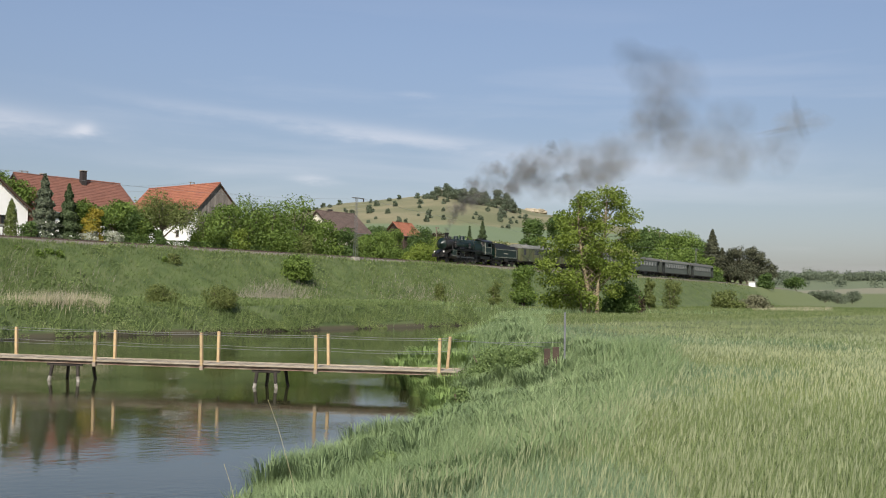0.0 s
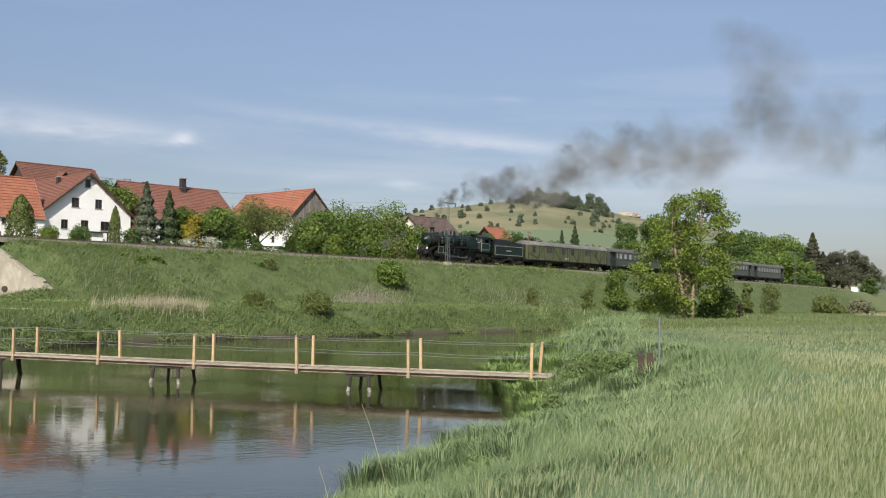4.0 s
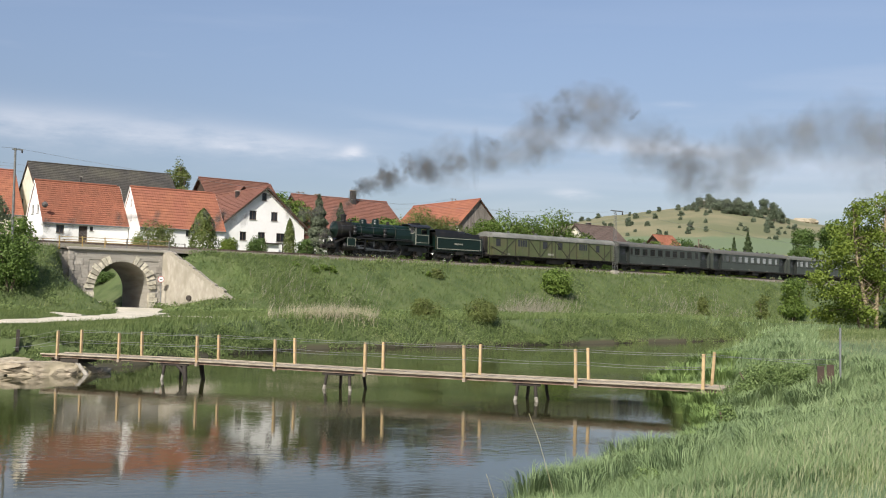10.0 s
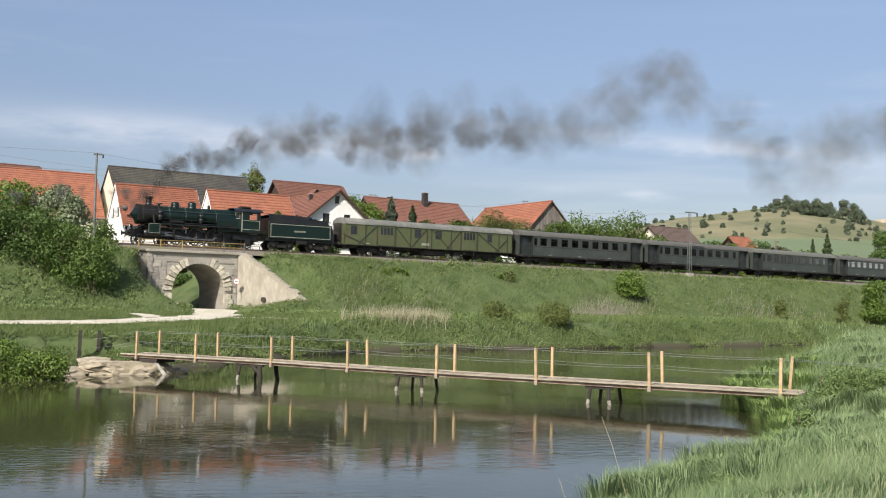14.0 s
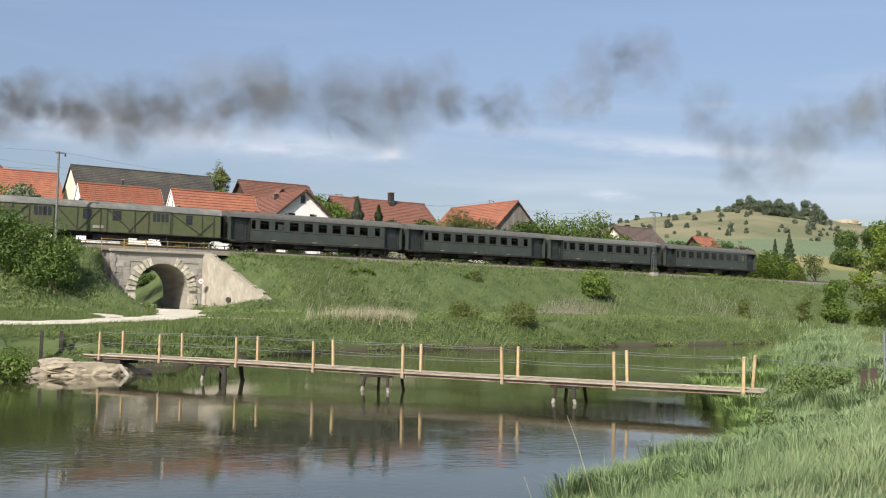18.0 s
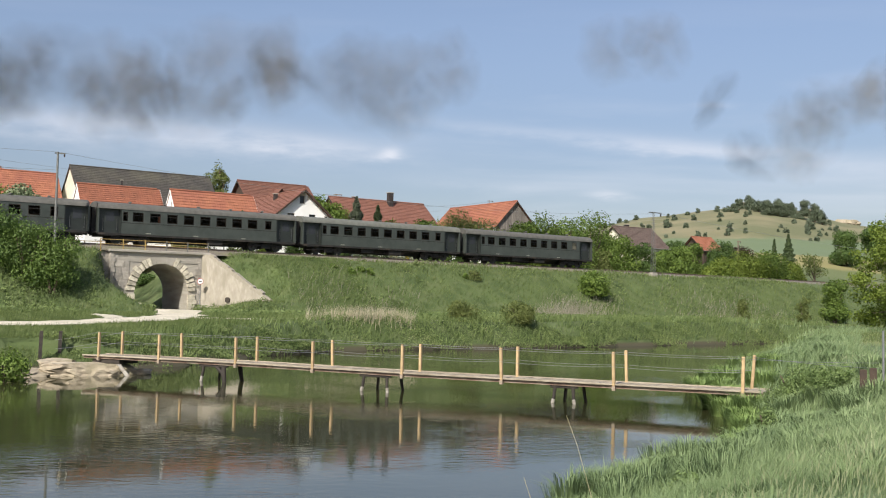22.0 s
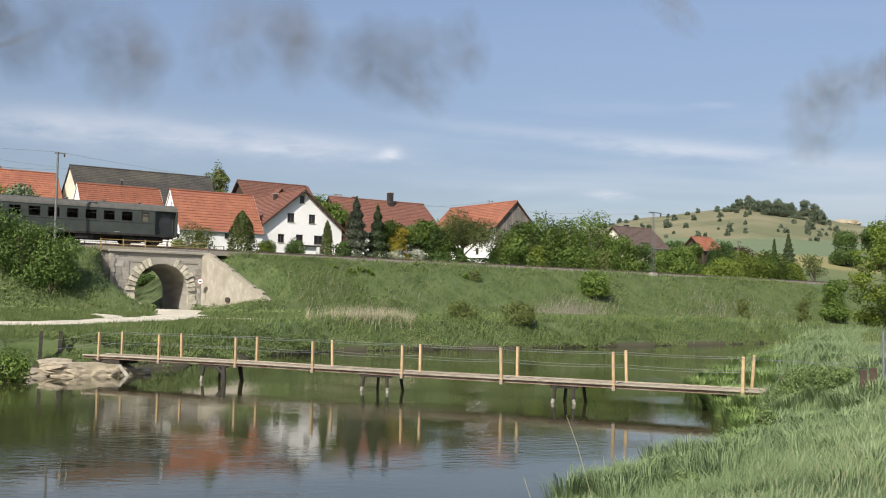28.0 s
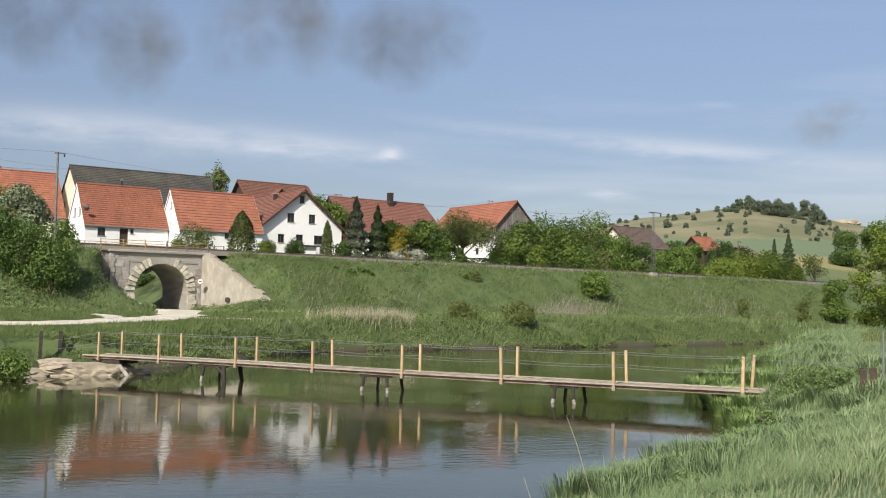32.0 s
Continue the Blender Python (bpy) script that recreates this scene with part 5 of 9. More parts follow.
# ---------------------------------------------------------------- footbridge over the river
def build_footbridge():
    root = thing("footbridge", pose(-15.06, 46.8, 0, 0, 0, -27.7), "narrow wooden footbridge with ochre posts and wire rails on timber trestles", "bridge")
    wide = 1.15
    us = [0.0, 3.5, 7.62, 11.42, 15.46, 19.54, 23.7, 27.98]

    def level(u):
        return 0.84 - 0.045 * math.sin(math.pi * min(max(u, 0), 28) / 28) * (1 if u > 9 else 0.3) - 0.05 * smooth01((u - 12) / 6) - 0.045 * smooth01((u - 20) / 8)

    rnd = random.Random(3)
    # girders, span by span
    ends = [-1.0] + us[1:-1] + [28.6]
    for y in (0.0, wide):
        for a, b in zip(ends, ends[1:]):
            za, zb = level(a) - 0.05, level(b) - 0.05
            v = [(u, y + dy, z + dz) for u, z in ((a + 0.01, za), (b - 0.01, zb)) for dy in (-0.05, 0.05) for dz in (-0.085, 0.0)]
            part("girder", Geo().add(v, [(0, 1, 3, 2), (4, 6, 7, 5), (0, 4, 5, 1), (2, 3, 7, 6), (0, 2, 6, 4), (1, 5, 7, 3)]), M_GIRDER, root, "rust-stained girder")
    # planks laid across
    share = []
    for k in range(4):
        share.append(Geo().box(0, 0.185, -0.10 - 0.001 * k, wide + 0.10 + 0.001 * k, 0, 0.045, 0.006).mesh("plank", M_DECK))
    u = -1.0
    k = 0
    while u < 28.5:
        part("plank", share[k % 4], None, root, m=pose(u, 0, level(u) - 0.045 + rnd.uniform(-0.006, 0.008), rnd.uniform(-0.4, 0.4), 0, rnd.uniform(-0.7, 0.7)))
        u += 0.20
        k += 1
    # edge boards
    for y in (-0.15, wide + 0.11):
        for a, b in zip(ends, ends[1:]):
            v = [(u, y + dy, level(u) + dz) for u in (a + 0.02, b - 0.02) for dy in (0, 0.045) for dz in (-0.02, 0.035)]
            part("edge_board", Geo().add(v, [(0, 1, 3, 2), (4, 6, 7, 5), (0, 4, 5, 1), (2, 3, 7, 6), (0, 2, 6, 4), (1, 5, 7, 3)]), M_DECK, root)
    for i, u in enumerate(us):
        for side, y in ((0, -0.13), (1, wide + 0.13)):
            lean = rnd.uniform(-1.8, 1.8) + (5 if side and i == 7 else 0)
            h = (1.06 if i == 0 else 1.09 + 0.05 * smooth01((u - 15) / 8)) + rnd.uniform(-0.025, 0.025)
            p = part("post", Geo().prism([(-0.042, -0.14), (0.042, -0.14), (0.047, -0.1), (0.047, h - 0.03), (0.025, h), (-0.025, h), (-0.047, h - 0.03), (-0.047, -0.1)], -0.047, 0.047), M_POSTS, root,
                     "ochre painted post", pose(u, y, level(u) - 0.03, rnd.uniform(-1, 1), lean, 0))
            part("bracket", Geo().box(-0.058, 0.058, -0.058, 0.058, -0.17, -0.02), M_GIRDER, p)
    # rail wires, two a side, from post to post
    for y in (-0.20, wide + 0.20):
        for h, sag in ((1.04, 0.035), (0.60, 0.05)):
            g = Geo()
            stops = [(-2.6, y * 1.0, 1.45 if h > 1 else 1.05)] + [(u, y, level(u) + h) for u in us]
            if h > 1:
                stops.append((32.4, -4.45, 2.0 if y < 0.5 else 1.85))
            line = []
            for a, b in zip(stops, stops[1:]):
                a, b = Vector(a), Vector(b)
                line += [a.lerp(b, t / 6) - Vector((0, 0, sag * 4 * (t / 6) * (1 - t / 6))) for t in range(6)]
            g.path(line + [Vector(stops[-1])], 0.0065, 5)
            part("rail_wire", g, M_WIRE, root)
    # trestles: two cap beams, four splayed legs bleached at the water
    for n, (u, w) in enumerate(((6.35, 1.5), (14.2, 1.45), (21.85, 1.1))):
        top = level(u) - 0.137
        pier = part("trestle", Geo().box(u - w / 2 + 0.04, u + w / 2 - 0.04, 0.0, 0.09, top - 0.10, top, 0.015), M_PIER, root, "dark timber trestle")
        part("cap_beam", Geo().box(u - w / 2 + 0.04, u + w / 2 - 0.04, wide - 0.09, wide, top - 0.10, top, 0.015), M_PIER, pier)
        part("cross_beam", Geo().box(u - 0.06, u + 0.06, 0.09, wide - 0.09, top - 0.11, top - 0.01), M_PIER, pier)
        for y in (0.045, wide - 0.045):
            for s in (-1, 1):
                foot = Vector((u + s * (w / 2 + 0.12) + rnd.uniform(-0.04, 0.04), y - (0.16 if y < 0.5 else -0.16), -1.3))
                head = Vector((u + s * (w / 2 - 0.22), y, top - 0.09))
                knee = foot.lerp(head, 0.80) + Vector((-s * 0.03, 0, 0))
                thick = 0.085 if n == 0 and s > 0 else 0.055
                leg = part("leg", Geo().path([foot, knee, head], thick, 9, thick * 1.15), M_PIER, pier)
                if y < 0.5 and not (n == 0 and s > 0):
                    t = 1.3 / (1.3 + head.z)
                    part("leg_foot", Geo().tube(foot.lerp(knee, t / 0.80 - 0.06), foot.lerp(knee, min(t / 0.80 + 0.22, 0.99)), 0.064, 0.062, 9), M_PIERW, leg, "bleached leg at water level")
        if n == 0:
            part("brace", Geo().path([(u + 0.15, 0.03, top - 0.08), (u + 0.48, 0.03, 0.36), (u + 0.62, 0.0, 0.05)], 0.07, 8, 0.09), M_PIER, pier, "thick curved dark brace")
    # strut at the rocky end
    part("strut", Geo().tube((0.9, 0.1, 0.55), (1.75, 0.1, -0.2), 0.09, seg=8), M_PIERW, root)
    part("strut", Geo().box(-0.2, 1.1, 0.0, wide, 0.50, 0.68, 0.02), M_PIER, root)


build_footbridge()


def boulder(x, y, z, sx, sy, sz, seed, name="boulder"):
    r = np.random.default_rng(seed)
    bm = bmesh.new()
    bmesh.ops.create_icosphere(bm, subdivisions=4, radius=1)
    planes = [(Vector(r.normal(size=3)).normalized(), r.uniform(0.45, 0.9)) for _ in range(13)] + [(Vector((0.1, 0.0, 1)).normalized(), 0.6)]
    for v in bm.verts:
        for nn, dd in planes:
            over = v.co.dot(nn) - dd
            if over > 0:
                v.co -= nn * over * 0.98
        v.co += Vector(noise.noise_vector(v.co * 2.5 + Vector((seed, 0, 0)))) * 0.09 + Vector(noise.noise_vector(v.co * 8 + Vector((seed, 5, 0)))) * 0.05
        v.co = Vector((v.co.x * sx, v.co.y * sy, v.co.z * sz))
    me = bpy.data.meshes.new(name)
    bm.to_mesh(me)
    bm.free()
    me.materials.append(M_ROCK)
    ob = new(name, me)
    ob.matrix_basis = pose(x, y, z, 0, 0, seed * 37 % 90)
    return tagged(ob, "pale limestone boulder at the water's edge", "rock", "bank boulders")


for i, (x, y, z, a, b, h) in enumerate([(-15.8, 46.3, 0.10, 2.5, 1.3, 0.72), (-17.4, 45.5, 0.0, 1.5, 1.0, 0.5), (-14.3, 47.0, 0.15, 0.9, 0.8, 0.5), (-16.9, 46.6, 0.42, 1.2, 0.8, 0.45),
                                        (-18.2, 45.0, 0.05, 0.8, 0.6, 0.35), (-13.4, 47.6, 0.05, 0.55, 0.5, 0.3), (-15.0, 47.5, 0.35, 0.9, 0.7, 0.5), (-21.2, 43.4, 0.05, 0.9, 0.6, 0.4), (-23.2, 42.4, 0.05, 0.7, 0.6, 0.4)]):
    boulder(x, y, z, a, b, h, i + 1)

for x, y, z in ((-18.45, 48.62, 1.83), (-18.0, 49.85, 1.8)):
    g0 = gz(x, y)
    po = thing("fence_post", pose(x, y, g0, 0, 1.5, 20), "short dark square wooden post on the bank", "post", "bank posts")
    part("shaft", Geo().prism([(-0.08, -0.4), (0.08, -0.4), (0.08, z - g0 - 0.03), (0.05, z - g0), (-0.05, z - g0), (-0.08, z - g0 - 0.03)], -0.08, 0.08), M_PIER, po)
AN = thing("wire_anchor", pose(11.3, 27.9, gz(11.3, 27.9), 0, 0, -20), "brown weathered board anchor for the bridge wires", "anchor")
for k in range(2):
    part("board", Geo().box(-0.20 + k * 0.24, -0.02 + k * 0.24, -0.05 * k, 0.06 - 0.05 * k, -0.5, 0.80 + 0.05 * k, 0.01), M_DARKWOOD, AN)
part("pole", Geo().tube((0.38, 0, -0.4), (0.38, 0, 1.84), 0.030, seg=10), M_ZINC, AN, "slim galvanised pole")


# ---------------------------------------------------------------- steam train (local x ahead, y to the river side, z from rail top)
DRIVER_R, BOGIE_R, TRAIL_R, TENDER_R, COACH_R = 0.935, 0.475, 0.60, 0.50, 0.50
WHEELS = []      # (part, rest pose, radius)
RODS = []        # (part, rest pose, crank radius, wheel radius)


def wheelset(parent, x, r, spokes=0, name="wheelset", half=0.75):
    g = Geo()
    for s in (-1, 1):
        y = s * half
        g.lathe([(r - 0.09, -0.065), (r + 0.025, -0.065 if s > 0 else -0.06), (r + 0.02, -0.03), (r, 0.0), (r - 0.005, 0.065), (r - 0.09, 0.065), (r - 0.09, -0.065)], (0, y, 0), "y", 32)
        g.lathe([(0.0, -0.09), (0.16, -0.09), (0.16, 0.09), (0.0, 0.09)], (0, y, 0), "y", 14)
        if spokes:
            for k in range(spokes):
                a = 2 * math.pi * k / spokes
                c, sn = math.cos(a), math.sin(a)
                g.tube((0.12 * c, y, 0.12 * sn), ((r - 0.05) * c, y, (r - 0.05) * sn), 0.045, 0.035, 6, False)
        else:
            g.lathe([(0.14, -0.03), (r - 0.08, -0.045), (r - 0.08, 0.0), (0.14, 0.02)], (0, y, 0), "y", 24)
    g.tube((0, -half, 0), (0, half, 0), 0.085, seg=10)
    if spokes and r > 0.8:
        for s in (-1, 1):      # balance weight and crank pin
            y = s * (half + 0.03)
            arc = [(math.cos(a) * rr, y + dy, math.sin(a) * rr) for dy in (-0.04, 0.05) for rr in (r - 0.34, r - 0.07) for a in [math.pi * 0.72 + k * 0.16 for k in range(8)]]
            for b in (0, 16):
                g.add(arc[b:b + 16], [(k, k + 1, k + 9, k + 8) for k in range(7)])
            g.tube((0.33, y, 0), (0.33, y + s * 0.22, 0), 0.075, seg=10)
            g.tube((0.0, y, 0), (0.33, y, 0), 0.11, 0.10, 8)
    ob = part(name, g, M_WHEEL, parent, m=pose(x, 0, r))
    WHEELS.append((ob, (x, 0, r), r))
    return ob


def outline(g, x0, x1, z0, z1, y, w=0.035):
    for a, b, c, d in ((x0, x1, z0, z0 + w), (x0, x1, z1 - w, z1), (x0, x0 + w, z0 + w, z1 - w), (x1 - w, x1, z0 + w, z1 - w)):
        g.box(a, b, y - 0.004, y + 0.006, c, d)


def buffers(root, x, ahead):
    for y in (-0.875, 0.875):
        part("buffer", Geo().tube((x - 0.48 * ahead, y, 1.06), (x - 0.12 * ahead, y, 1.06), 0.11, seg=12).lathe([(0.0, 0.0), (0.24, -0.02 * ahead), (0.24, -0.07 * ahead), (0.0, -0.10 * ahead)], (x, y, 1.06), "x", 16).tube((x - 0.2 * ahead, y, 1.06), (x - 0.08 * ahead, y, 1.06), 0.075, seg=10), M_UNDER, root)


def bogie(root, x, base, r):
    b = part("bogie", Geo().box(x - base / 2 - 0.55, x + base / 2 + 0.55, 0.93, 1.03, 0.48, 0.66).box(x - base / 2 - 0.55, x + base / 2 + 0.55, -1.03, -0.93, 0.48, 0.66)
             .box(x - 0.35, x + 0.35, -1.05, 1.05, 0.42, 0.72).box(x - 0.5, x + 0.5, 0.98, 1.10, 0.30, 0.46).box(x - 0.5, x + 0.5, -1.10, -0.98, 0.30, 0.46), M_UNDER, root)
    for s in (-1, 1):
        wheelset(root, x + s * base / 2, r)
        for y in (-1, 1):
            part("axle_box", Geo().box(x + s * base / 2 - 0.14, x + s * base / 2 + 0.14, y * 1.06 - 0.09, y * 1.06 + 0.09, r - 0.15, r + 0.15, 0.02), M_UNDER, b)
            part("leaf_spring", Geo().prism([(y * 1.06 - 0.05, r + 0.16), (y * 1.06 + 0.05, r + 0.16), (y * 1.06 + 0.05, r + 0.25), (y * 1.06 - 0.05, r + 0.25)], x + s * base / 2 - 0.45, x + s * base / 2 + 0.45), M_UNDER, b)
    return b


def build_engine():
    root = thing("steam_locomotive", pose(0, 0, 0), "dark green and black steam locomotive with pale lining, under steam", "locomotive")
    X = lambda d: 6.9 - d      # d is metres behind the front buffers
    ax = 2.86

    def ring(prof, material, name, label="", seg=32, smooth=True):
        return part(name, Geo().lathe([(r, X(d)) for r, d in prof], (0, 0, ax), "x", seg), material, root, label, smooth=smooth)

    ring([(0.0, 0.55), (0.10, 0.56), (0.16, 0.62), (0.70, 1.0), (0.84, 1.05), (0.86, 1.10)], M_GREEN, "smokebox_door", "pointed conical smokebox door")
    ring([(0.86, 1.06), (0.94, 1.08), (0.94, 3.02), (0.0, 3.02)], M_BLACK, "smokebox")
    ring([(0.0, 3.0), (0.90, 3.0), (0.90, 9.3), (0.0, 9.3)], M_GREEN, "boiler", "dark green boiler")
    for d, r in ((1.56, 0.945), (3.05, 0.915), (4.08, 0.905), (5.66, 0.905), (7.3, 0.905), (8.70, 0.905)):
        ring([(r, d - 0.02), (r + 0.012, d - 0.02), (r + 0.012, d + 0.02), (r, d + 0.02)], M_CROOF, "boiler_band", "grey boiler band")
    # firebox
    prof = [(-1.02, 1.55), (1.02, 1.55), (1.04, 2.6), (0.95, 3.2), (0.70, 3.58), (0.35, 3.76), (-0.35, 3.76), (-0.70, 3.58), (-0.95, 3.2), (-1.04, 2.6)]
    part("firebox", Geo().prism(prof, X(10.9), X(8.75)), M_GREEN, root, "dark green firebox")
    # frames and running board
    part("frame", Geo().box(X(13.2), X(0.6), -0.56, -0.50, 0.72, 1.45).box(X(13.2), X(0.6), 0.50, 0.56, 0.72, 1.45).box(X(10.5), X(1.2), -0.5, 0.5, 1.2, 1.7).box(X(12.8), X(8.6), -0.49, 0.49, 0.42, 1.25).box(X(8.5), X(3.4), -0.10, 0.10, 0.35, 1.25), M_BLACK, root)
    part("buffer_beam", Geo().box(X(0.62), X(0.46), -1.36, 1.36, 0.82, 1.30, 0.02), M_BLACK, root)
    buffers(root, X(0.0), 1)
    part("coupling", Geo().tube((X(0.5), 0, 1.0), (X(0.15), 0, 0.95), 0.05, seg=8).tube((X(0.15), 0, 0.97), (X(0.12), 0, 0.6), 0.04, seg=8), M_UNDER, root)
    for s in (-1, 1):
        g = Geo().box(X(10.8), X(3.1), s * 1.0 - 0.45, s * 1.0 + 0.45, 1.98, 2.03)
        g.box(X(10.8), X(3.1), s * 1.45 - 0.015, s * 1.45 + 0.015, 1.90, 2.03)
        v = [(X(3.1), s * 0.55, 2.03), (X(3.1), s * 1.46, 2.03), (X(2.0), s * 1.46, 2.03), (X(2.0), s * 0.55, 2.03), (X(0.62), s * 1.36, 1.34), (X(0.62), s * 0.55, 1.34)]
        g.add(v, [(0, 1, 2, 3), (3, 2, 4, 5)])
        part("running_board", g, M_BLACK, root)
        # cylinders with lined casing
        cy = part("cylinder", Geo().lathe([(0.0, X(1.55)), (0.30, X(1.55)), (0.40, X(1.72)), (0.42, X(1.8)), (0.42, X(3.08)), (0.36, X(3.2)), (0.0, X(3.2))], (0, s * 1.02, 1.02), "x", 20), M_BLACK, root, "black cylinder", smooth=True)
        part("casing", Geo().box(X(3.02), X(1.9), s * 1.22 - 0.24, s * 1.22 + 0.24, 1.02, 1.98, 0.04), M_GREEN, cy, "green cylinder casing")
        g = Geo()
        outline(g, X(3.0), X(1.92), 1.05, 1.95, s * 1.463, 0.04)
        part("lining", g, M_LINING, cy)
        part("valve_chest", Geo().lathe([(0.0, X(1.6)), (0.22, X(1.6)), (0.24, X(1.7)), (0.24, X(3.2)), (0.0, X(3.2))], (0, s * 0.85, 1.66), "x", 14), M_BLACK, cy)
        # crosshead guides and valve gear frame
        part("slide_bar", Geo().box(X(4.35), X(3.15), s * 1.06 - 0.05, s * 1.06 + 0.05, 1.16, 1.23).box(X(4.35), X(3.15), s * 1.06 - 0.05, s * 1.06 + 0.05, 0.82, 0.89), M_ROD, root)
        part("motion_bracket", Geo().box(X(4.5), X(4.32), s * 0.8 - 0.4, s * 0.8 + 0.42, 0.75, 1.95), M_BLACK, root)
        part("radius_rod", Geo().tube((X(3.3), s * 1.12, 1.66), (X(5.6), s * 1.12, 1.55), 0.04, seg=8).tube((X(5.6), s * 1.15, 1.85), (X(5.6), s * 1.15, 1.15), 0.06, seg=8), M_ROD, root)
        # pumps, pipes, handrail
        for d, h, zb in ((3.08, 1.05, 2.35), (7.05, 0.95, 2.25)):
            pu = part("pump", Geo().lathe([(0.0, 0), (0.19, 0), (0.20, 0.06), (0.20, h * 0.42), (0.11, h * 0.46), (0.11, h * 0.54), (0.19, h * 0.58), (0.19, h - 0.05), (0.10, h), (0.0, h)], (X(d), s * 1.12, zb), "z", 14), M_BLACK, root, smooth=True)
            part("band", Geo().lathe([(0.205, 0.0), (0.215, 0.0), (0.215, 0.07), (0.205, 0.07)], (X(d), s * 1.12, zb + h * 0.3), "z", 14).lathe([(0.195, 0.0), (0.205, 0.0), (0.205, 0.07), (0.195, 0.07)], (X(d), s * 1.12, zb + h * 0.72), "z", 14), M_ROD, pu, "bright steel pump band")
        g = Geo().tube((X(1.4), s * 0.86, 3.28), (X(10.6), s * 0.95, 3.28), 0.022, seg=6)
        for d in (1.6, 3.2, 4.8, 6.4, 8.0, 9.6):
            g.tube((X(d), s * 0.78, 3.28), (X(d), s * 0.88, 3.28), 0.018, seg=5)
        part("handrail", g, M_ROD, root)
        g = Geo().tube((X(2.5), s * 0.9, 2.75), (X(2.6), s * 1.0, 2.0), 0.13, seg=10)
        g.tube((X(3.3), s * 0.98, 2.5), (X(8.7), s * 1.06, 2.42), 0.045, seg=6).tube((X(4.8), s * 0.35, 3.7), (X(4.9), s * 0.98, 2.1), 0.035, seg=6)
        g.tube((X(6.5), s * 0.35, 3.7), (X(6.2), s * 0.98, 2.1), 0.035, seg=6).tube((X(3.3), s * 1.2, 2.15), (X(10.6), s * 1.2, 2.12), 0.05, seg=6)
        part("pipes", g, M_BLACK, root)
        part("tank", Geo().lathe([(0.0, X(4.0)), (0.17, X(4.02)), (0.17, X(5.3)), (0.0, X(5.32))], (0, s * 1.2, 2.22), "x", 12), M_BLACK, root, smooth=True)
        la = part("lamp", Geo().tube((X(0.55), s * 0.86, 1.62), (X(0.30), s * 0.86, 1.62), 0.15, 0.17, 14).box(X(0.55), X(0.40), s * 0.86 - 0.05, s * 0.86 + 0.05, 1.30, 1.5), M_BLACK, root)
        part("lens", Geo().lathe([(0.0, 0.03), (0.10, 0.02), (0.145, 0.0)], (X(0.295), s * 0.86, 1.62), "x", 14), M_LAMP, la, "clear headlamp lens")
        part("steps", Geo().box(X(13.0), X(12.5), s * 1.42 - 0.12, s * 1.42 + 0.05, 0.38, 0.42).box(X(13.0), X(12.5), s * 1.42 - 0.12, s * 1.42 + 0.05, 0.85, 0.89).box(X(13.0), X(12.96), s * 1.4, s * 1.44, 0.38, 1.9).box(X(12.54), X(12.5), s * 1.4, s * 1.44, 0.38, 1.9), M_BLACK, root)
        part("trailing_frame", Geo().box(X(13.1), X(10.4), s * 0.98 - 0.04, s * 0.98 + 0.04, 0.85, 1.25).box(X(12.2), X(11.6), s * 1.02 - 0.08, s * 1.02 + 0.08, 0.40, 0.85), M_BLACK, root)
    # chimney, domes, valves
    part("chimney", Geo().lathe([(0.52, 3.62), (0.40, 3.74), (0.30, 3.85), (0.27, 4.0), (0.29, 4.36), (0.36, 4.42), (0.37, 4.52), (0.33, 4.58), (0.25, 4.58), (0.24, 3.9)], (X(2.26), 0, 0), "z", 20), M_BLACK, root, smooth=True)
    for d, r, zt, nm in ((4.84, 0.40, 4.24, "sand_dome"), (6.5, 0.41, 4.32, "steam_dome")):
        part(nm, Geo().lathe([(r + 0.12, 3.62), (r + 0.02, 3.76), (r, 3.85), (r, zt - 0.18), (r - 0.05, zt - 0.08), (r * 0.6, zt), (0.0, zt + 0.02)], (X(d), 0, 0), "z", 20), M_GREEN, root, smooth=True)
    part("bell", Geo().lathe([(0.0, 4.06), (0.16, 4.05), (0.30, 4.0), (0.33, 3.93), (0.10, 3.9), (0.08, 3.7)], (X(3.25), 0.0, 0), "z", 14), M_BLACK, root)
    part("safety_valve", Geo().tube((X(8.2), -0.14, 3.7), (X(8.2), -0.14, 4.12), 0.10, 0.08, 10).tube((X(8.2), 0.14, 3.7), (X(8.2), 0.14, 4.12), 0.10, 0.08, 10), M_BLACK, root)
    part("whistle", Geo().tube((X(9.9), 0.2, 3.7), (X(9.9), 0.2, 4.02), 0.045, seg=8), M_BRASS, root)
    # cab: angled front, open side windows
    g = Geo()

    def side_place(s):
        return lambda u, z, d: (X(10.75) - u, s * (1.46 - d), z)

    for s in (-1, 1):
        g = Geo()
        wall_face(g, side_place(s), 0.35, 2.3, 1.62, lambda u: 3.62, [(1.15, 1.95, 2.85, 3.45)], 0.05)
        part("cab_side", g, M_GREEN, root, "green cab side with open window")
        g = Geo()
        outline(g, X(12.98), X(11.15), 1.85, 2.78, s * 1.463, 0.05)
        part("lining", g, M_LINING, root)
        v = [(X(10.55), s * 0.6, 1.62), (X(11.1), s * 1.46, 1.62), (X(11.1), s * 1.46, 3.62), (X(10.55), s * 0.6, 3.78)]
        f = Geo().add(v + [(x - 0.04, y, z) for x, y, z in v], [(0, 1, 2, 3), (7, 6, 5, 4), (0, 4, 5, 1), (1, 5, 6, 2), (2, 6, 7, 3), (3, 7, 4, 0)])
        fr = part("cab_front", f, M_GREEN, root)
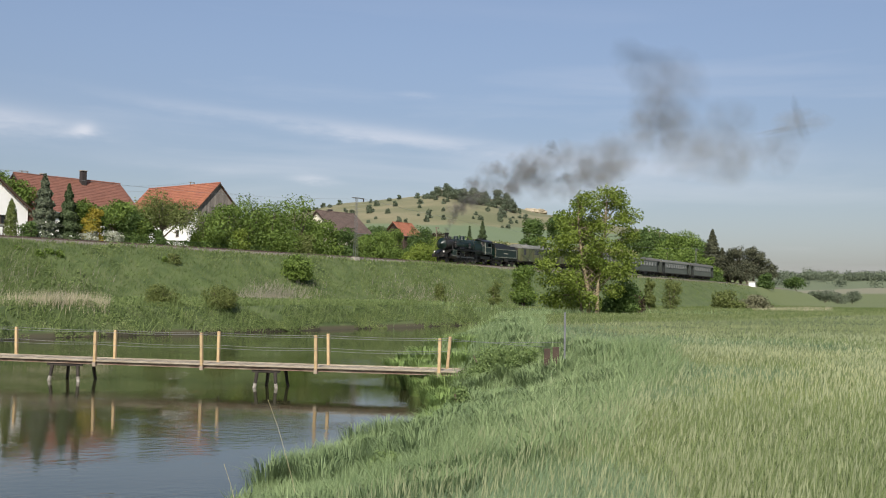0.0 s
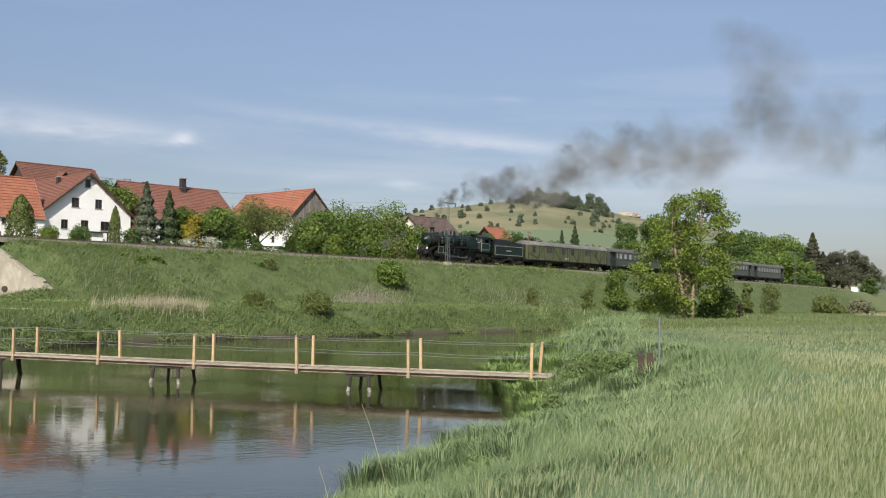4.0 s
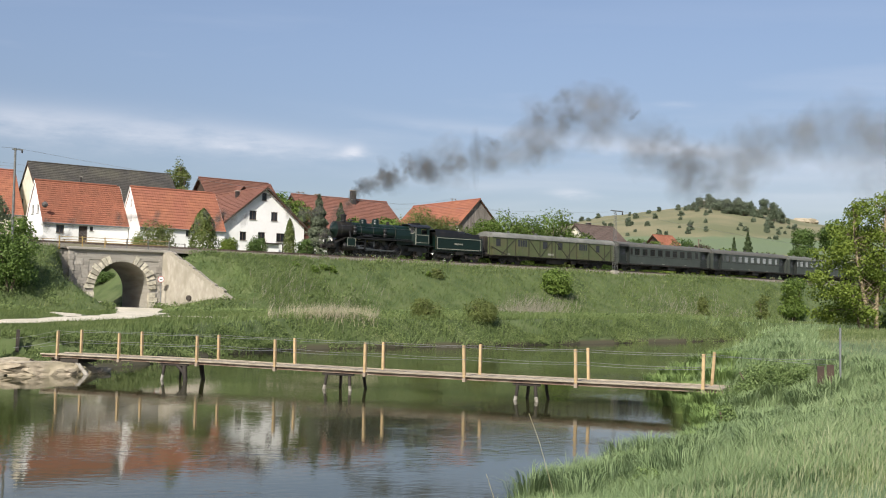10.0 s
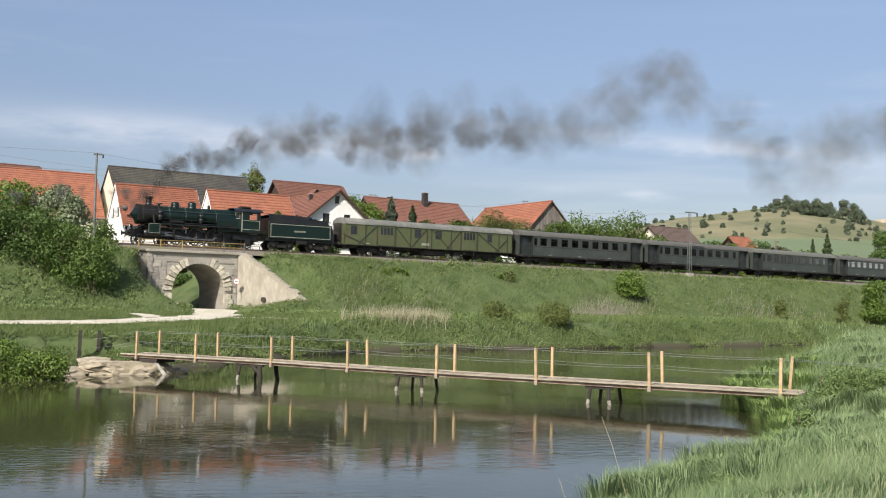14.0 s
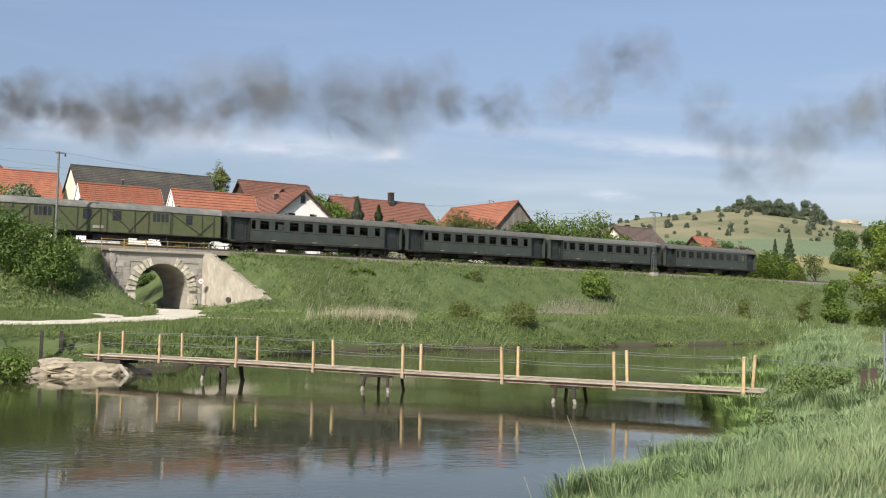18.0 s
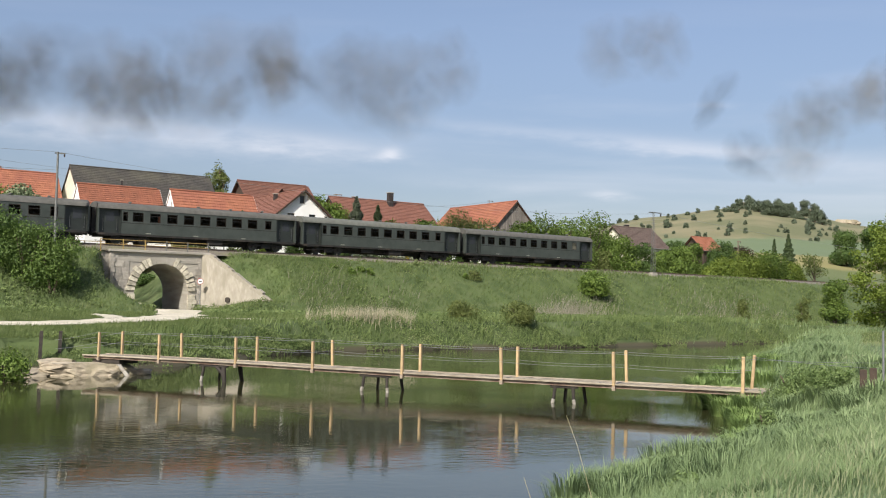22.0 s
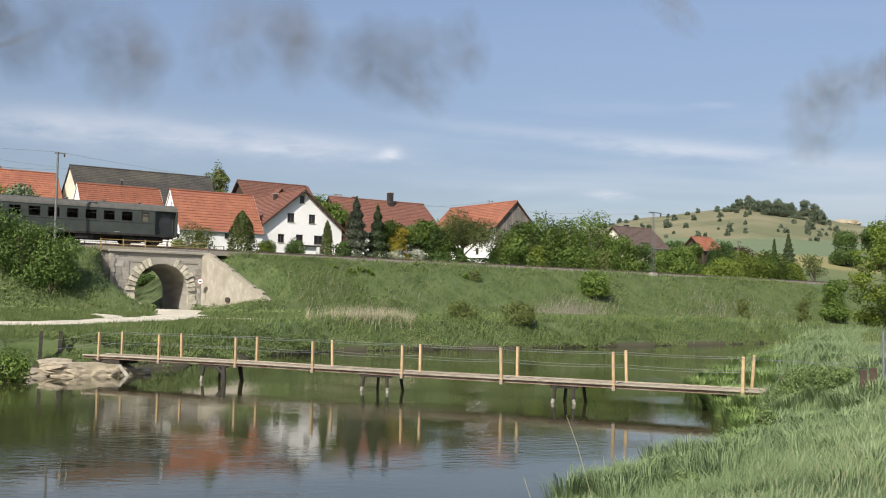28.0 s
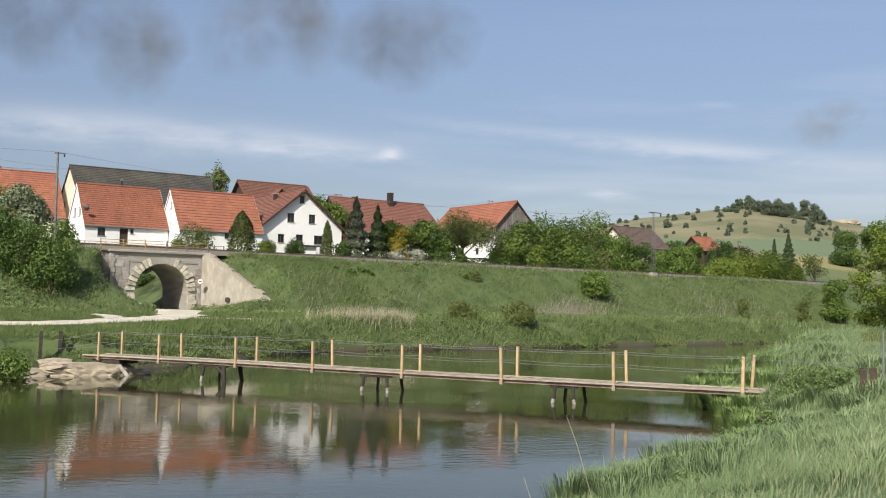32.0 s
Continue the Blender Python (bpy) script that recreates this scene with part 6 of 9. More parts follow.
        part("cab_window", Geo().add([(X(10.72), s * 0.90, 2.95), (X(10.98), s * 1.30, 2.95), (X(10.98), s * 1.30, 3.5), (X(10.72), s * 0.90, 3.5)], [(0, 1, 2, 3)]), M_WINDOW, fr, m=pose(0.02, s * 0.01, 0))
        part("cab_window_frame", Geo().tube((X(10.71), s * 0.88, 2.92), (X(10.71), s * 0.88, 3.53), 0.03, seg=6).tube((X(10.98), s * 1.32, 2.92), (X(10.98), s * 1.32, 3.53), 0.03, seg=6)
             .tube((X(10.71), s * 0.88, 3.53), (X(10.98), s * 1.32, 3.53), 0.03, seg=6).tube((X(10.71), s * 0.88, 2.92), (X(10.98), s * 1.32, 2.92), 0.03, seg=6), M_LINING, fr, m=pose(0.04, s * 0.02, 0))
        part("edge_strip", Geo().box(X(11.16), X(11.08), s * 1.462 - 0.02, s * 1.462 + 0.02, 1.62, 3.6), M_LINING, root)
    rp = [(-1.56, 3.58), (-1.5, 3.66), (-1.0, 3.90), (-0.4, 4.03), (0.4, 4.03), (1.0, 3.90), (1.5, 3.66), (1.56, 3.58), (1.5, 3.58), (0.95, 3.83), (0.4, 3.95), (-0.4, 3.95), (-0.95, 3.83), (-1.5, 3.58)]
    part("cab_roof", Geo().prism(rp, X(13.35), X(10.45)), M_BLACK, root, "black curved cab roof")
    part("roof_vent", Geo().box(X(12.4), X(11.4), -0.5, 0.5, 4.03, 4.20, 0.05), M_BLACK, root)
    part("cab_floor", Geo().box(X(13.3), X(10.75), -1.44, 1.44, 1.55, 1.63), M_BLACK, root)
    part("backhead", Geo().box(X(10.98), X(10.88), -0.9, 0.9, 1.63, 3.5), M_BLACK, root)
    # wheels
    for d in (1.35, 3.55):
        wheelset(root, X(d), BOGIE_R, 10)
    for d in (4.95, 6.82, 8.69):
        wheelset(root, X(d), DRIVER_R, 16, "driving_wheelset")
    wheelset(root, X(11.9), TRAIL_R, 12)
    for s in (-1, 1):
        g = Geo().box(-3.78 / 2 - 0.1, 3.78 / 2 + 0.1, -0.035, 0.035, -0.065, 0.065)
        for k in (-1.87, 0, 1.87):
            g.lathe([(0.0, -0.06), (0.125, -0.06), (0.125, 0.06), (0.0, 0.06)], (k, 0, 0), "y", 14)
        rod = part("coupling_rod", g, M_ROD, root, "bright steel coupling rod", pose(X(6.82) + 0.33, s * 0.93, DRIVER_R))
        RODS.append((rod, (X(6.82), s * 0.93, DRIVER_R), "side"))
        g = Geo().box(0.0, 2.9, -0.03, 0.03, -0.06, 0.06).lathe([(0.0, -0.06), (0.14, -0.06), (0.14, 0.06), (0.0, 0.06)], (0, 0, 0), "y", 14).lathe([(0.0, -0.05), (0.10, -0.05), (0.10, 0.05), (0.0, 0.05)], (2.9, 0, 0), "y", 12)
        rod = part("connecting_rod", g, M_ROD, root, "bright steel connecting rod", pose(X(6.82) + 0.33, s * 1.05, DRIVER_R))
        RODS.append((rod, (X(6.82), s * 1.05, DRIVER_R), "main"))
        rod = part("crosshead", Geo().box(-0.14, 0.14, -0.07, 0.07, -0.17, 0.17).tube((0.1, 0, 0.05), (0.75, 0, 0.05), 0.05, seg=8), M_ROD, root, "", pose(X(3.7), s * 1.05, 1.0))
        RODS.append((rod, (X(6.82), s * 1.05, DRIVER_R), "cross"))
    return root


def build_tender():
    root = thing("tender", pose(0, 0, 0), "green lined tender heaped with black coal", "tender")
    X = lambda d: 17.8 - d
    body = part("tank", Geo().box(X(20.95), X(14.0), -1.46, 1.46, 1.18, 2.76, 0.03), M_GREEN, root, "dark green water tank")
    for s in (-1, 1):
        g = Geo()
        outline(g, X(20.8), X(14.15), 1.33, 2.66, s * 1.466, 0.06)
        part("lining", g, M_LINING, body)
        for k in range(11):
            x = X(16.75) - k * 0.115
            part("letter_bar", Geo().box(x - 0.075, x, s * 1.468 - 0.006, s * 1.468 + 0.006, 1.91, 2.09 if k % 3 else 2.05), M_LINING, body)
    prof = [(-1.40, 2.76), (1.40, 2.76), (1.36, 3.25), (-1.36, 3.25)]
    g = Geo().prism(prof, X(20.6), X(14.0))
    for s in (-1, 1):
        v = [(X(14.0), s * 1.36, 3.25), (X(17.6), s * 1.36, 3.25), (X(17.0), s * 1.28, 3.58), (X(14.0), s * 1.28, 3.62)]
        g.add(v + [(x, y - s * 0.05, z) for x, y, z in v], [(0, 1, 2, 3), (7, 6, 5, 4), (0, 4, 5, 1), (1, 5, 6, 2), (2, 6, 7, 3), (3, 7, 4, 0)])
    part("bunker", g, M_BLACK, root, "black coal bunker")
    # coal heap
    xs, ys = np.linspace(-3.2, 3.6, 46), np.linspace(-1.25, 1.25, 20)
    A, B = np.meshgrid(xs, ys, indexing="ij")
    Z = 3.2 + 0.42 * np.cos(B * 1.1) * smooth01((A + 3.2) / 3.2) + 0.10 * fbm(A, B, 0.55, 9) + 0.05 * RNG.normal(size=A.shape)
    idx = np.arange(A.size).reshape(A.shape)
    q = np.stack([idx[:-1, :-1], idx[1:, :-1], idx[1:, 1:], idx[:-1, 1:]], -1).reshape(-1, 4)
    part("coal", bulk("coal", np.stack([A, B, Z], -1).reshape(-1, 3), q, M_COAL), None, root, "heaped black coal")
    part("frame", Geo().box(X(21.4), X(13.7), -1.2, 1.2, 0.95, 1.18), M_BLACK, root)
    part("rear_wall", Geo().box(X(21.15), X(20.95), -1.35, 1.35, 1.18, 2.5), M_BLACK, root)
    part("ladder", Geo().box(X(21.2), X(21.16), 1.0, 1.05, 0.6, 2.9).box(X(21.2), X(21.16), 1.35, 1.4, 0.6, 2.9), M_ROD, root)
    part("fall_plate", Geo().box(X(14.0), X(13.3), -1.2, 1.2, 1.52, 1.58), M_BLACK, root)
    buffers(root, X(22.0), -1)
    for c in (15.55, 19.65):
        bogie(root, X(c), 1.75, TENDER_R)
    for s in (-1, 1):
        part("tool_box", Geo().box(X(18.2), X(17.0), s * 1.25 - 0.15, s * 1.25 + 0.15, 0.72, 1.1, 0.02), M_BLACK, root)
        part("handrail", Geo().tube((X(13.95), s * 1.48, 1.3), (X(13.95), s * 1.48, 2.9), 0.025, seg=6), M_BRASS, root)
    return root


def roof_shell(g, half, z0, z1, x0, x1):
    n = 14
    for h, zt in ((half, z1), (half - 0.06, z1 - 0.06)):
        k = len(g.v)
        for x in (x0, x1):
            g.v += [(x, h * math.cos(math.pi * i / n), z0 + (zt - z0) * max(0, math.sin(math.pi * i / n)) ** 0.75) for i in range(n + 1)]
        g.f += [(k + i, k + i + 1, k + n + 2 + i, k + n + 1 + i) for i in range(n)]
    for x in (x0, x1):
        k = len(g.v)
        g.v += [(x, half * math.cos(math.pi * i / n), z0 + (z1 - z0) * max(0, math.sin(math.pi * i / n)) ** 0.75) for i in range(n + 1)]
        g.f.append(tuple(range(k, k + n + 1)))


def pane(root, s, x0, x1, z0, z1, y=1.43, frame=None, glass=None, name="window"):
    g = Geo()
    w = 0.05
    for a, b, c, d in ((x0, x1, z0, z0 + w), (x0, x1, z1 - w, z1), (x0, x0 + w, z0 + w, z1 - w), (x1 - w, x1, z0 + w, z1 - w), (x0 + w, x1 - w, z1 - 0.30, z1 - 0.27)):
        g.box(a, b, s * y - 0.025, s * y + 0.025, c, d)
    win = part(name, g, frame or M_UNDER, root)
    gl = part("pane", Geo().add([(x0 + w, s * y, z0 + w), (x1 - w, s * y, z0 + w), (x1 - w, s * y, z1 - w), (x0 + w, s * y, z1 - w)], [(0, 1, 2, 3)]), glass or M_GLASS, win)
    gl.visible_shadow = False
    return win


def build_van():
    root = thing("luggage_van", pose(0, 0, 0), "olive green luggage van with grey roof and diagonal bracing", "railway van")
    H = 10.85          # half the body
    X = lambda d: 11.44 - (d - 22.0)
    holes = [(23.1, 23.9, 2.1, 3.05), (31.0, 31.85, 2.1, 3.05), (33.7, 34.55, 2.1, 3.05), (40.75, 41.45, 2.1, 3.05)]
    doors = [(26.5, 28.4), (37.3, 39.2)]
    for s in (-1, 1):
        g = Geo()
        wall_face(g, lambda u, z, d, s=s: (u, s * (1.45 - d), z), -H, H, 1.05, lambda u: 3.22, [(X(b), X(a), c, e) for a, b, c, e in holes], 0.06)
        side = part("side_wall", g, M_VAN, root, "olive green boarded side")
        for a, b, c, e in holes:
            pane(root, s, X(b), X(a), c, e, 1.43, M_VANT, M_WINDOW)
        g = Geo()
        for d in (22.05, 24.9, 26.3, 28.6, 30.5, 32.6, 33.2, 35.8, 37.1, 39.4, 42.4, 43.6):
            part("stanchion", Geo().box(X(d) - 0.045, X(d) + 0.045, s * 1.47 - 0.03, s * 1.47 + 0.03, 1.06, 3.2), M_VANT, root)
        for (a, za), (b, zb) in (((22.2, 2.1), (24.8, 1.15)), ((24.0, 1.15), (26.2, 3.1)), ((28.7, 3.1), (30.4, 1.3)), ((30.6, 1.1), (32.5, 3.1)), ((33.3, 3.1), (35.6, 1.1)), ((35.2, 1.1), (37.0, 3.1)), ((39.5, 3.0), (42.3, 1.2)), ((42.0, 1.1), (43.5, 2.5))):
            a, b = Vector((X(a), s * 1.475, za)), Vector((X(b), s * 1.475, zb))
            n = (b - a).cross(Vector((0, s, 0))).normalized() * 0.05
            v = [p + o + Vector((0, dy, 0)) for dy in (-0.02, 0.025) for p, o in ((a, n), (b, n), (b, -n), (a, -n))]
            part("diagonal_brace", Geo().add(v, [(0, 1, 2, 3), (7, 6, 5, 4), (0, 4, 5, 1), (1, 5, 6, 2), (2, 6, 7, 3), (3, 7, 4, 0)]), M_VANT, root)
        for a, b in doors:
            dr = part("sliding_door", Geo().box(X(b), X(a), s * 1.50 - 0.025, s * 1.50 + 0.025, 1.1, 3.16), M_VAN, root, "olive green sliding door")
            for k in range(4):
                w = (b - a - 0.3) / 4
                x = X(b) + 0.15 + k * w
                part("door_window", Geo().box(x + 0.05, x + w - 0.05, s * 1.53 - 0.012, s * 1.53 + 0.012, 2.25, 3.05), M_WINDOW, dr)
            part("door_rail", Geo().box(X(b) - 0.1, X(a) + 0.1, s * 1.53 - 0.03, s * 1.53 + 0.03, 3.16, 3.24), M_VANT, dr)
            part("handle", Geo().tube((X((a + b) / 2), s * 1.55, 1.6), (X((a + b) / 2), s * 1.55, 2.0), 0.025, seg=6), M_ROD, dr)
            part("step", Geo().box(X(b) + 0.2, X(a) - 0.2, s * 1.45 - 0.12, s * 1.45 + 0.12, 0.55, 0.6), M_UNDER, root)
            for u in (X(b) + 0.3, X(a) - 0.3):
                part("step_bracket", Geo().box(u - 0.03, u + 0.03, s * 1.45 - 0.03, s * 1.45 + 0.03, 0.6, 1.05), M_UNDER, root)
        part("label_plate", Geo().box(X(32.9), X(31.9), s * 1.476 - 0.01, s * 1.476 + 0.01, 1.35, 1.6), M_LINING, root)
        part("label_plate", Geo().box(X(25.4), X(24.9), s * 1.456 - 0.01, s * 1.456 + 0.01, 1.18, 1.28), M_LINING, root)
        part("footboard", Geo().box(-H, H, s * 1.48 - 0.05, s * 1.48 + 0.05, 0.98, 1.05), M_UNDER, root)
    for s in (-1, 1):
        part("end_wall", Geo().box(s * H - 0.03, s * H + 0.03, -1.45, 1.45, 1.05, 3.22), M_VAN, root)
        part("gangway", Geo().box(min(s * H, s * (H + 0.45)), max(s * H, s * (H + 0.45)), -0.55, 0.55, 1.15, 3.3, 0.08), M_UNDER, root)
        buffers(root, s * 11.44, s)
        bogie(root, s * 7.4, 2.5, COACH_R)
    g = Geo()
    roof_shell(g, 1.52, 3.2, 3.92, -H - 0.08, H + 0.08)
    part("roof", g, M_VROOF, root, "pale grey canvas roof", smooth=True)
    for x in (-7, -2.3, 2.3, 7):
        part("roof_vent", Geo().lathe([(0.16, 0), (0.16, 0.1), (0.24, 0.12), (0.2, 0.2), (0, 0.24)], (x, 0, 3.9), "z", 10), M_VROOF, root)
    part("floor", Geo().box(-H, H, -1.4, 1.4, 0.95, 1.08), M_UNDER, root)
    part("underframe", Geo().box(-H, H, -0.9, -0.8, 0.7, 0.98).box(-H, H, 0.8, 0.9, 0.7, 0.98).box(-1.8, 1.4, -1.1, 1.1, 0.35, 0.8).box(-3.8, -2.9, 0.5, 1.2, 0.4, 0.8), M_UNDER, root)
    return root


def build_coach():
    root = thing("passenger_coach", pose(0, 0, 0), "dark bottle-green railway coach with grey roof and recessed end doors", "railway coach", "coaches of the train")
    H = 10.05
    rec = 2.1                 # recessed doorway at both ends
    starts = [-H + 2.7] + [-H + 4.25 + 1.66 * k for k in range(8)]
    wins = [(a, a + (0.72 if i == 0 else 1.05), 2.18, 3.08) for i, a in enumerate(starts)]
    wins.append((H - 2.75, H - 2.25, 2.18, 3.08)) if wins[-1][1] < H - 2.9 else None
    for s in (-1, 1):
        g = Geo()
        wall_face(g, lambda u, z, d, s=s: (u, s * (1.43 - d), z), -H + rec, H - rec, 1.02, lambda u: 3.30, wins, 0.06)
        part("side_wall", g, M_COACH, root, "glossy dark green side panel")
        for a, b, c, e in wins:
            pane(root, s, a, b, c, e, 1.40)
        part("waist_rail", Geo().box(-H + rec, H - rec, s * 1.435 - 0.012, s * 1.435 + 0.014, 2.02, 2.07), M_UNDER, root)
        for e in (-1, 1):
            x0, x1 = sorted((e * (H - rec), e * H))
            dr = part("end_door", Geo().box(x0 + 0.35, x1 - 0.6, s * 1.02 - 0.03, s * 1.02 + 0.03, 1.0, 3.12), M_COACH_SHADE, root, "recessed green end door")
            part("door_window", Geo().box(x0 + 0.55, x1 - 0.8, s * 1.05 - 0.012, s * 1.05 + 0.012, 2.15, 2.95), M_WINDOW, dr)
            part("handrail", Geo().tube((x0 + 0.30, s * 1.12, 1.3), (x0 + 0.30, s * 1.12, 2.4), 0.022, seg=6).tube((x1 - 0.5, s * 1.12, 1.3), (x1 - 0.5, s * 1.12, 2.4), 0.022, seg=6), M_ROD, dr)
            part("recess_wall", Geo().box(x0, x0 + 0.36, s * 1.0 - 0.04, s * 1.0 + 0.04, 1.0, 3.3).box(x1 - 0.62, x1, s * 1.0 - 0.04, s * 1.0 + 0.04, 1.0, 3.3).box(x0 + 0.36, x1 - 0.62, s * 1.0 - 0.04, s * 1.0 + 0.04, 3.12, 3.3), M_COACH_SHADE, root)
            part("recess_side", Geo().box(x0 - 0.05, x0 + 0.03, min(s * 1.0, s * 1.43), max(s * 1.0, s * 1.43), 1.02, 3.3) if e > 0 else Geo().box(x1 - 0.03, x1 + 0.05, min(s * 1.0, s * 1.43), max(s * 1.0, s * 1.43), 1.02, 3.3), M_COACH_SHADE, root)
            part("corner_post", Geo().box(e * H - 0.07, e * H + 0.07, s * 1.36 - 0.07, s * 1.36 + 0.07, 1.0, 3.3), M_COACH, root)
            part("steps", Geo().box(x0 + 0.4, x1 - 0.5, s * 1.32 - 0.14, s * 1.32 + 0.14, 0.42, 0.46).box(x0 + 0.4, x1 - 0.5, s * 1.28 - 0.14, s * 1.28 + 0.14, 0.76, 0.80), M_UNDER, root)
        part("sole_bar", Geo().box(-H, H, s * 1.38 - 0.05, s * 1.38 + 0.05, 0.84, 1.02), M_UNDER, root)
        for u in (-4.6, 0.4, 5.1):
            part("label_plate", Geo().box(u, u + 0.5, s * 1.435 - 0.008, s * 1.435 + 0.008, 1.10, 1.16), M_LINING, root)
    for e in (-1, 1):
        part("end_wall", Geo().box(e * H - 0.04, e * H + 0.04, -1.36, -0.45, 1.0, 3.5).box(e * H - 0.04, e * H + 0.04, 0.45, 1.36, 1.0, 3.5).box(e * H - 0.04, e * H + 0.04, -0.45, 0.45, 3.1, 3.6), M_COACH, root)
        part("gangway", Geo().box(min(e * H, e * (H + 0.40)), max(e * H, e * (H + 0.40)), -0.62, -0.45, 1.1, 3.2).box(min(e * H, e * (H + 0.40)), max(e * H, e * (H + 0.40)), 0.45, 0.62, 1.1, 3.2).box(min(e * H, e * (H + 0.40)), max(e * H, e * (H + 0.40)), -0.62, 0.62, 3.2, 3.4), M_UNDER, root)
        buffers(root, e * 10.48, e)
        bogie(root, e * 6.9, 2.6, COACH_R)
    g = Geo()
    roof_shell(g, 1.48, 3.28, 3.98, -H - 0.06, H + 0.06)
    part("roof", g, M_CROOF, root, "dark grey curved roof", smooth=True)
    for x in (-6.8, -3.4, 0, 3.4, 6.8):
        part("roof_vent", Geo().lathe([(0.10, 0), (0.10, 0.08), (0.2, 0.1), (0.16, 0.18), (0, 0.2)], (x, 0.25, 3.95), "z", 10), M_CROOF, root)
    part("floor", Geo().box(-H, H, -1.36, 1.36, 0.92, 1.04), M_UNDER, root)
    g = Geo()
    for k in range(9):
        x = -H + 3.9 + 1.66 * k
        for y in (-1, 1):
            g.box(x - 0.06, x + 0.06, min(y * 0.35, y * 1.25), max(y * 0.35, y * 1.25), 1.04, 2.22)
            g.box(x - 0.42, x + 0.42, min(y * 0.35, y * 1.25), max(y * 0.35, y * 1.25), 1.35, 1.5)
    part("seats", g, M_SEAT, root, "brown wooden bench seats")
    # added screen blocks the view through, so most windows look dark
    part("partition", Geo().box(-H + 2.2, 2.9, 0.02, 0.06, 1.04, 3.25).box(4.7, H - 2.2, 0.02, 0.06, 1.04, 3.25), M_SEAT, root, "added brown screen that darkens the windows")
    part("underframe", Geo().box(-H, H, -0.6, -0.5, 0.7, 0.94).box(-H, H, 0.5, 0.6, 0.7, 0.94).box(-2.2, -0.6, 0.3, 1.25, 0.38, 0.84).box(0.8, 2.6, -1.25, -0.2, 0.38, 0.84).box(1.4, 2.9, 0.5, 1.2, 0.45, 0.84).box(-9.2, 9.2, -0.06, 0.06, 0.32, 0.92), M_UNDER, root)
    part("truss_rod", Geo().tube((-4.6, 1.1, 0.85), (-1.5, 1.1, 0.45), 0.03, seg=6).tube((-1.5, 1.1, 0.45), (1.5, 1.1, 0.45), 0.03, seg=6).tube((1.5, 1.1, 0.45), (4.6, 1.1, 0.85), 0.03, seg=6), M_UNDER, root)
    return root


ENGINE, TENDER, VAN = build_engine(), build_tender(), build_van()
COACH = build_coach()
COACHES = [COACH] + [copy_thing(COACH, pose(0, 0, 0)) for _ in range(3)]
WHEELS += [(w, tuple(w.matrix_basis.translation), COACH_R) for c in COACHES[1:] for w in c.children if w.name.startswith("wheelset")]
M_CROOF2 = mat("worn_grey_green_coach_roof", (0.15, 0.155, 0.135), (0.11, 0.115, 0.10), 2.0, 0.7, 0.1, 10)
for c in (COACHES[2],):
    for r in c.children:
        if r.name.startswith("roof") and "vent" not in r.name:
            r.data = r.data.copy()
            r.data.materials[0] = M_CROOF2
tagged(COACHES[2], "dark bottle-green railway coach with paler worn grey roof")
tagged(COACHES[3], "last dark green coach with one cream window blind")
part("blind", Geo().box(-10.05 + 2.72, -10.05 + 3.38, 1.36, 1.375, 2.2, 3.06), M_BLIND, COACHES[3], "cream window blind")
part("tail_lamp", Geo().box(-10.22, -10.10, 1.15, 1.32, 1.55, 1.85), M_LINING, COACHES[3], "pale tail board")


# ---------------------------------------------------------------- plants
def leaves(name, centre, out, size, material, rng, flat=0.55, aspect=0.62):
    """Single leaves or sprays as bent four-cornered blades; out is the way each faces."""
    n = len(centre)
    nrm = out + rng.normal(size=(n, 3)) * flat
    nrm /= np.linalg.norm(nrm, axis=1)[:, None] + 1e-9
    t = np.cross(nrm, rng.normal(size=(n, 3)))
    t /= np.linalg.norm(t, axis=1)[:, None] + 1e-9
    b = np.cross(nrm, t)
    s = (size * rng.uniform(0.6, 1.35, n))[:, None]
    droop = nrm * s * 0.18
    v = np.stack([centre - t * s * 0.5 - droop, centre + b * s * 0.5 * aspect, centre + t * s * 0.5 - droop, centre - b * s * 0.5 * aspect], 1).reshape(-1, 3)
    return bulk(name, v, np.arange(4 * n).reshape(-1, 4), material)


def lump_points(lumps, n, rng, hollow=0.45):
    """Points near the skins of ellipsoids, thinning inwards, with their outward ways."""
    L = np.asarray(lumps, float)
    w = (L[:, 3] * L[:, 4] + L[:, 4] * L[:, 5] + L[:, 3] * L[:, 5])
    pick = rng.choice(len(L), n, p=w / w.sum())
    d = rng.normal(size=(n, 3))
    d /= np.linalg.norm(d, axis=1)[:, None]
    r = 1 - hollow * rng.random(n) ** 1.6 + 0.055 * rng.normal(size=n)
    c = L[pick, :3] + d * L[pick, 3:] * r[:, None]
    return c, d


def crown_lumps(w, h, z0, rng, count=9, spread=0.55):
    out = []
    for k in range(count):
        a, rr = rng.uniform(0, 2 * np.pi), np.sqrt(rng.random()) * spread * w / 2 * 1.15
        zc = z0 + h * rng.uniform(0.22, 0.80)
        shrink = 1 - 0.45 * abs((zc - z0) / h - 0.45)
        r = w * rng.uniform(0.17, 0.29) * shrink
        out.append((np.cos(a) * rr * shrink, np.sin(a) * rr * shrink, zc, r * 1.1, r * 1.1, min(r * 0.9, h * 0.36)))
    out.append((0, 0, z0 + h * 0.5, w * 0.30, w * 0.30, h * 0.42))
    return out


SEEDS = [0]


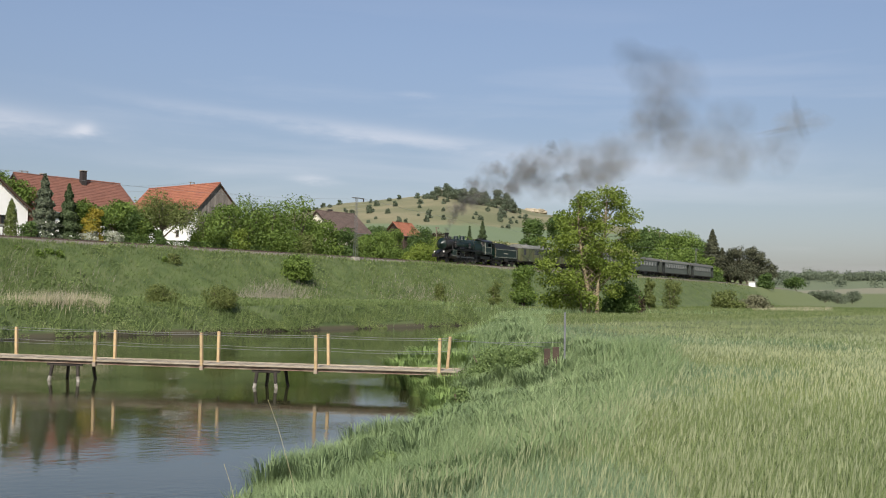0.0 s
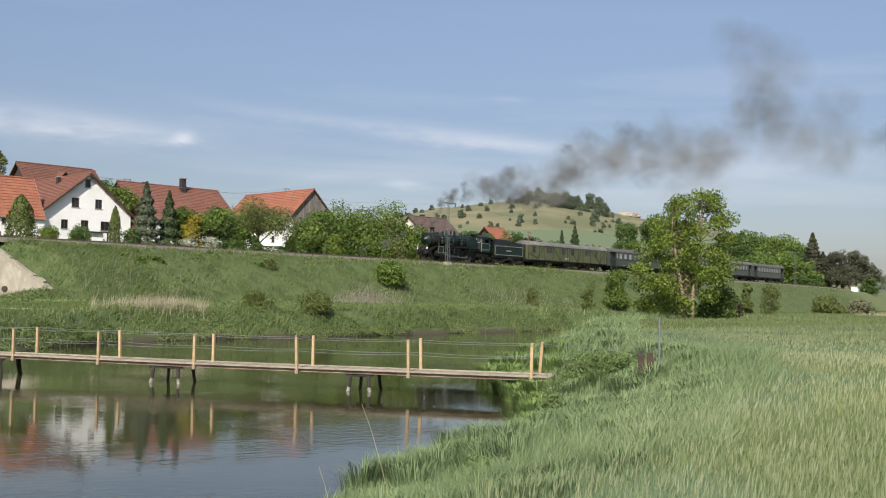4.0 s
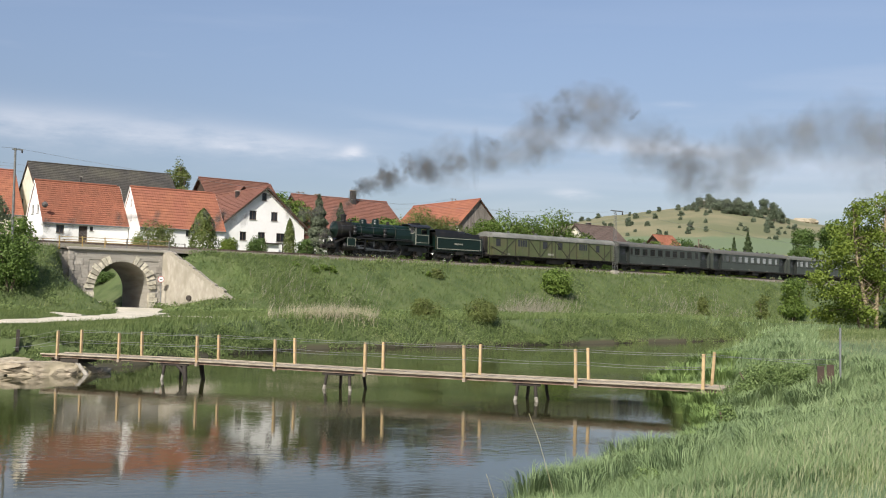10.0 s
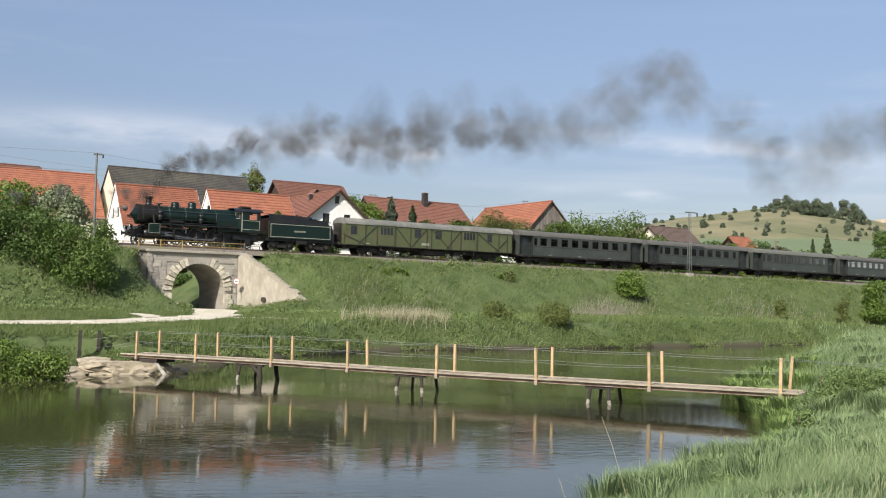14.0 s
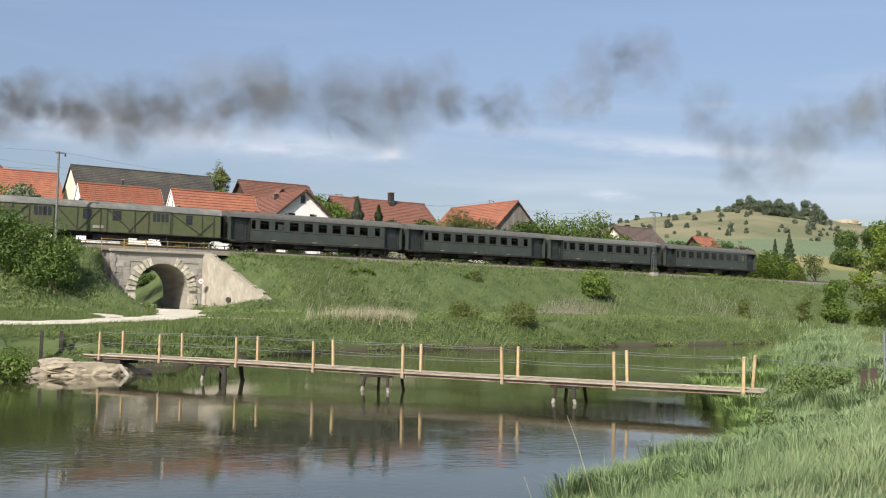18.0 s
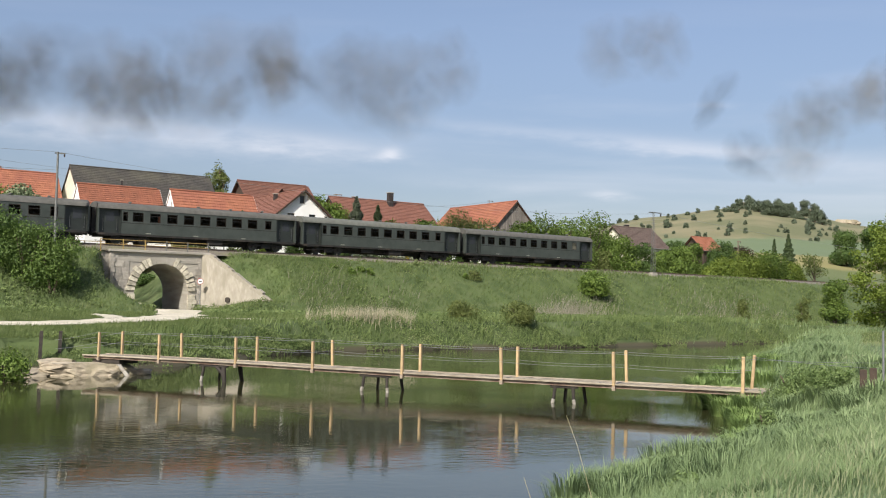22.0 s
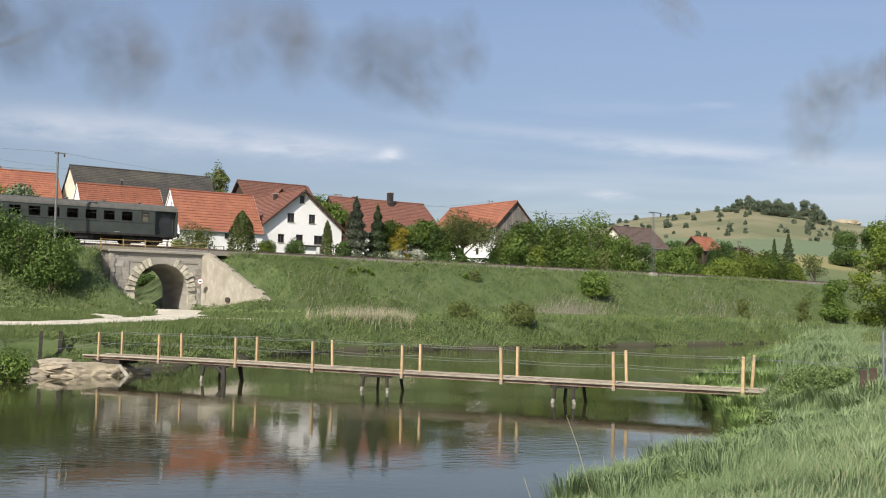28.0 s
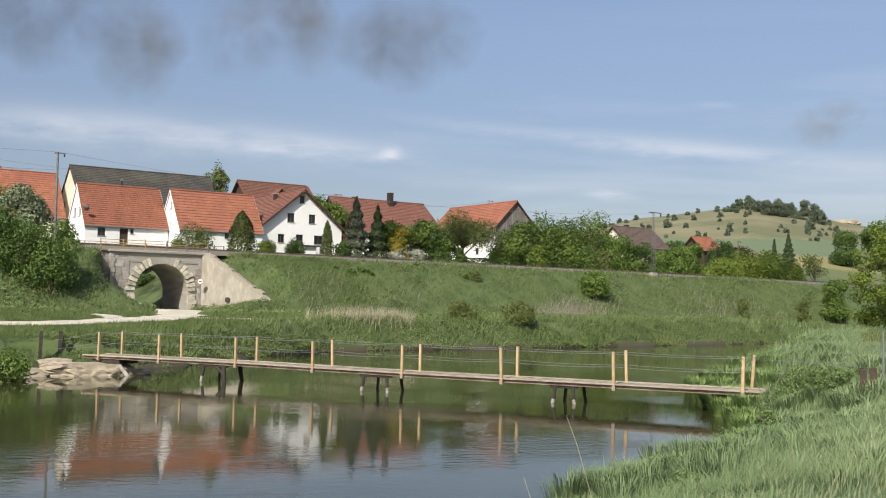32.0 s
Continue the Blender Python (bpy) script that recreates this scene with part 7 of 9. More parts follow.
def clear(az, dist, top, width):
    """Moves a plant that stands behind the line far enough back, in its own bearing, to stand free of the trains."""
    a, d0 = radians(az), dist
    if dist > 250:
        return dist, top, width
    while True:
        x, y = dist * math.sin(a), dist * math.cos(a)
        u, b = x * TV[0] + y * TV[1], x * NV[0] + y * NV[1]
        o = float(AWAY + bow(u) - b)
        if (o > 2.5 and (top < 8.7 or az < -19)) or o < -(3.4 + 0.50 * width):
            break
        dist += 0.5
    k = dist / d0
    return dist, EYE[2] + (top - EYE[2]) * k, width * k


def spot(az, dist):
    a = radians(az)
    return dist * math.sin(a), dist * math.cos(a)


def bush(az, dist, top, width, material, label, name="bush", group="lineside bushes", leaf=0.30, dense=1.0, sink=0.1, count=9, category="bush"):
    """Many-stemmed shrub standing on the ground, its top at the given height."""
    SEEDS[0] += 1
    rng = np.random.default_rng(SEEDS[0])
    dist, top, width = clear(az, dist, top, width)
    x, y = spot(az, dist)
    z = gz(x, y)
    h = max(top - z, 0.5)
    root = thing(name, pose(x, y, z - sink, 0, 0, rng.uniform(0, 360)), label, category, group)
    for k in range(1 if category == "plant" else 5):
        a = rng.uniform(0, 6.28)
        g = Geo()
        g.path([(0.1 * math.cos(a), 0.1 * math.sin(a), -0.2), (0.12 * width * math.cos(a), 0.12 * width * math.sin(a), h * 0.35), (0.24 * width * math.cos(a), 0.24 * width * math.sin(a), h * 0.7)], 0.05 + 0.008 * h, 6, 0.02)
        part("stem", g, M_BARK, root)
    lumps = crown_lumps(width, h, 0.0, rng, count)
    for k in range(6):
        a = k * 1.05 + rng.uniform(0, 0.6)
        rad = width * rng.uniform(0.18, 0.24)
        lumps.append((0.27 * width * math.cos(a), 0.27 * width * math.sin(a), h * rng.uniform(0.10, 0.28), rad, rad, min(rad, 0.3 * h)))
    area = math.pi * width * h * 1.3 + width * width
    n = int(min(6500, max(220, dense * 2.5 * area / (leaf * leaf * 0.62))))
    c, d = lump_points(lumps, n, rng)
    keep = c[:, 2] > 0.02
    part("crown", leaves("crown", c[keep], d[keep], leaf, material, rng), None, root)
    return root


def tree(az, dist, top, width, material, label, name="tree", group="village trees", leaf=0.34, dense=0.9, bare=0.22, bark=None, trunk=None, count=14, spread=0.75, z=None):
    """Trunk, forking limbs and a crown in clumps with gaps."""
    SEEDS[0] += 1
    rng = np.random.default_rng(SEEDS[0])
    dist, top, width = clear(az, dist, top, width)
    x, y = spot(az, dist)
    z = gz(x, y) if z is None else z
    h = top - z
    root = thing(name, pose(x, y, z, 0, 0, rng.uniform(0, 360)), label, "tree", group)
    r = trunk or 0.035 * h
    part("trunk", Geo().path([(0, 0, -0.3), (0.02 * h, 0, h * 0.2), (0.01 * h, 0.02 * h, h * 0.5), (0, 0.02 * h, h * 0.85)], r, 9, r * 0.25), bark or M_BARK, root)
    lumps = crown_lumps(width, h * (1 - bare), h * bare, rng, count, spread)
    for k, l in enumerate(lumps[:9]):
        b = h * (bare * 0.7 + 0.05 * (k % 5))
        part("limb", Geo().path([(0.015 * h, 0.01 * h, b), (l[0] * 0.45, l[1] * 0.45, (b + l[2]) / 2), (l[0] * 0.9, l[1] * 0.9, l[2])], r * 0.42, 6, r * 0.1), bark or M_BARK, root)
    area = math.pi * width * h * 1.2
    n = int(min(9000, max(500, dense * 2.0 * area / (leaf * leaf * 0.62))))
    c, d = lump_points(lumps, n, rng)
    part("crown", leaves("crown", c, d, leaf, material, rng), None, root)
    return root


def conifer(az, dist, top, width, material, label, name="conifer", group="village conifers", leaf=0.26, column=False, z=None, dense=1.0):
    SEEDS[0] += 1
    rng = np.random.default_rng(SEEDS[0])
    dist, top, width = clear(az, dist, top, width)
    x, y = spot(az, dist)
    z = gz(x, y) if z is None else z
    h = top - z
    root = thing(name, pose(x, y, z, 0, 0, rng.uniform(0, 360)), label, "tree", group)
    part("trunk", Geo().path([(0, 0, -0.3), (0, 0, h * 0.5), (0, 0, h * 0.97)], 0.025 * h, 8, 0.01), M_BARK, root)
    n = int(min(9000, dense * 4.2 * math.pi * width * h * 0.6 / (leaf * leaf * 0.5)))
    u = rng.random(n) ** 0.8
    if column:
        prof = np.clip(np.minimum(1.0, 0.86 + 0.5 * u) * (1 - u ** 2.3) ** 0.72, 0.04, 1)
    else:
        prof = (1 - u) ** 0.9 * (0.80 + 0.20 * np.sign(np.sin(u * h * 5.5)) * np.abs(np.sin(u * h * 5.5))) + 0.03
    a = rng.uniform(0, 2 * np.pi, n)
    rr = width / 2 * prof * (1 - 0.4 * rng.random(n) ** 1.8) * (1 + 0.16 * np.sin(a * 5 + u * 14))
    c = np.stack([rr * np.cos(a), rr * np.sin(a), u * h - (0 if column else 0.10 * rr)], -1)
    d = np.stack([np.cos(a), np.sin(a), np.full(n, 0.35 if column else -0.1)], -1)
    part("crown", leaves("crown", c, d, leaf, material, rng, 0.5, 0.6), None, root)
    return root


# big double-trunked tree in the meadow
def meadow_tree():
    rng = np.random.default_rng(99)
    x, y = spot(24.2, 111)
    z = gz(x, y)
    root = thing("meadow_tree", pose(x, y, z, 0, 0, 0), "tall fresh green ash tree with twin pale trunks", "tree")
    ends = []
    for k, (dx, lean) in enumerate(((-0.35, -0.9), (0.55, 0.7))):
        pts = [(dx, 0, -0.3), (dx * 1.2, 0.1, 2.4), (dx + lean * 0.7, 0.2, 5.4), (dx + lean * 1.3, 0.1, 8.6), (dx + lean * 1.5, 0, 12.2)]
        part("trunk", Geo().path(pts, 0.23, 10, 0.05), M_BARKL, root)
        ends.append(pts)
    part("trunk", Geo().path([(-0.9, 0.2, -0.3), (-1.4, 0.2, 2.2), (-1.9, 0.1, 4.6)], 0.15, 8, 0.05), M_BARK, root)
    lumps = []
    for k in range(120):
        zc = 0.9 + 11.9 * rng.random() ** 1.15
        lo, hi = np.interp(zc, [0.5, 2.5, 5, 8, 11, 12.8], [-4.6, -6.0, -5.7, -5.3, -2.3, -0.9]), np.interp(zc, [0.5, 2.5, 5, 8, 11, 12.8], [-1.6, 2.6, 3.9, 4.2, 3.9, 2.4])
        r = rng.uniform(0.65, 1.25)
        lumps.append((rng.uniform(lo, hi), rng.uniform(-3.6, 3.6) * (1 - 0.04 * zc), zc, r * 1.15, r * 1.15, r * 0.8))
    for k, l in enumerate(lumps):
        tr = ends[k % 2]
        b = min(max(l[2] - 1.6, 1.6), 10.5)
        i = [j for j in range(4) if tr[j + 1][2] >= b][0]
        f = (b - tr[i][2]) / (tr[i + 1][2] - tr[i][2])
        base = Vector(tr[i]).lerp(Vector(tr[i + 1]), f)
        tip = Vector(l[:3])
        part("limb", Geo().path([base, base.lerp(tip, 0.5) + Vector((0, 0, 0.35)), tip], 0.05, 5, 0.012), M_BARK if k % 3 else M_BARKL, root)
    c, d = lump_points(lumps, 24000, rng, 0.6)
    keep = c[:, 2] > 0.4
    part("crown", leaves("crown", c[keep], d[keep], 0.26, L_LIGHT, rng, 0.8), None, root, "fresh yellow-green leaves")
    low = [(rng.uniform(0.6, 5.6), rng.uniform(0.4, 2.2), rng.uniform(0.4, 2.8), 1.3, 1.1, 1.0) for _ in range(12)]
    c, d = lump_points(low, 4000, rng, 0.5)
    keep = c[:, 2] > 0.0
    part("undergrowth", leaves("undergrowth", c[keep], d[keep], 0.26, L_DARK, rng, 0.8), None, root, "darker bushy growth round the foot")


meadow_tree()

# gardens behind the line, from the arch towards the barn
conifer(-10.84, 116, 13.2, 3.2, L_THUJA, "broad dark green thuja before cottage", "thuja", "garden thujas", 0.22, True)
bush(-13.2, 112.5, 12.0, 4.6, L_OLIVE, "green shrub with pale shoots behind bridge railing", leaf=0.17, dense=0.7, count=13)
bush(-14.1, 113, 11.0, 3.0, L_BUSH, "low green garden shrub behind railing", leaf=0.15)
bush(-9.5, 114.5, 10.2, 2.4, L_LIGHT, "low garden shrub beside farmhouse", leaf=0.14)
bush(-8.05, 117.5, 11.0, 2.6, L_DARK, "dark rounded shrub before farmhouse wall", leaf=0.14)
conifer(-6.28, 119.5, 12.7, 1.5, L_THUJA, "slim columnar thuja before farmhouse", "thuja", "garden thujas", 0.2, True)
bush(-5.5, 119, 10.7, 2.4, L_DARK, "dark green shrub by the line", leaf=0.22)
conifer(-4.73, 120.5, 15.6, 4.8, L_BLUE, "grey-blue spruce with layered branches", "spruce", "garden spruces", 0.26)
conifer(-3.56, 123, 14.9, 4.0, L_CONIF, "dark green young spruce in garden", "spruce", "garden spruces", 0.24)
tree(-2.9, 125, 13.6, 4.4, L_BUSH, "rounded green garden tree", leaf=0.28)
bush(-2.36, 120.5, 12.8, 3.1, L_YELLOW, "golden yellow garden shrub", leaf=0.24, count=7)
bush(-2.5, 117.3, 10.0, 2.2, L_WHITEB, "white flowering shrub beside the rails", leaf=0.18, dense=1.1)
bush(-1.5, 118.6, 9.8, 3.0, L_WHITEB, "white flowering shrub beside the rails", leaf=0.18, dense=1.1)
tree(-1.2, 127, 14.3, 4.2, L_BUSH, "rounded green garden tree", leaf=0.28)
tree(-0.3, 133, 13.6, 5.0, L_BUSH, "rounded green garden tree", leaf=0.3)
bush(-0.4, 121.5, 12.5, 4.2, L_DARK, "dark evergreen shrub by the line", leaf=0.24)
tree(1.05, 131, 15.0, 7.6, L_OLIVE, "spreading apple tree with reddish twigs", leaf=0.22, dense=0.75, bare=0.34, spread=1.0)
bush(0.95, 124, 10.6, 2.2, L_DARK, "low dark green lineside shrub", leaf=0.22)
bush(3.25, 127, 13.4, 5.0, L_BUSH, "rounded green lineside shrub", leaf=0.26)
bush(-0.1, 126, 12.2, 3.8, L_BUSH, "leafy green lineside shrub", leaf=0.26)
bush(4.15, 126.5, 14.3, 5.6, L_BUSH, "large rounded lineside shrub", leaf=0.28)
bush(5.4, 129, 15.9, 7.6, L_BUSH, "large rounded lineside shrub", leaf=0.3)
bush(6.6, 132, 15.6, 7.2, L_BUSH, "large rounded lineside shrub", leaf=0.3)
bush(8.0, 134, 16.7, 8.8, L_BUSH, "very large rounded lineside shrub", leaf=0.3, count=12)
bush(6.7, 127.5, 12.4, 7.0, L_BUSH, "leafy green lineside shrub", leaf=0.28)
bush(4.9, 125, 11.0, 4.2, L_LIGHT, "leafy green lineside shrub", leaf=0.26)
bush(9.4, 136.5, 13.2, 6.8, L_BUSH, "leafy green lineside shrub", leaf=0.28)
bush(8.6, 131, 10.9, 3.6, L_OLIVE, "thin twiggy lineside shrub", leaf=0.24, dense=0.7)
bush(10.6, 139, 12.2, 4.8, L_DARK, "dark green lineside shrub beside rails", leaf=0.26)
bush(11.6, 143, 11.5, 4.4, L_BUSH, "leafy green lineside shrub", leaf=0.26)
bush(12.5, 147, 12.4, 5.8, L_BUSH, "leafy green lineside shrub", leaf=0.28)
bush(13.4, 178, 15.0, 5.2, L_BUSH, "leafy garden shrub beside red-roofed house", leaf=0.3)
bush(8.95, 160, 15.8, 5.0, L_BUSH, "leafy garden shrub beside brown-roofed house", leaf=0.3)
bush(14.7, 178, 15.8, 6.2, L_DARK, "dark garden shrub beside red-roofed house", leaf=0.3)
bush(15.7, 190, 15.0, 7.4, L_PURPLE, "dark copper-leaved shrub beside small house", leaf=0.34)
bush(12.7, 200, 17.0, 6.0, L_DARK, "dark garden tree beside red-roofed house", leaf=0.34)
bush(14.9, 153, 11.0, 7.0, L_LIGHT, "pale green lineside hedge shrub", leaf=0.3)
bush(16.3, 155, 11.8, 7.0, L_LIGHT, "pale green lineside hedge shrub", leaf=0.3)
bush(17.4, 157, 12.0, 7.0, L_BUSH, "green lineside hedge shrub", leaf=0.3)
bush(18.4, 159, 11.2, 5.0, L_LIGHT, "pale green lineside hedge shrub", leaf=0.3)
tree(19.5, 185, 13.2, 4.6, L_OLIVE, "small half-bare tree at field edge", leaf=0.3, dense=0.35)
conifer(17.55, 260, 20.4, 3.0, L_CONIF, "dark pointed spruce at field edge", "spruce", "field spruces", 0.4)
conifer(18.25, 255, 21.2, 5.2, L_CONIF, "dark pointed spruce at field edge", "spruce", "field spruces", 0.4)
bush(21.0, 330, 28.3, 10.5, L_DARK, "broad dark oak standing alone in field", "oak", "field oaks", leaf=0.55, category="tree")
tree(22.5, 335, 31.0, 9.0, L_DARK, "tall dark tree beyond the field", "oak", "field oaks", leaf=0.6)
tree(23.6, 335, 29.0, 8.0, L_BUSH, "tall tree beyond the field", "oak", "field oaks", leaf=0.6)
tree(-12.2, 167, 26.3, 3.7, L_OLIVE, "slender airy tree rising behind barn roof", leaf=0.30, dense=0.5, count=22, spread=0.9)
tree(-6.7, 165, 21.2, 5.4, L_BUSH, "tree behind white farmhouse", leaf=0.34, dense=0.7)
tree(-6.3, 137, 17.2, 5.0, L_BUSH, "green tree beside white farmhouse", leaf=0.3)
tree(-5.6, 150, 16.5, 5.6, L_BUSH, "tree behind white farmhouse", leaf=0.34)
tree(-6.9, 168, 17.5, 6.0, L_BUSH, "tree behind white farmhouse", leaf=0.34)

# low clipped hedge beside the rails
def hedge(q0, q1, off, wide, high):
    rng = np.random.default_rng(61)
    n = 17000
    q, u, v = rng.uniform(q0, q1, n), rng.uniform(-1, 1, n), rng.random(n)
    top = rng.random(n) < 0.45
    P = np.array([trackside(a, off + b * wide / 2) for a, b in zip(q, np.where(top, u, np.sign(u)))])
    base = ground(P[:, 0], P[:, 1])
    P[:, 2] = base + np.where(top, high + 0.08 * fbm(P[:, 0], P[:, 1], 2.0, 9), v * high)
    out = np.where(top[:, None], np.array([[0, 0, 1.0]]), np.array([[0.5, -0.8, 0.2]]) * np.sign(u)[:, None] * -np.sign(off))
    root = thing("hedge", pose(0, 0, 0), "low clipped dark green hedge beside the rails", "hedge")
    for a in np.arange(q0 + 0.5, q1, 0.9):
        x, y, z = trackside(a, off)
        z = gz(x, y)
        g = Geo()
        g.path([(x, y, z - 0.1), (x + 0.03, y, z + high * 0.8)], 0.03, 5, 0.015)
        part("stem", g, M_BARK, root)
    part("crown", leaves("crown", P, out, 0.16, L_DARK, rng, 0.7), None, root)


hedge(63.0, 88, -4.9, 1.0, 1.55)

# bushes on the river side, left of the arch
bush(-20.3, 91.5, 10.5, 5.2, L_MAPLE, "dense fresh green maple bush on embankment", group="embankment bushes", leaf=0.20, count=16, dense=1.2)
bush(-21.6, 92.5, 9.9, 4.6, L_MAPLE, "dense fresh green maple bush on embankment", group="embankment bushes", leaf=0.20, count=16, dense=1.2)
bush(-23.1, 94, 11.0, 6.0, L_DARK, "tall dark bush on embankment", group="embankment bushes", leaf=0.22, count=12)
bush(-25.2, 95, 13.0, 6.4, L_DARK, "tall dark bush on embankment", group="embankment bushes", leaf=0.22, count=12)
bush(-22.2, 100.5, 10.3, 4.6, L_DARK, "dark bush on embankment", group="embankment bushes", leaf=0.22)
tree(-21.9, 111, 15.2, 5.6, L_LILAC, "tree with pale white blossom behind the line", leaf=0.3, dense=0.9, bare=0.1)
tree(-23.8, 113, 15.2, 6.0, L_BUSH, "large green tree behind the line", leaf=0.32, bare=0.1)
bush(-19.7, 109, 11.6, 3.6, L_BUSH, "green shrub behind the line", leaf=0.28)

# dark shrubs added in the cutting beyond the arch, in place of its shade
for along, off, t, w in ((-5.2, -9.5, 6.6, 3.6), (-4.6, -14.0, 6.8, 3.4), (-5.4, -20.0, 8.0, 4.6), (4.8, -16.0, 6.6, 3.2)):
    px, py = lane_point(along, off)
    bush(math.degrees(math.atan2(px, py)), math.hypot(px, py), t, w, L_DARK, "added dark shrub standing in for shade in the cutting", group="cutting shrubs", leaf=0.24)

# embankment slope and its foot
bush(8.2, 123.6, 8.1, 4.3, L_BUSH, "rounded green bush on embankment slope", group="embankment bushes", leaf=0.28)
bush(4.15, 88, 3.9, 3.2, L_OLIVE, "olive shrub with dark base on bank", group="embankment bushes", leaf=0.15, dense=1.4)
bush(1.2, 86, 3.9, 3.0, L_OLIVE, "round olive willow shrub on bank", group="embankment bushes", leaf=0.13, dense=0.8)
for a, dd, t, w, m in ((-5.9, 106, 6.9, 1.2, L_BUSH), (-4.9, 106, 7.1, 1.3, L_BUSH), (-4.4, 107, 7.3, 1.2, L_BUSH), (-3.9, 107, 7.3, 1.0, L_BUSH), (1.75, 114.5, 7.4, 1.7, L_OLIVE), (1.3, 114, 7.1, 1.0, L_BUSH), (16.0, 138, 5.2, 2.4, L_OLIVE), (19.0, 133, 5.6, 1.9, L_OLIVE)):
    bush(a, dd, t, w, m, "small scrubby shrub on embankment slope", group="embankment bushes", leaf=0.2, dense=0.6, count=6)
bush(20.5, 154, 8.6, 4.6, L_BUSH, "spreading hedge at top of embankment", group="embankment bushes", leaf=0.28)
bush(25.6, 120, 4.8, 5.0, L_BUSH, "green hedge behind meadow tree", group="embankment bushes", leaf=0.28)
bush(26.6, 124, 4.8, 3.6, L_PURPLE, "reddish-brown bush at foot of embankment", group="embankment bushes", leaf=0.26)
bush(28.4, 172, 7.4, 3.6, L_OLIVE, "young pale green shrub on slope", group="embankment bushes", leaf=0.26, dense=0.4)
bush(27.2, 165, 7.0, 2.4, L_OLIVE, "small olive shrub on slope", group="embankment bushes", leaf=0.28)
bush(31.3, 190, 5.0, 6.6, L_OLIVE, "tangled grey-green scrub in meadow", group="meadow scrub", leaf=0.32, dense=0.7)
bush(32.7, 195, 4.0, 7.0, L_WILLOW, "low dry brown scrub in meadow", group="meadow scrub", leaf=0.32, dense=0.7)

# woods beyond the line
for a, dd, t, w, m in ((26.9, 425, 32, 16, L_DARK), (27.8, 420, 31.5, 16, L_DARK), (28.7, 410, 30, 16, L_BUSH), (29.5, 400, 28.5, 12, L_BUSH), (30.1, 395, 26, 11, L_DARK)):
    tree(a, dd, t, w, m, "leafy wood tree on low rise", "wood_tree", "wood trees", leaf=0.8, bare=0.1, dense=0.9)
for a, dd, t, w, m in ((27.2, 335, 18.5, 12, L_DARK), (28.2, 330, 19.0, 13, L_BUSH), (29.2, 328, 18.0, 12, L_BUSH), (30.0, 325, 16.5, 9, L_BUSH)):
    tree(a, dd, t, w, m, "bright leafy tree behind the line", "wood_tree", "wood trees", leaf=0.62, bare=0.05)
for a, dd, t, w in ((30.5, 334, 24.5, 11.5), (31.0, 338, 19.0, 8.0)):
    conifer(a, dd, t, w, L_PINE, "tall dark spruce beside the line", "spruce", "line spruces", 0.7, dense=1.2)
for a, dd, t, w in ((31.35, 334, 19.0, 6.0), (31.95, 332, 20.8, 6.6), (32.6, 330, 20.6, 6.4), (33.0, 332, 17.6, 5.6), (33.35, 334, 14.6, 4.6), (32.25, 326, 15.0, 5.6), (31.65, 328, 14.0, 5.6)):
    tree(a, dd, t, w, L_PINE, "dark bronze-green pine beside the line", "pine", "pines", leaf=0.42, bare=0.12, spread=0.95, count=24, dense=0.8)
for a, dd, t, w in ((30.1, 322, 11.6, 7), (30.7, 324, 11.0, 6), (33.2, 326, 11.5, 6)):
    bush(a, dd, t, w, L_DARK, "dark undergrowth below pines", group="pine undergrowth", leaf=0.5)
tree(34.7, 425, 12.2, 9.0, L_DARK, "rounded dark tree in valley meadow", "valley_tree", "valley trees", leaf=0.7, bare=0.1)
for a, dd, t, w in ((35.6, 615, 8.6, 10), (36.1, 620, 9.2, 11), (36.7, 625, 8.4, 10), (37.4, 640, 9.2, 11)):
    tree(a, dd, t, w, L_FAR, "valley tree with green paled for haze", "valley_tree", "valley trees", leaf=0.7, bare=0.05)


def stuff_leaves(name, pts, lumps_each, w, h, per, size, material, label, category, rng):
    """Many far plants as one mesh."""
    C, D = [], []
    for x, y in pts:
        z, s = gz(x, y), rng.uniform(0.6, 1.3)
        l = crown_lumps(w * s, h * s, 0, rng, lumps_each, 0.6)
        c, d = lump_points(l, per, rng)
        C.append(c + (x, y, z))
        D.append(d)
    ob = new(name, leaves(name, np.vstack(C), np.vstack(D), size, material, rng))
    return tagged(ob, label, category, kind="stuff")


rng = np.random.default_rng(31)
# junipers on the hill, one by one
hill = []
while len(hill) < 95:
    a, dd = rng.uniform(8.5, 24.5), rng.uniform(470, 640)
    if dd > 630 or (a > 16 and dd > 610):
        continue
    hill.append((a, dd))
for a, dd in hill:
    x, y = spot(a, dd)
    s = rng.uniform(1.3, 4.4)
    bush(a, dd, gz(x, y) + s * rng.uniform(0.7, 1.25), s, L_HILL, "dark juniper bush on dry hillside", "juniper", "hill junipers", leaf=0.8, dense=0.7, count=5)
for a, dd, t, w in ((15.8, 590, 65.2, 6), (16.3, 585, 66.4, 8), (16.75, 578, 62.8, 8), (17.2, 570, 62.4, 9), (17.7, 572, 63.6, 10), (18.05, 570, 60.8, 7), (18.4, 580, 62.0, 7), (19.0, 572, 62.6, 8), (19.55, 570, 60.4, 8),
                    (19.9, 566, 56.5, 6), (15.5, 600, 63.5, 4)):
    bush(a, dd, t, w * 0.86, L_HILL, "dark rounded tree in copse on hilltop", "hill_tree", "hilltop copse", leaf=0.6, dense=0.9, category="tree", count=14)
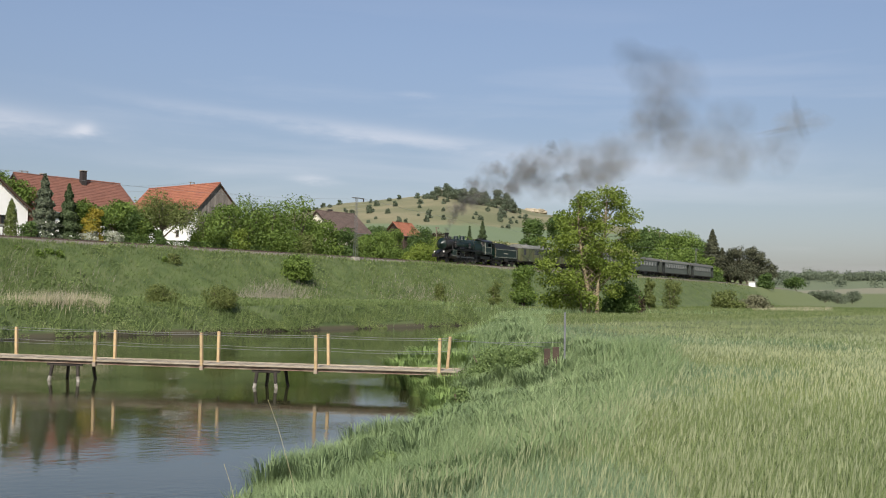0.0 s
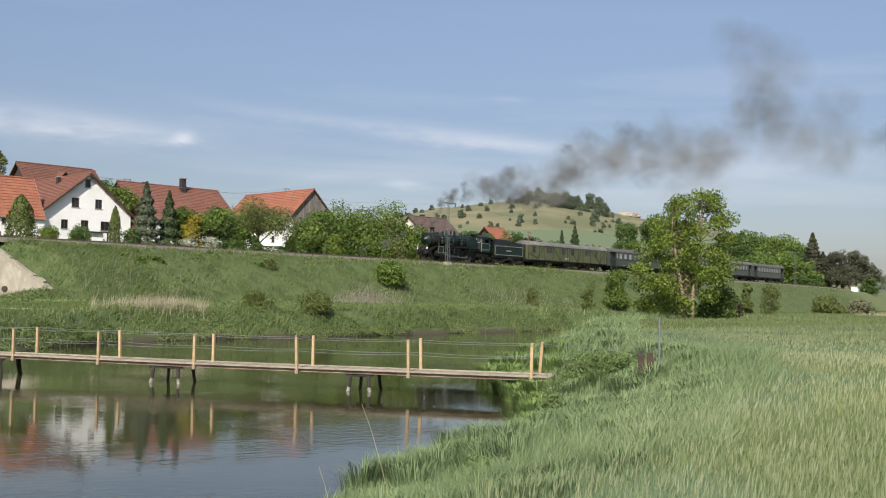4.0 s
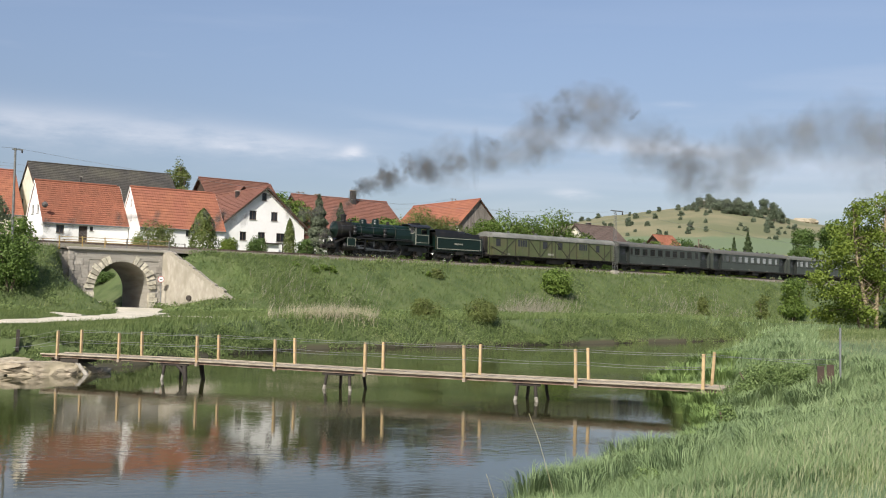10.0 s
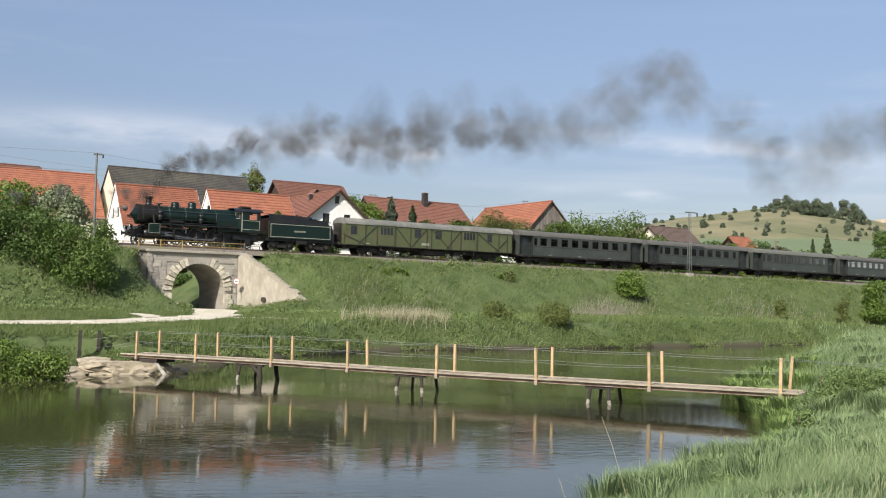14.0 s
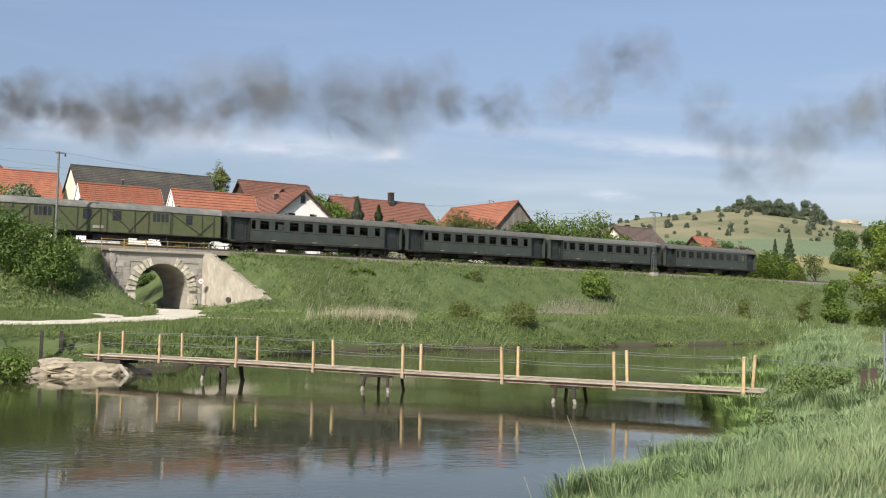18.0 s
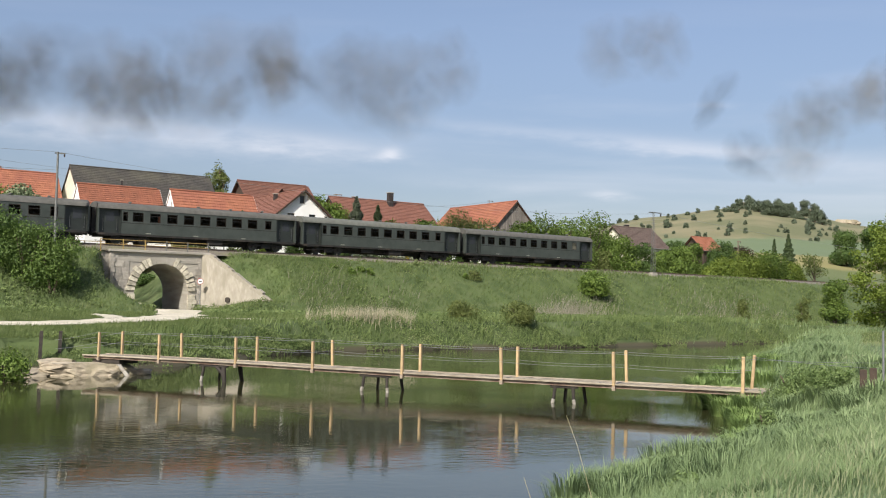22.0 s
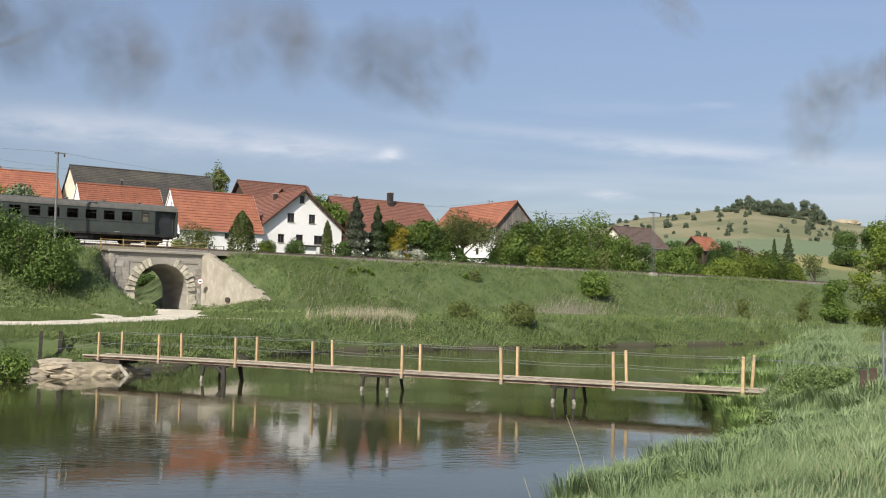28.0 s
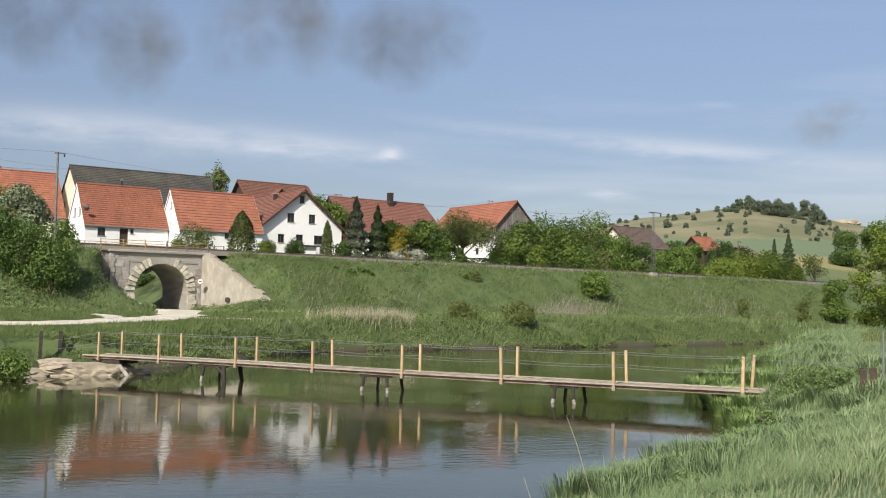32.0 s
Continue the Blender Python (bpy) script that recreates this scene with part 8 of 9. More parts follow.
for i, (a, dd, s) in enumerate(((21.3, 640, 3.2), (21.6, 642, 2.4), (20.9, 644, 3.0), (16.0, 655, 2.6), (19.2, 655, 3.0))):
    x, y = spot(a, dd)
    boulder(x, y, gz(x, y) + 0.8, s * 1.6, s, s * 0.9, 20 + i, "hill_rock")
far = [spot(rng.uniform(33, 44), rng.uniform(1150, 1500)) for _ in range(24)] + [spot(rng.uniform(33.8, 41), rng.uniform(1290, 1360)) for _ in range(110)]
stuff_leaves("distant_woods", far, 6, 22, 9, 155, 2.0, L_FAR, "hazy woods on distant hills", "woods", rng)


# ---------------------------------------------------------------- grasses
def blades(name, x, y, h, w, material, label, rng, bend=0.35, fine=True, z=None, wind=(0.30, 0.10)):
    """Upright blades, each its own island; fine ones curve over."""
    n = len(x)
    z = ground(x, y) if z is None else z
    a = rng.uniform(0, 2 * np.pi, n)
    side = np.stack([np.cos(a), np.sin(a), np.zeros(n)], -1) * (w / 2)[:, None]
    lean = rng.normal(size=(n, 2)) * bend * 0.6 + np.asarray(wind) * bend
    tip = np.stack([lean[:, 0] * h, lean[:, 1] * h, h], -1)
    base = np.stack([x, y, z - 0.03], -1)
    if fine:
        mid = np.stack([lean[:, 0] * h * 0.30, lean[:, 1] * h * 0.30, h * 0.58], -1)
        v = np.stack([base - side, base + side, base + mid + side * 0.8, base + mid - side * 0.8, base + tip], 1).reshape(-1, 3)
        k = np.arange(n)[:, None] * 5
        f = np.concatenate([k + [0, 1, 2], k + [0, 2, 3], k + [3, 2, 4]], 1).reshape(-1, 3)
    else:
        v = np.stack([base - side, base + side, base + tip], 1).reshape(-1, 3)
        f = np.arange(3 * n).reshape(-1, 3)
    ob = new(name, bulk(name, v, f, material))
    return tagged(ob, label, "grass", kind="stuff")


def scatter(n, a0, a1, d0, d1, rng, power=1.0):
    """Places spread evenly over the view: thinner with distance."""
    a = np.radians(rng.uniform(a0, a1, n))
    d = d0 * (d1 / d0) ** (rng.random(n) ** power)
    return d * np.sin(a), d * np.cos(a), d


def line_offset(x, y):
    a, b = x * TV[0] + y * TV[1], x * NV[0] + y * NV[1]
    return AWAY + bow(a) - b, a


rng = np.random.default_rng(12)
# meadow round the camera
for d0, d1, n, fine in ((4.2, 14, 95000, True), (14, 45, 200000, False), (45, 210, 110000, False)):
    x, y, d = scatter(n, -26, 42, d0, d1, rng)
    rd = river_distance(x, y)
    o, a = line_offset(x, y)
    patch = fbm(x, y, 17, 21)
    ok = (rd > 3.6) & (o > 17 + 0.05 * d) & (y > 2) & ((x > 0.1 * y) | (rd > 4)) & (o > 0) & ((x > -6 + 0.02 * y) & (y < 120 + 2 * x))
    ok &= ~((o < 60) & (x < 0.20 * y))
    x, y, d, patch = x[ok], y[ok], d[ok], patch[ok]
    h = (0.50 + 0.12 * patch + 0.10 * rng.normal(size=len(x))).clip(0.15, 0.95) * np.interp(d, [6, 12, 20, 45, 80], [0.78, 0.78, 0.55, 0.48, 0.55]) * np.interp(np.degrees(np.arctan2(x, y)), [-2, 8], [0.25, 1])
    az = np.degrees(np.arctan2(x, y))
    cool = (az < 29 + 9 * fbm(x, y, 9, 23) - 0.05 * d) & (d < 60) & (rng.random(len(x)) < 0.85)
    ripe = ~cool & (az > 29 + 6 * fbm(x, y, 6, 26)) & (d > 13 + 4 * fbm(x, y, 5, 28)) & (d < 27 + 6 * fbm(x, y, 8, 27)) & (rng.random(len(x)) < 0.55)
    # beyond a ragged distance most remaining blades take the paler colour
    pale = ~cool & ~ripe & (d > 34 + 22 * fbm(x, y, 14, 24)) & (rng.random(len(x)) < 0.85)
    w = 0.0024 + 0.00037 * d * rng.uniform(0.5, 1.6, len(x))
    for mask, material, label in ((cool, G_BLUE, "blue-green meadow grass near the bank"), (pale, G_PALE, "pale meadow grass further off"), (ripe, G_RIPE, "yellow-green meadow grass in flower"), (~cool & ~pale & ~ripe, G_FIELD, "tall pale green meadow grass going to seed")):
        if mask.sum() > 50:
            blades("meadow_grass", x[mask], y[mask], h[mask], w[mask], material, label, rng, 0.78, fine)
    # feathery seed heads on the taller stalks, several spikelets each
    if d0 < 40:
        pick = (rng.random(len(x)) < 0.20 + 0.25 * (patch > 0.1)) & (az > 9 + 6 * rng.random(len(x))) & (rng.random(len(x)) < np.where(cool, 0.35, 1.0))
        xs, ys, ds, gold = x[pick], y[pick], d[pick], ripe[pick]
        hs = h[pick] * 1.12 + rng.uniform(0.02, 0.16, pick.sum())
        n = len(xs)
        lean = np.stack([0.16 + 0.14 * rng.normal(size=n), 0.14 * rng.normal(size=n), np.ones(n)], -1)
        foot = np.stack([xs, ys, ground(xs, ys)], -1)
        tip = foot + lean * hs[:, None]
        low = foot + lean * (hs - rng.uniform(0.07, 0.17, n))[:, None]
        for turn in (0.0, 1.4):
            a = rng.uniform(-0.9, 0.9, n) + turn
            side = np.stack([np.cos(a), np.sin(a), np.zeros(n)], -1) * (0.0032 + 0.00022 * ds)[:, None]
            belly = low * 0.6 + tip * 0.4
            v = np.stack([low, belly + side, tip, belly - side], 1)
            for mask, material, label in ((~gold, G_SEED, "pale feathery grass seed heads"), (gold, G_OAT, "golden grass seed heads")):
                if mask.sum() > 20:
                    m = v[mask].reshape(-1, 3)
                    tagged(new("seed_heads", bulk("seed_heads", m, np.arange(len(m)).reshape(-1, 4), material)), label, "grass", kind="stuff")
            if d0 > 10:
                break
# near bank: coarse sedge
for d0, d1, n in ((6.5, 20, 105000), (20, 60, 125000), (60, 125, 30000)):
    x, y, d = scatter(n, -24, 40, d0, d1, rng)
    rd = river_distance(x, y)
    o, a = line_offset(x, y)
    ok = (rd > 0.0) & (rd < 6.0) & ((x > 0.17 * y) | (y < 22)) & (y < 40 + 3.2 * x)
    ok &= ~((o < 62) & (x < 0.22 * y)) & (y > 5)
    x, y, d, rd = x[ok], y[ok], d[ok], rd[ok]
    cl = fbm(x, y, 3.4, 5)
    ok = cl > -0.75
    x, y, d, rd, cl = x[ok], y[ok], d[ok], rd[ok], cl[ok]
    h = (0.48 + 0.24 * cl + 0.10 * rng.normal(size=len(x))).clip(0.14, 1.05) * np.where(d < 13, 0.62, 1.0) * np.where(d < 16, np.interp(np.degrees(np.arctan2(x, y)), [-14, -3, 4, 9], [0.12, 0.3, 0.55, 1]), 1) * np.where(d < 34, np.interp(rd, [0, 1, 3, 5], [0.55, 0.7, 0.9, 1.0]), 1)
    blades("bank_sedge", x, y, h, (0.003 + 0.00055 * d) * rng.uniform(0.5, 1.6, len(x)), G_BANK, "lush green sedge on river bank", rng, 0.66)
# arching tussocks that break the bank's outline
def tussocks(many, d0, d1, seed):
    rng = np.random.default_rng(seed)
    x, y, d = scatter(many * 40, -6, 34, d0, d1, rng)
    rd = river_distance(x, y)
    o, a = line_offset(x, y)
    az = np.degrees(np.arctan2(x, y))
    ok = (rd > 0.05) & (rd < 5.0) & (az > 6) & (o > 40)
    x, y, d = x[ok][:many], y[ok][:many], d[ok][:many]
    per = 300
    a = rng.uniform(0, 2 * np.pi, (len(x), per))
    rr = 0.28 * np.sqrt(rng.random((len(x), per))) * (0.7 + d[:, None] / 40)
    bx, by = (x[:, None] + rr * np.cos(a)).ravel(), (y[:, None] + rr * np.sin(a)).ravel()
    h = (rng.uniform(0.35, 0.70, (len(x), 1)) * rng.uniform(0.55, 1.1, (len(x), per))).ravel()
    z = ground(bx, by)
    out = np.stack([np.cos(a).ravel(), np.sin(a).ravel(), np.zeros(a.size)], -1) * (rng.uniform(0.25, 0.85, a.size) * h)[:, None]
    side = np.stack([-np.sin(a).ravel(), np.cos(a).ravel(), np.zeros(a.size)], -1) * ((0.0018 + 0.00022 * np.repeat(d, per)) * rng.uniform(0.5, 1.4, a.size))[:, None]
    base = np.stack([bx, by, z - 0.02], -1)
    up = np.stack([np.zeros_like(h), np.zeros_like(h), h], -1)
    m, t = base + out * 0.38 + up * 0.75, base + out + up * 0.86
    v = np.stack([base - side, base + side, m + side * 0.8, m - side * 0.8, t], 1).reshape(-1, 3)
    k = np.arange(a.size)[:, None] * 5
    f = np.concatenate([k + [0, 1, 2], k + [0, 2, 3], k + [3, 2, 4]], 1).reshape(-1, 3)
    tagged(new("bank_tussocks", bulk("bank_tussocks", v, f, G_BANK)), "arching tussocks of green sedge on river bank", "grass", kind="stuff")


tussocks(90, 11, 26, 3)
tussocks(110, 24, 75, 4)
# sedge clumps that hang over the water on the near bank
def sedge_clump(az, dist, high, wide, seed):
    rng = np.random.default_rng(seed)
    cx, cy = spot(az, dist)
    z = max(gz(cx, cy), 0.0)
    n = 620
    a, rr = rng.uniform(0, 2 * np.pi, n), wide / 2 * np.sqrt(rng.random(n)) * 0.7
    h = high * rng.uniform(0.55, 1.1, n)
    base = np.stack([rr * np.cos(a), rr * np.sin(a), np.full(n, -0.15)], -1)
    reach = rng.uniform(0.15, 0.75, n) * h
    out = np.stack([np.cos(a), np.sin(a), np.zeros(n)], -1) * reach[:, None]
    side = np.stack([-np.sin(a), np.cos(a), np.zeros(n)], -1) * ((0.0035 + 0.00022 * dist) * rng.uniform(0.5, 1.4, n))[:, None]
    up = np.stack([np.zeros(n), np.zeros(n), h], -1)
    m, t = base + out * 0.4 + up * 0.78, base + out + up * 0.88
    v = np.stack([base - side, base + side, m + side * 0.8, m - side * 0.8, t], 1).reshape(-1, 3)
    k = np.arange(n)[:, None] * 5
    f = np.concatenate([k + [0, 1, 2], k + [0, 2, 3], k + [3, 2, 4]], 1).reshape(-1, 3)
    root = thing("sedge_clump", pose(cx, cy, z), "lush arching sedge clump hanging over the water", "plant", "bank sedge clumps")
    part("leaf_tuft", bulk("leaf_tuft", v, f, G_SEDGE), None, root)


for i, (a, dd, h, w) in enumerate(((14.3, 39.5, 0.85, 1.3), (14.0, 41.5, 0.9, 1.4), (13.8, 43.5, 0.9, 1.5), (14.6, 37, 0.8, 1.2), (15.2, 34.5, 0.8, 1.3), (15.8, 32, 0.75, 1.2), (14.9, 40.5, 0.95, 1.6), (15.6, 37, 0.9, 1.4),
                                   (14.4, 46, 0.9, 1.7), (15.3, 44, 0.9, 1.7), (16.2, 29.5, 0.7, 1.1), (16.0, 27.0, 0.65, 1.0), (16.4, 34, 0.85, 1.3), (15.1, 49, 0.9, 1.9), (16.0, 53, 0.95, 2.0), (16.6, 58, 0.95, 2.2),
                                   (15.6, 24.5, 0.6, 0.9), (14.6, 22.5, 0.55, 0.8), (12.6, 20.3, 0.5, 0.8), (10.4, 18.6, 0.45, 0.7), (16.9, 39, 0.9, 1.5), (17.4, 43, 0.9, 1.7),
                                   (16.6, 31.5, 0.75, 1.1), (16.4, 30.4, 0.7, 1.0), (15.8, 35.6, 0.85, 1.2), (15.3, 37.4, 0.9, 1.3))):
    sedge_clump(a, dd, h, w, 300 + i)
# leafy clumps along the near bank
for a, dd, t, w in ((18.6, 34, 1.85, 2.0), (20.4, 33, 1.95, 1.8), (17.6, 46, 1.6, 2.0), (19.6, 60, 1.8, 3.0), (17.2, 26.5, 1.25, 0.9), (13.5, 16.5, 0.95, 0.8)):
    bush(a, dd, t, w, L_NETTLE, "lush green nettle clump on river bank", "nettle_clump", "bank nettles", leaf=0.03 + 0.0011 * dd, dense=0.9, count=7, category="plant")
# far bank: nettles and reeds over the water
x, y, d = scatter(95000, -27, 34, 38, 128, rng)
rd = river_distance(x, y)
o, a = line_offset(x, y)
ok = (rd > -0.15) & (rd < 5.5) & (o < 64) & (o > 14) & (x < 0.36 * y + 1) & ~((x > -21) & (x < -13.2) & (y < 51)) & ~((y < 100) & (x > 12 + 0.14 * y))
ok &= (rd > 0.45) | (fbm(x, y, 5.5, 77) < 0.38)
x, y, rd = x[ok], y[ok], rd[ok]
cl = fbm(x, y, 5, 6)
azz = np.degrees(np.arctan2(x, y))
h = np.interp(azz, [-15, -7, 0], [0.4, 0.6, 1.0]) * (0.75 + 0.35 * cl + 0.12 * rng.normal(size=len(x))).clip(0.2, 1.5) * np.interp(rd, [0, 1, 3, 5.5], [0.8, 1.1, 1.0, 0.5])
blades("far_bank_growth", x, y, h, rng.uniform(0.04, 0.13, len(x)), G_BANK2, "dense nettles and reeds on far bank", rng, 0.5, False)
# leafy mass of nettles along the far water's edge
edge = RIVER[3:15]
seg = np.hypot(*np.diff(edge, axis=0).T)
n = 42000
u = rng.random(n) * seg.sum()
k = np.searchsorted(np.cumsum(seg), u).clip(0, len(seg) - 1)
f = (u - np.concatenate([[0], np.cumsum(seg)])[k]) / seg[k]
way = np.diff(edge, axis=0)[k] / seg[k][:, None]
off = rng.uniform(-0.45, 3.1, n) * (0.8 + 0.5 * np.sin(u * 0.31) * np.sin(u * 0.13 + 1.0) + 0.2 * np.sin(u * 1.1)).clip(0.3, 1.4)
x = edge[k, 0] + way[:, 0] * f * seg[k] - way[:, 1] * off
y = edge[k, 1] + way[:, 1] * f * seg[k] + way[:, 0] * off
azz = np.degrees(np.arctan2(x, y))
mound = (0.50 + 0.42 * fbm(x, y, 4.1, 44) + 0.30 * fbm(x, y, 1.7, 45)).clip(0.10, 1.3) * np.interp(azz, [-15, -8, 0], [0.45, 0.7, 1.0]) * np.interp(off, [-0.4, 0.3, 2.5, 3.6], [0.7, 1.0, 0.9, 0.4])
c = np.stack([x, y, np.maximum(ground(x, y), 0) + mound * rng.uniform(0.05, 1.0, n) ** 0.6], -1)
ok = ~((x > -21) & (x < -13.5) & (y < 50)) & ((off > 0.45) | (fbm(x, y, 5.5, 77) < 0.38))     # eroded earth shows in the gaps
c = c[ok]
tagged(new("bank_weeds", leaves("bank_weeds", c, np.tile([-0.2, -0.6, 0.7], (len(c), 1)), 0.125, G_WEED, rng, 0.7, 0.5)), "leafy green weeds on far bank", "weeds", kind="stuff")
# verge and embankment slope
for n, a0, a1 in ((420000, -27, 20), (140000, 14, 41)):
    x, y, d = scatter(n, a0, a1, 46, 300 if a1 > 30 else 165, rng, 0.85)
    rd = river_distance(x, y)
    o, a = line_offset(x, y)
    al = a - TUNNEL_Q
    lane = ((np.abs(al) < 2.9) & (o < 6)) | (way_distance(LANE, x, y) < 2.0) | (way_distance(SPUR, x, y) < 1.0) | (way_distance(FOOTPATH, x, y) < 0.45)
    ok = (rd > np.where(np.degrees(np.arctan2(x, y)) < -14, 0.6, 3.0)) & (o > 3.3) & (o < 62) & ~lane
    x, y, o, d = x[ok], y[ok], o[ok], d[ok]
    cl = fbm(x, y, 7, 15) + 0.6 * fbm(x, y, 2.2, 16)
    h = (0.24 + 0.10 * cl + 0.12 * np.abs(rng.normal(size=len(x)))).clip(0.08, 0.8) * np.interp(o, [3, 12, 22], [1.0, 1.0, 0.7])
    blades("slope_grass", x, y, h, 0.00055 * d * rng.uniform(0.5, 1.5, len(x)), G_SLOPE, "rough mixed grass on railway embankment", rng, 0.6, False)
    pick = (cl > 0.15) & (rng.random(len(x)) < 0.5) & (d > 84) & (o < np.where(np.degrees(np.arctan2(x, y)) > 16, 17, 60))
    c = np.stack([x[pick], y[pick], ground(x[pick], y[pick]) + rng.uniform(0.05, 0.55, pick.sum())], -1)
    tagged(new("slope_weeds", leaves("slope_weeds", c, np.tile([-0.2, -0.7, 0.6], (len(c), 1)), 0.20, G_BANK2, rng, 0.7)), "leafy weeds on railway embankment", "weeds", kind="stuff")
# rank grass against the wing wall
q, o = TUNNEL_Q + rng.uniform(4.0, 19.0, 15000), rng.uniform(3.2, 14.0, 15000)
c = np.array([trackside(a, b) for a, b in zip(q, o)])
ok = q - TUNNEL_Q > 5.0 + 0.72 * (o - 3.4) + np.where(o < 7.2, 1.2, 0.0)
blades("slope_grass", c[ok, 0], c[ok, 1], rng.uniform(0.10, 0.36, ok.sum()), rng.uniform(0.025, 0.07, ok.sum()), G_BANK2, "rank grass beside the wing wall", rng, 0.7, False, ground(c[ok, 0], c[ok, 1]) + 0.06)
# short lawn between the lane and the water
x, y, d = scatter(70000, -27, -9, 43, 72, rng)
rd = river_distance(x, y)
ok = (rd > 0.25) & (way_distance(LANE, x, y) > 1.8) & (way_distance(SPUR, x, y) > 0.9)
x, y = x[ok], y[ok]
blades("lawn_grass", x, y, (0.14 + 0.05 * fbm(x, y, 3, 51) + 0.04 * rng.normal(size=len(x))).clip(0.04, 0.3), rng.uniform(0.015, 0.04, len(x)), G_SLOPE, "short rough lawn beside the lane", rng, 0.6, False)
bush(-22.4, 45.5, 1.7, 3.0, L_BUSH, "leafy green bush at water's edge", group="bank bushes", leaf=0.13)
bush(-24.2, 46.5, 1.9, 3.4, L_BUSH, "leafy green bush at water's edge", group="bank bushes", leaf=0.13)
# dry reed patch and pale twigs
a, d = rng.uniform(-7.4, -1.4, 4200), 80.2 + rng.normal(size=4200) * 0.9
thin = rng.random(4200) < 0.10 + 0.50 * np.exp(-((a + 3.6) / 1.9) ** 2)
a, d = np.radians(a[thin]), d[thin] + 2.2 * (a[thin] + 4) / 3
x, y = d * np.sin(a), d * np.cos(a)
blades("dry_reeds", x, y, rng.uniform(0.4, 1.35, len(x)), rng.uniform(0.02, 0.05, len(x)), G_REED, "pale dry reeds at foot of embankment", rng, 0.35, False)
# grey dead stems on the slope
for am, sa, dm, sd, n in ((7.0, 1.05, 116.5, 1.7, 1900), (-3.4, 1.1, 101, 2.4, 260), (-6.5, 1.0, 101, 2.2, 220), (15.5, 1.6, 139, 3.0, 800)):
    a = rng.normal(am, sa, n)
    d = rng.normal(dm, sd, n) + 2.3 * (a - am)
    a = np.radians(a)
    blades("dead_stems", d * np.sin(a), d * np.cos(a), rng.uniform(0.4, 1.3, n), rng.uniform(0.02, 0.05, n), G_DEAD, "thin grey dead stems on embankment slope", rng, 0.5, False)
x, y, d = scatter(1500, 32.6, 36.5, 165, 255, rng)
o, a = line_offset(x, y)
ok = (o > 24) & (o < 70) & (fbm(x, y, 22, 31) > 0.15)
blades("dry_reeds", x[ok], y[ok], rng.uniform(0.2, 0.6, ok.sum()), rng.uniform(0.06, 0.16, ok.sum()), G_REED, "pale dry grass in far meadow", rng, 0.4, False)
# single dry stalks before the water
for a, dd, h, lx, ly in ((8.9, 12.5, 1.55, -0.42, 0.1), (-11.3, 9.6, 0.95, -0.42, 0.0), (-4.7, 9.2, 0.85, -0.28, 0.0), (5.9, 11.5, 1.0, -0.25, 0.0)):
    x, y = spot(a, dd)
    z = gz(x, y)
    st = thing("dry_stalk", pose(x, y, z), "single long dry grass stalk leaning over water", "grass stalk", "dry stalks")
    part("stalk", Geo().path([(0, 0, -0.1), (lx * 0.35, ly * 0.3, h * 0.4), (lx * 0.75, ly * 0.7, h * 0.78), (lx * 1.05, ly, h)], 0.0035, 5, 0.002), G_STALK, st)


# ---------------------------------------------------------------- insects that dart past over the river
INSECTS = []
for k in range(3):
    fly = thing("insect", pose(0, -3, 2.2), "small dark flying insect with blurred wings", "insect", "insects")
    part("body", Geo().lathe([(0.0, -0.012), (0.0035, -0.008), (0.005, 0.0), (0.0038, 0.008), (0.0, 0.013)], (0, 0, 0), "x", 8), M_BLACK, fly, smooth=True)
    for side in (-1, 1):
        part("wing", Geo().add([(0.004, 0.003 * side, 0.003), (0.010, 0.020 * side, 0.010), (-0.002, 0.024 * side, 0.011), (-0.006, 0.010 * side, 0.005)], [(0, 1, 2, 3), (3, 2, 1, 0)]), M_DISH, fly)
    INSECTS.append(fly)


def airborne(bearing, climb, dist):
    """A point in the air over the bank, by bearing and angle over the horizon."""
    a = radians(bearing)
    return Vector((dist * math.sin(a), dist * math.cos(a), 3.3 + dist * math.tan(radians(climb))))


REST = ((-3.0, -2.0, 2.2), (3.5, -3.0, 2.2), (-2.0, -4.0, 2.2))
FLIGHTS = [[(23.6, airborne(70, 8, 4)), (23.8, airborne(30, 16, 5)), (23.9, airborne(15, 17.5, 6)), (24.0, airborne(10.52, 11.59, 6)), (24.2, airborne(-5, 7.8, 7)), (24.5, airborne(-32, 4, 6)), (24.8, airborne(-80, 4, 4))],
           [(29.5, airborne(-70, -8, 3)), (29.75, airborne(-28, -16, 4)), (29.9, airborne(4, -4, 4)), (30.0, airborne(10.03, 9.21, 4)), (30.1, airborne(13.92, 14.41, 4)), (30.3, airborne(30, 24, 4)), (30.6, airborne(80, 20, 4))],
           [(30.1, airborne(70, 22, 4)), (30.35, airborne(16, 21, 4.5)), (30.5, airborne(10.39, 9.21, 4.5)), (30.6, airborne(7, -2, 4.5)), (30.8, airborne(-30, -14, 4)), (31.1, airborne(-80, -10, 3))]]


# ---------------------------------------------------------------- motion of the train, its wheels and its smoke
def front_at(t):
    """Where the front buffers stand along the line at t seconds."""
    return 118.95 - 5.87 * t - 0.0645 * t * t if t > 0 else 118.95 - 5.5 * t


def stand(q):
    """Pose of a vehicle whose middle is at q, facing towards smaller q."""
    p = track(q)
    return pose(p[0], p[1], float(rail_z(q)), 0, 0, heading(q) + 180)


TRAIN = [(ENGINE, 6.9), (TENDER, 17.8), (VAN, 33.44)] + [(c, 44.88 + 10.48 + 20.96 * k) for k, c in enumerate(COACHES)]


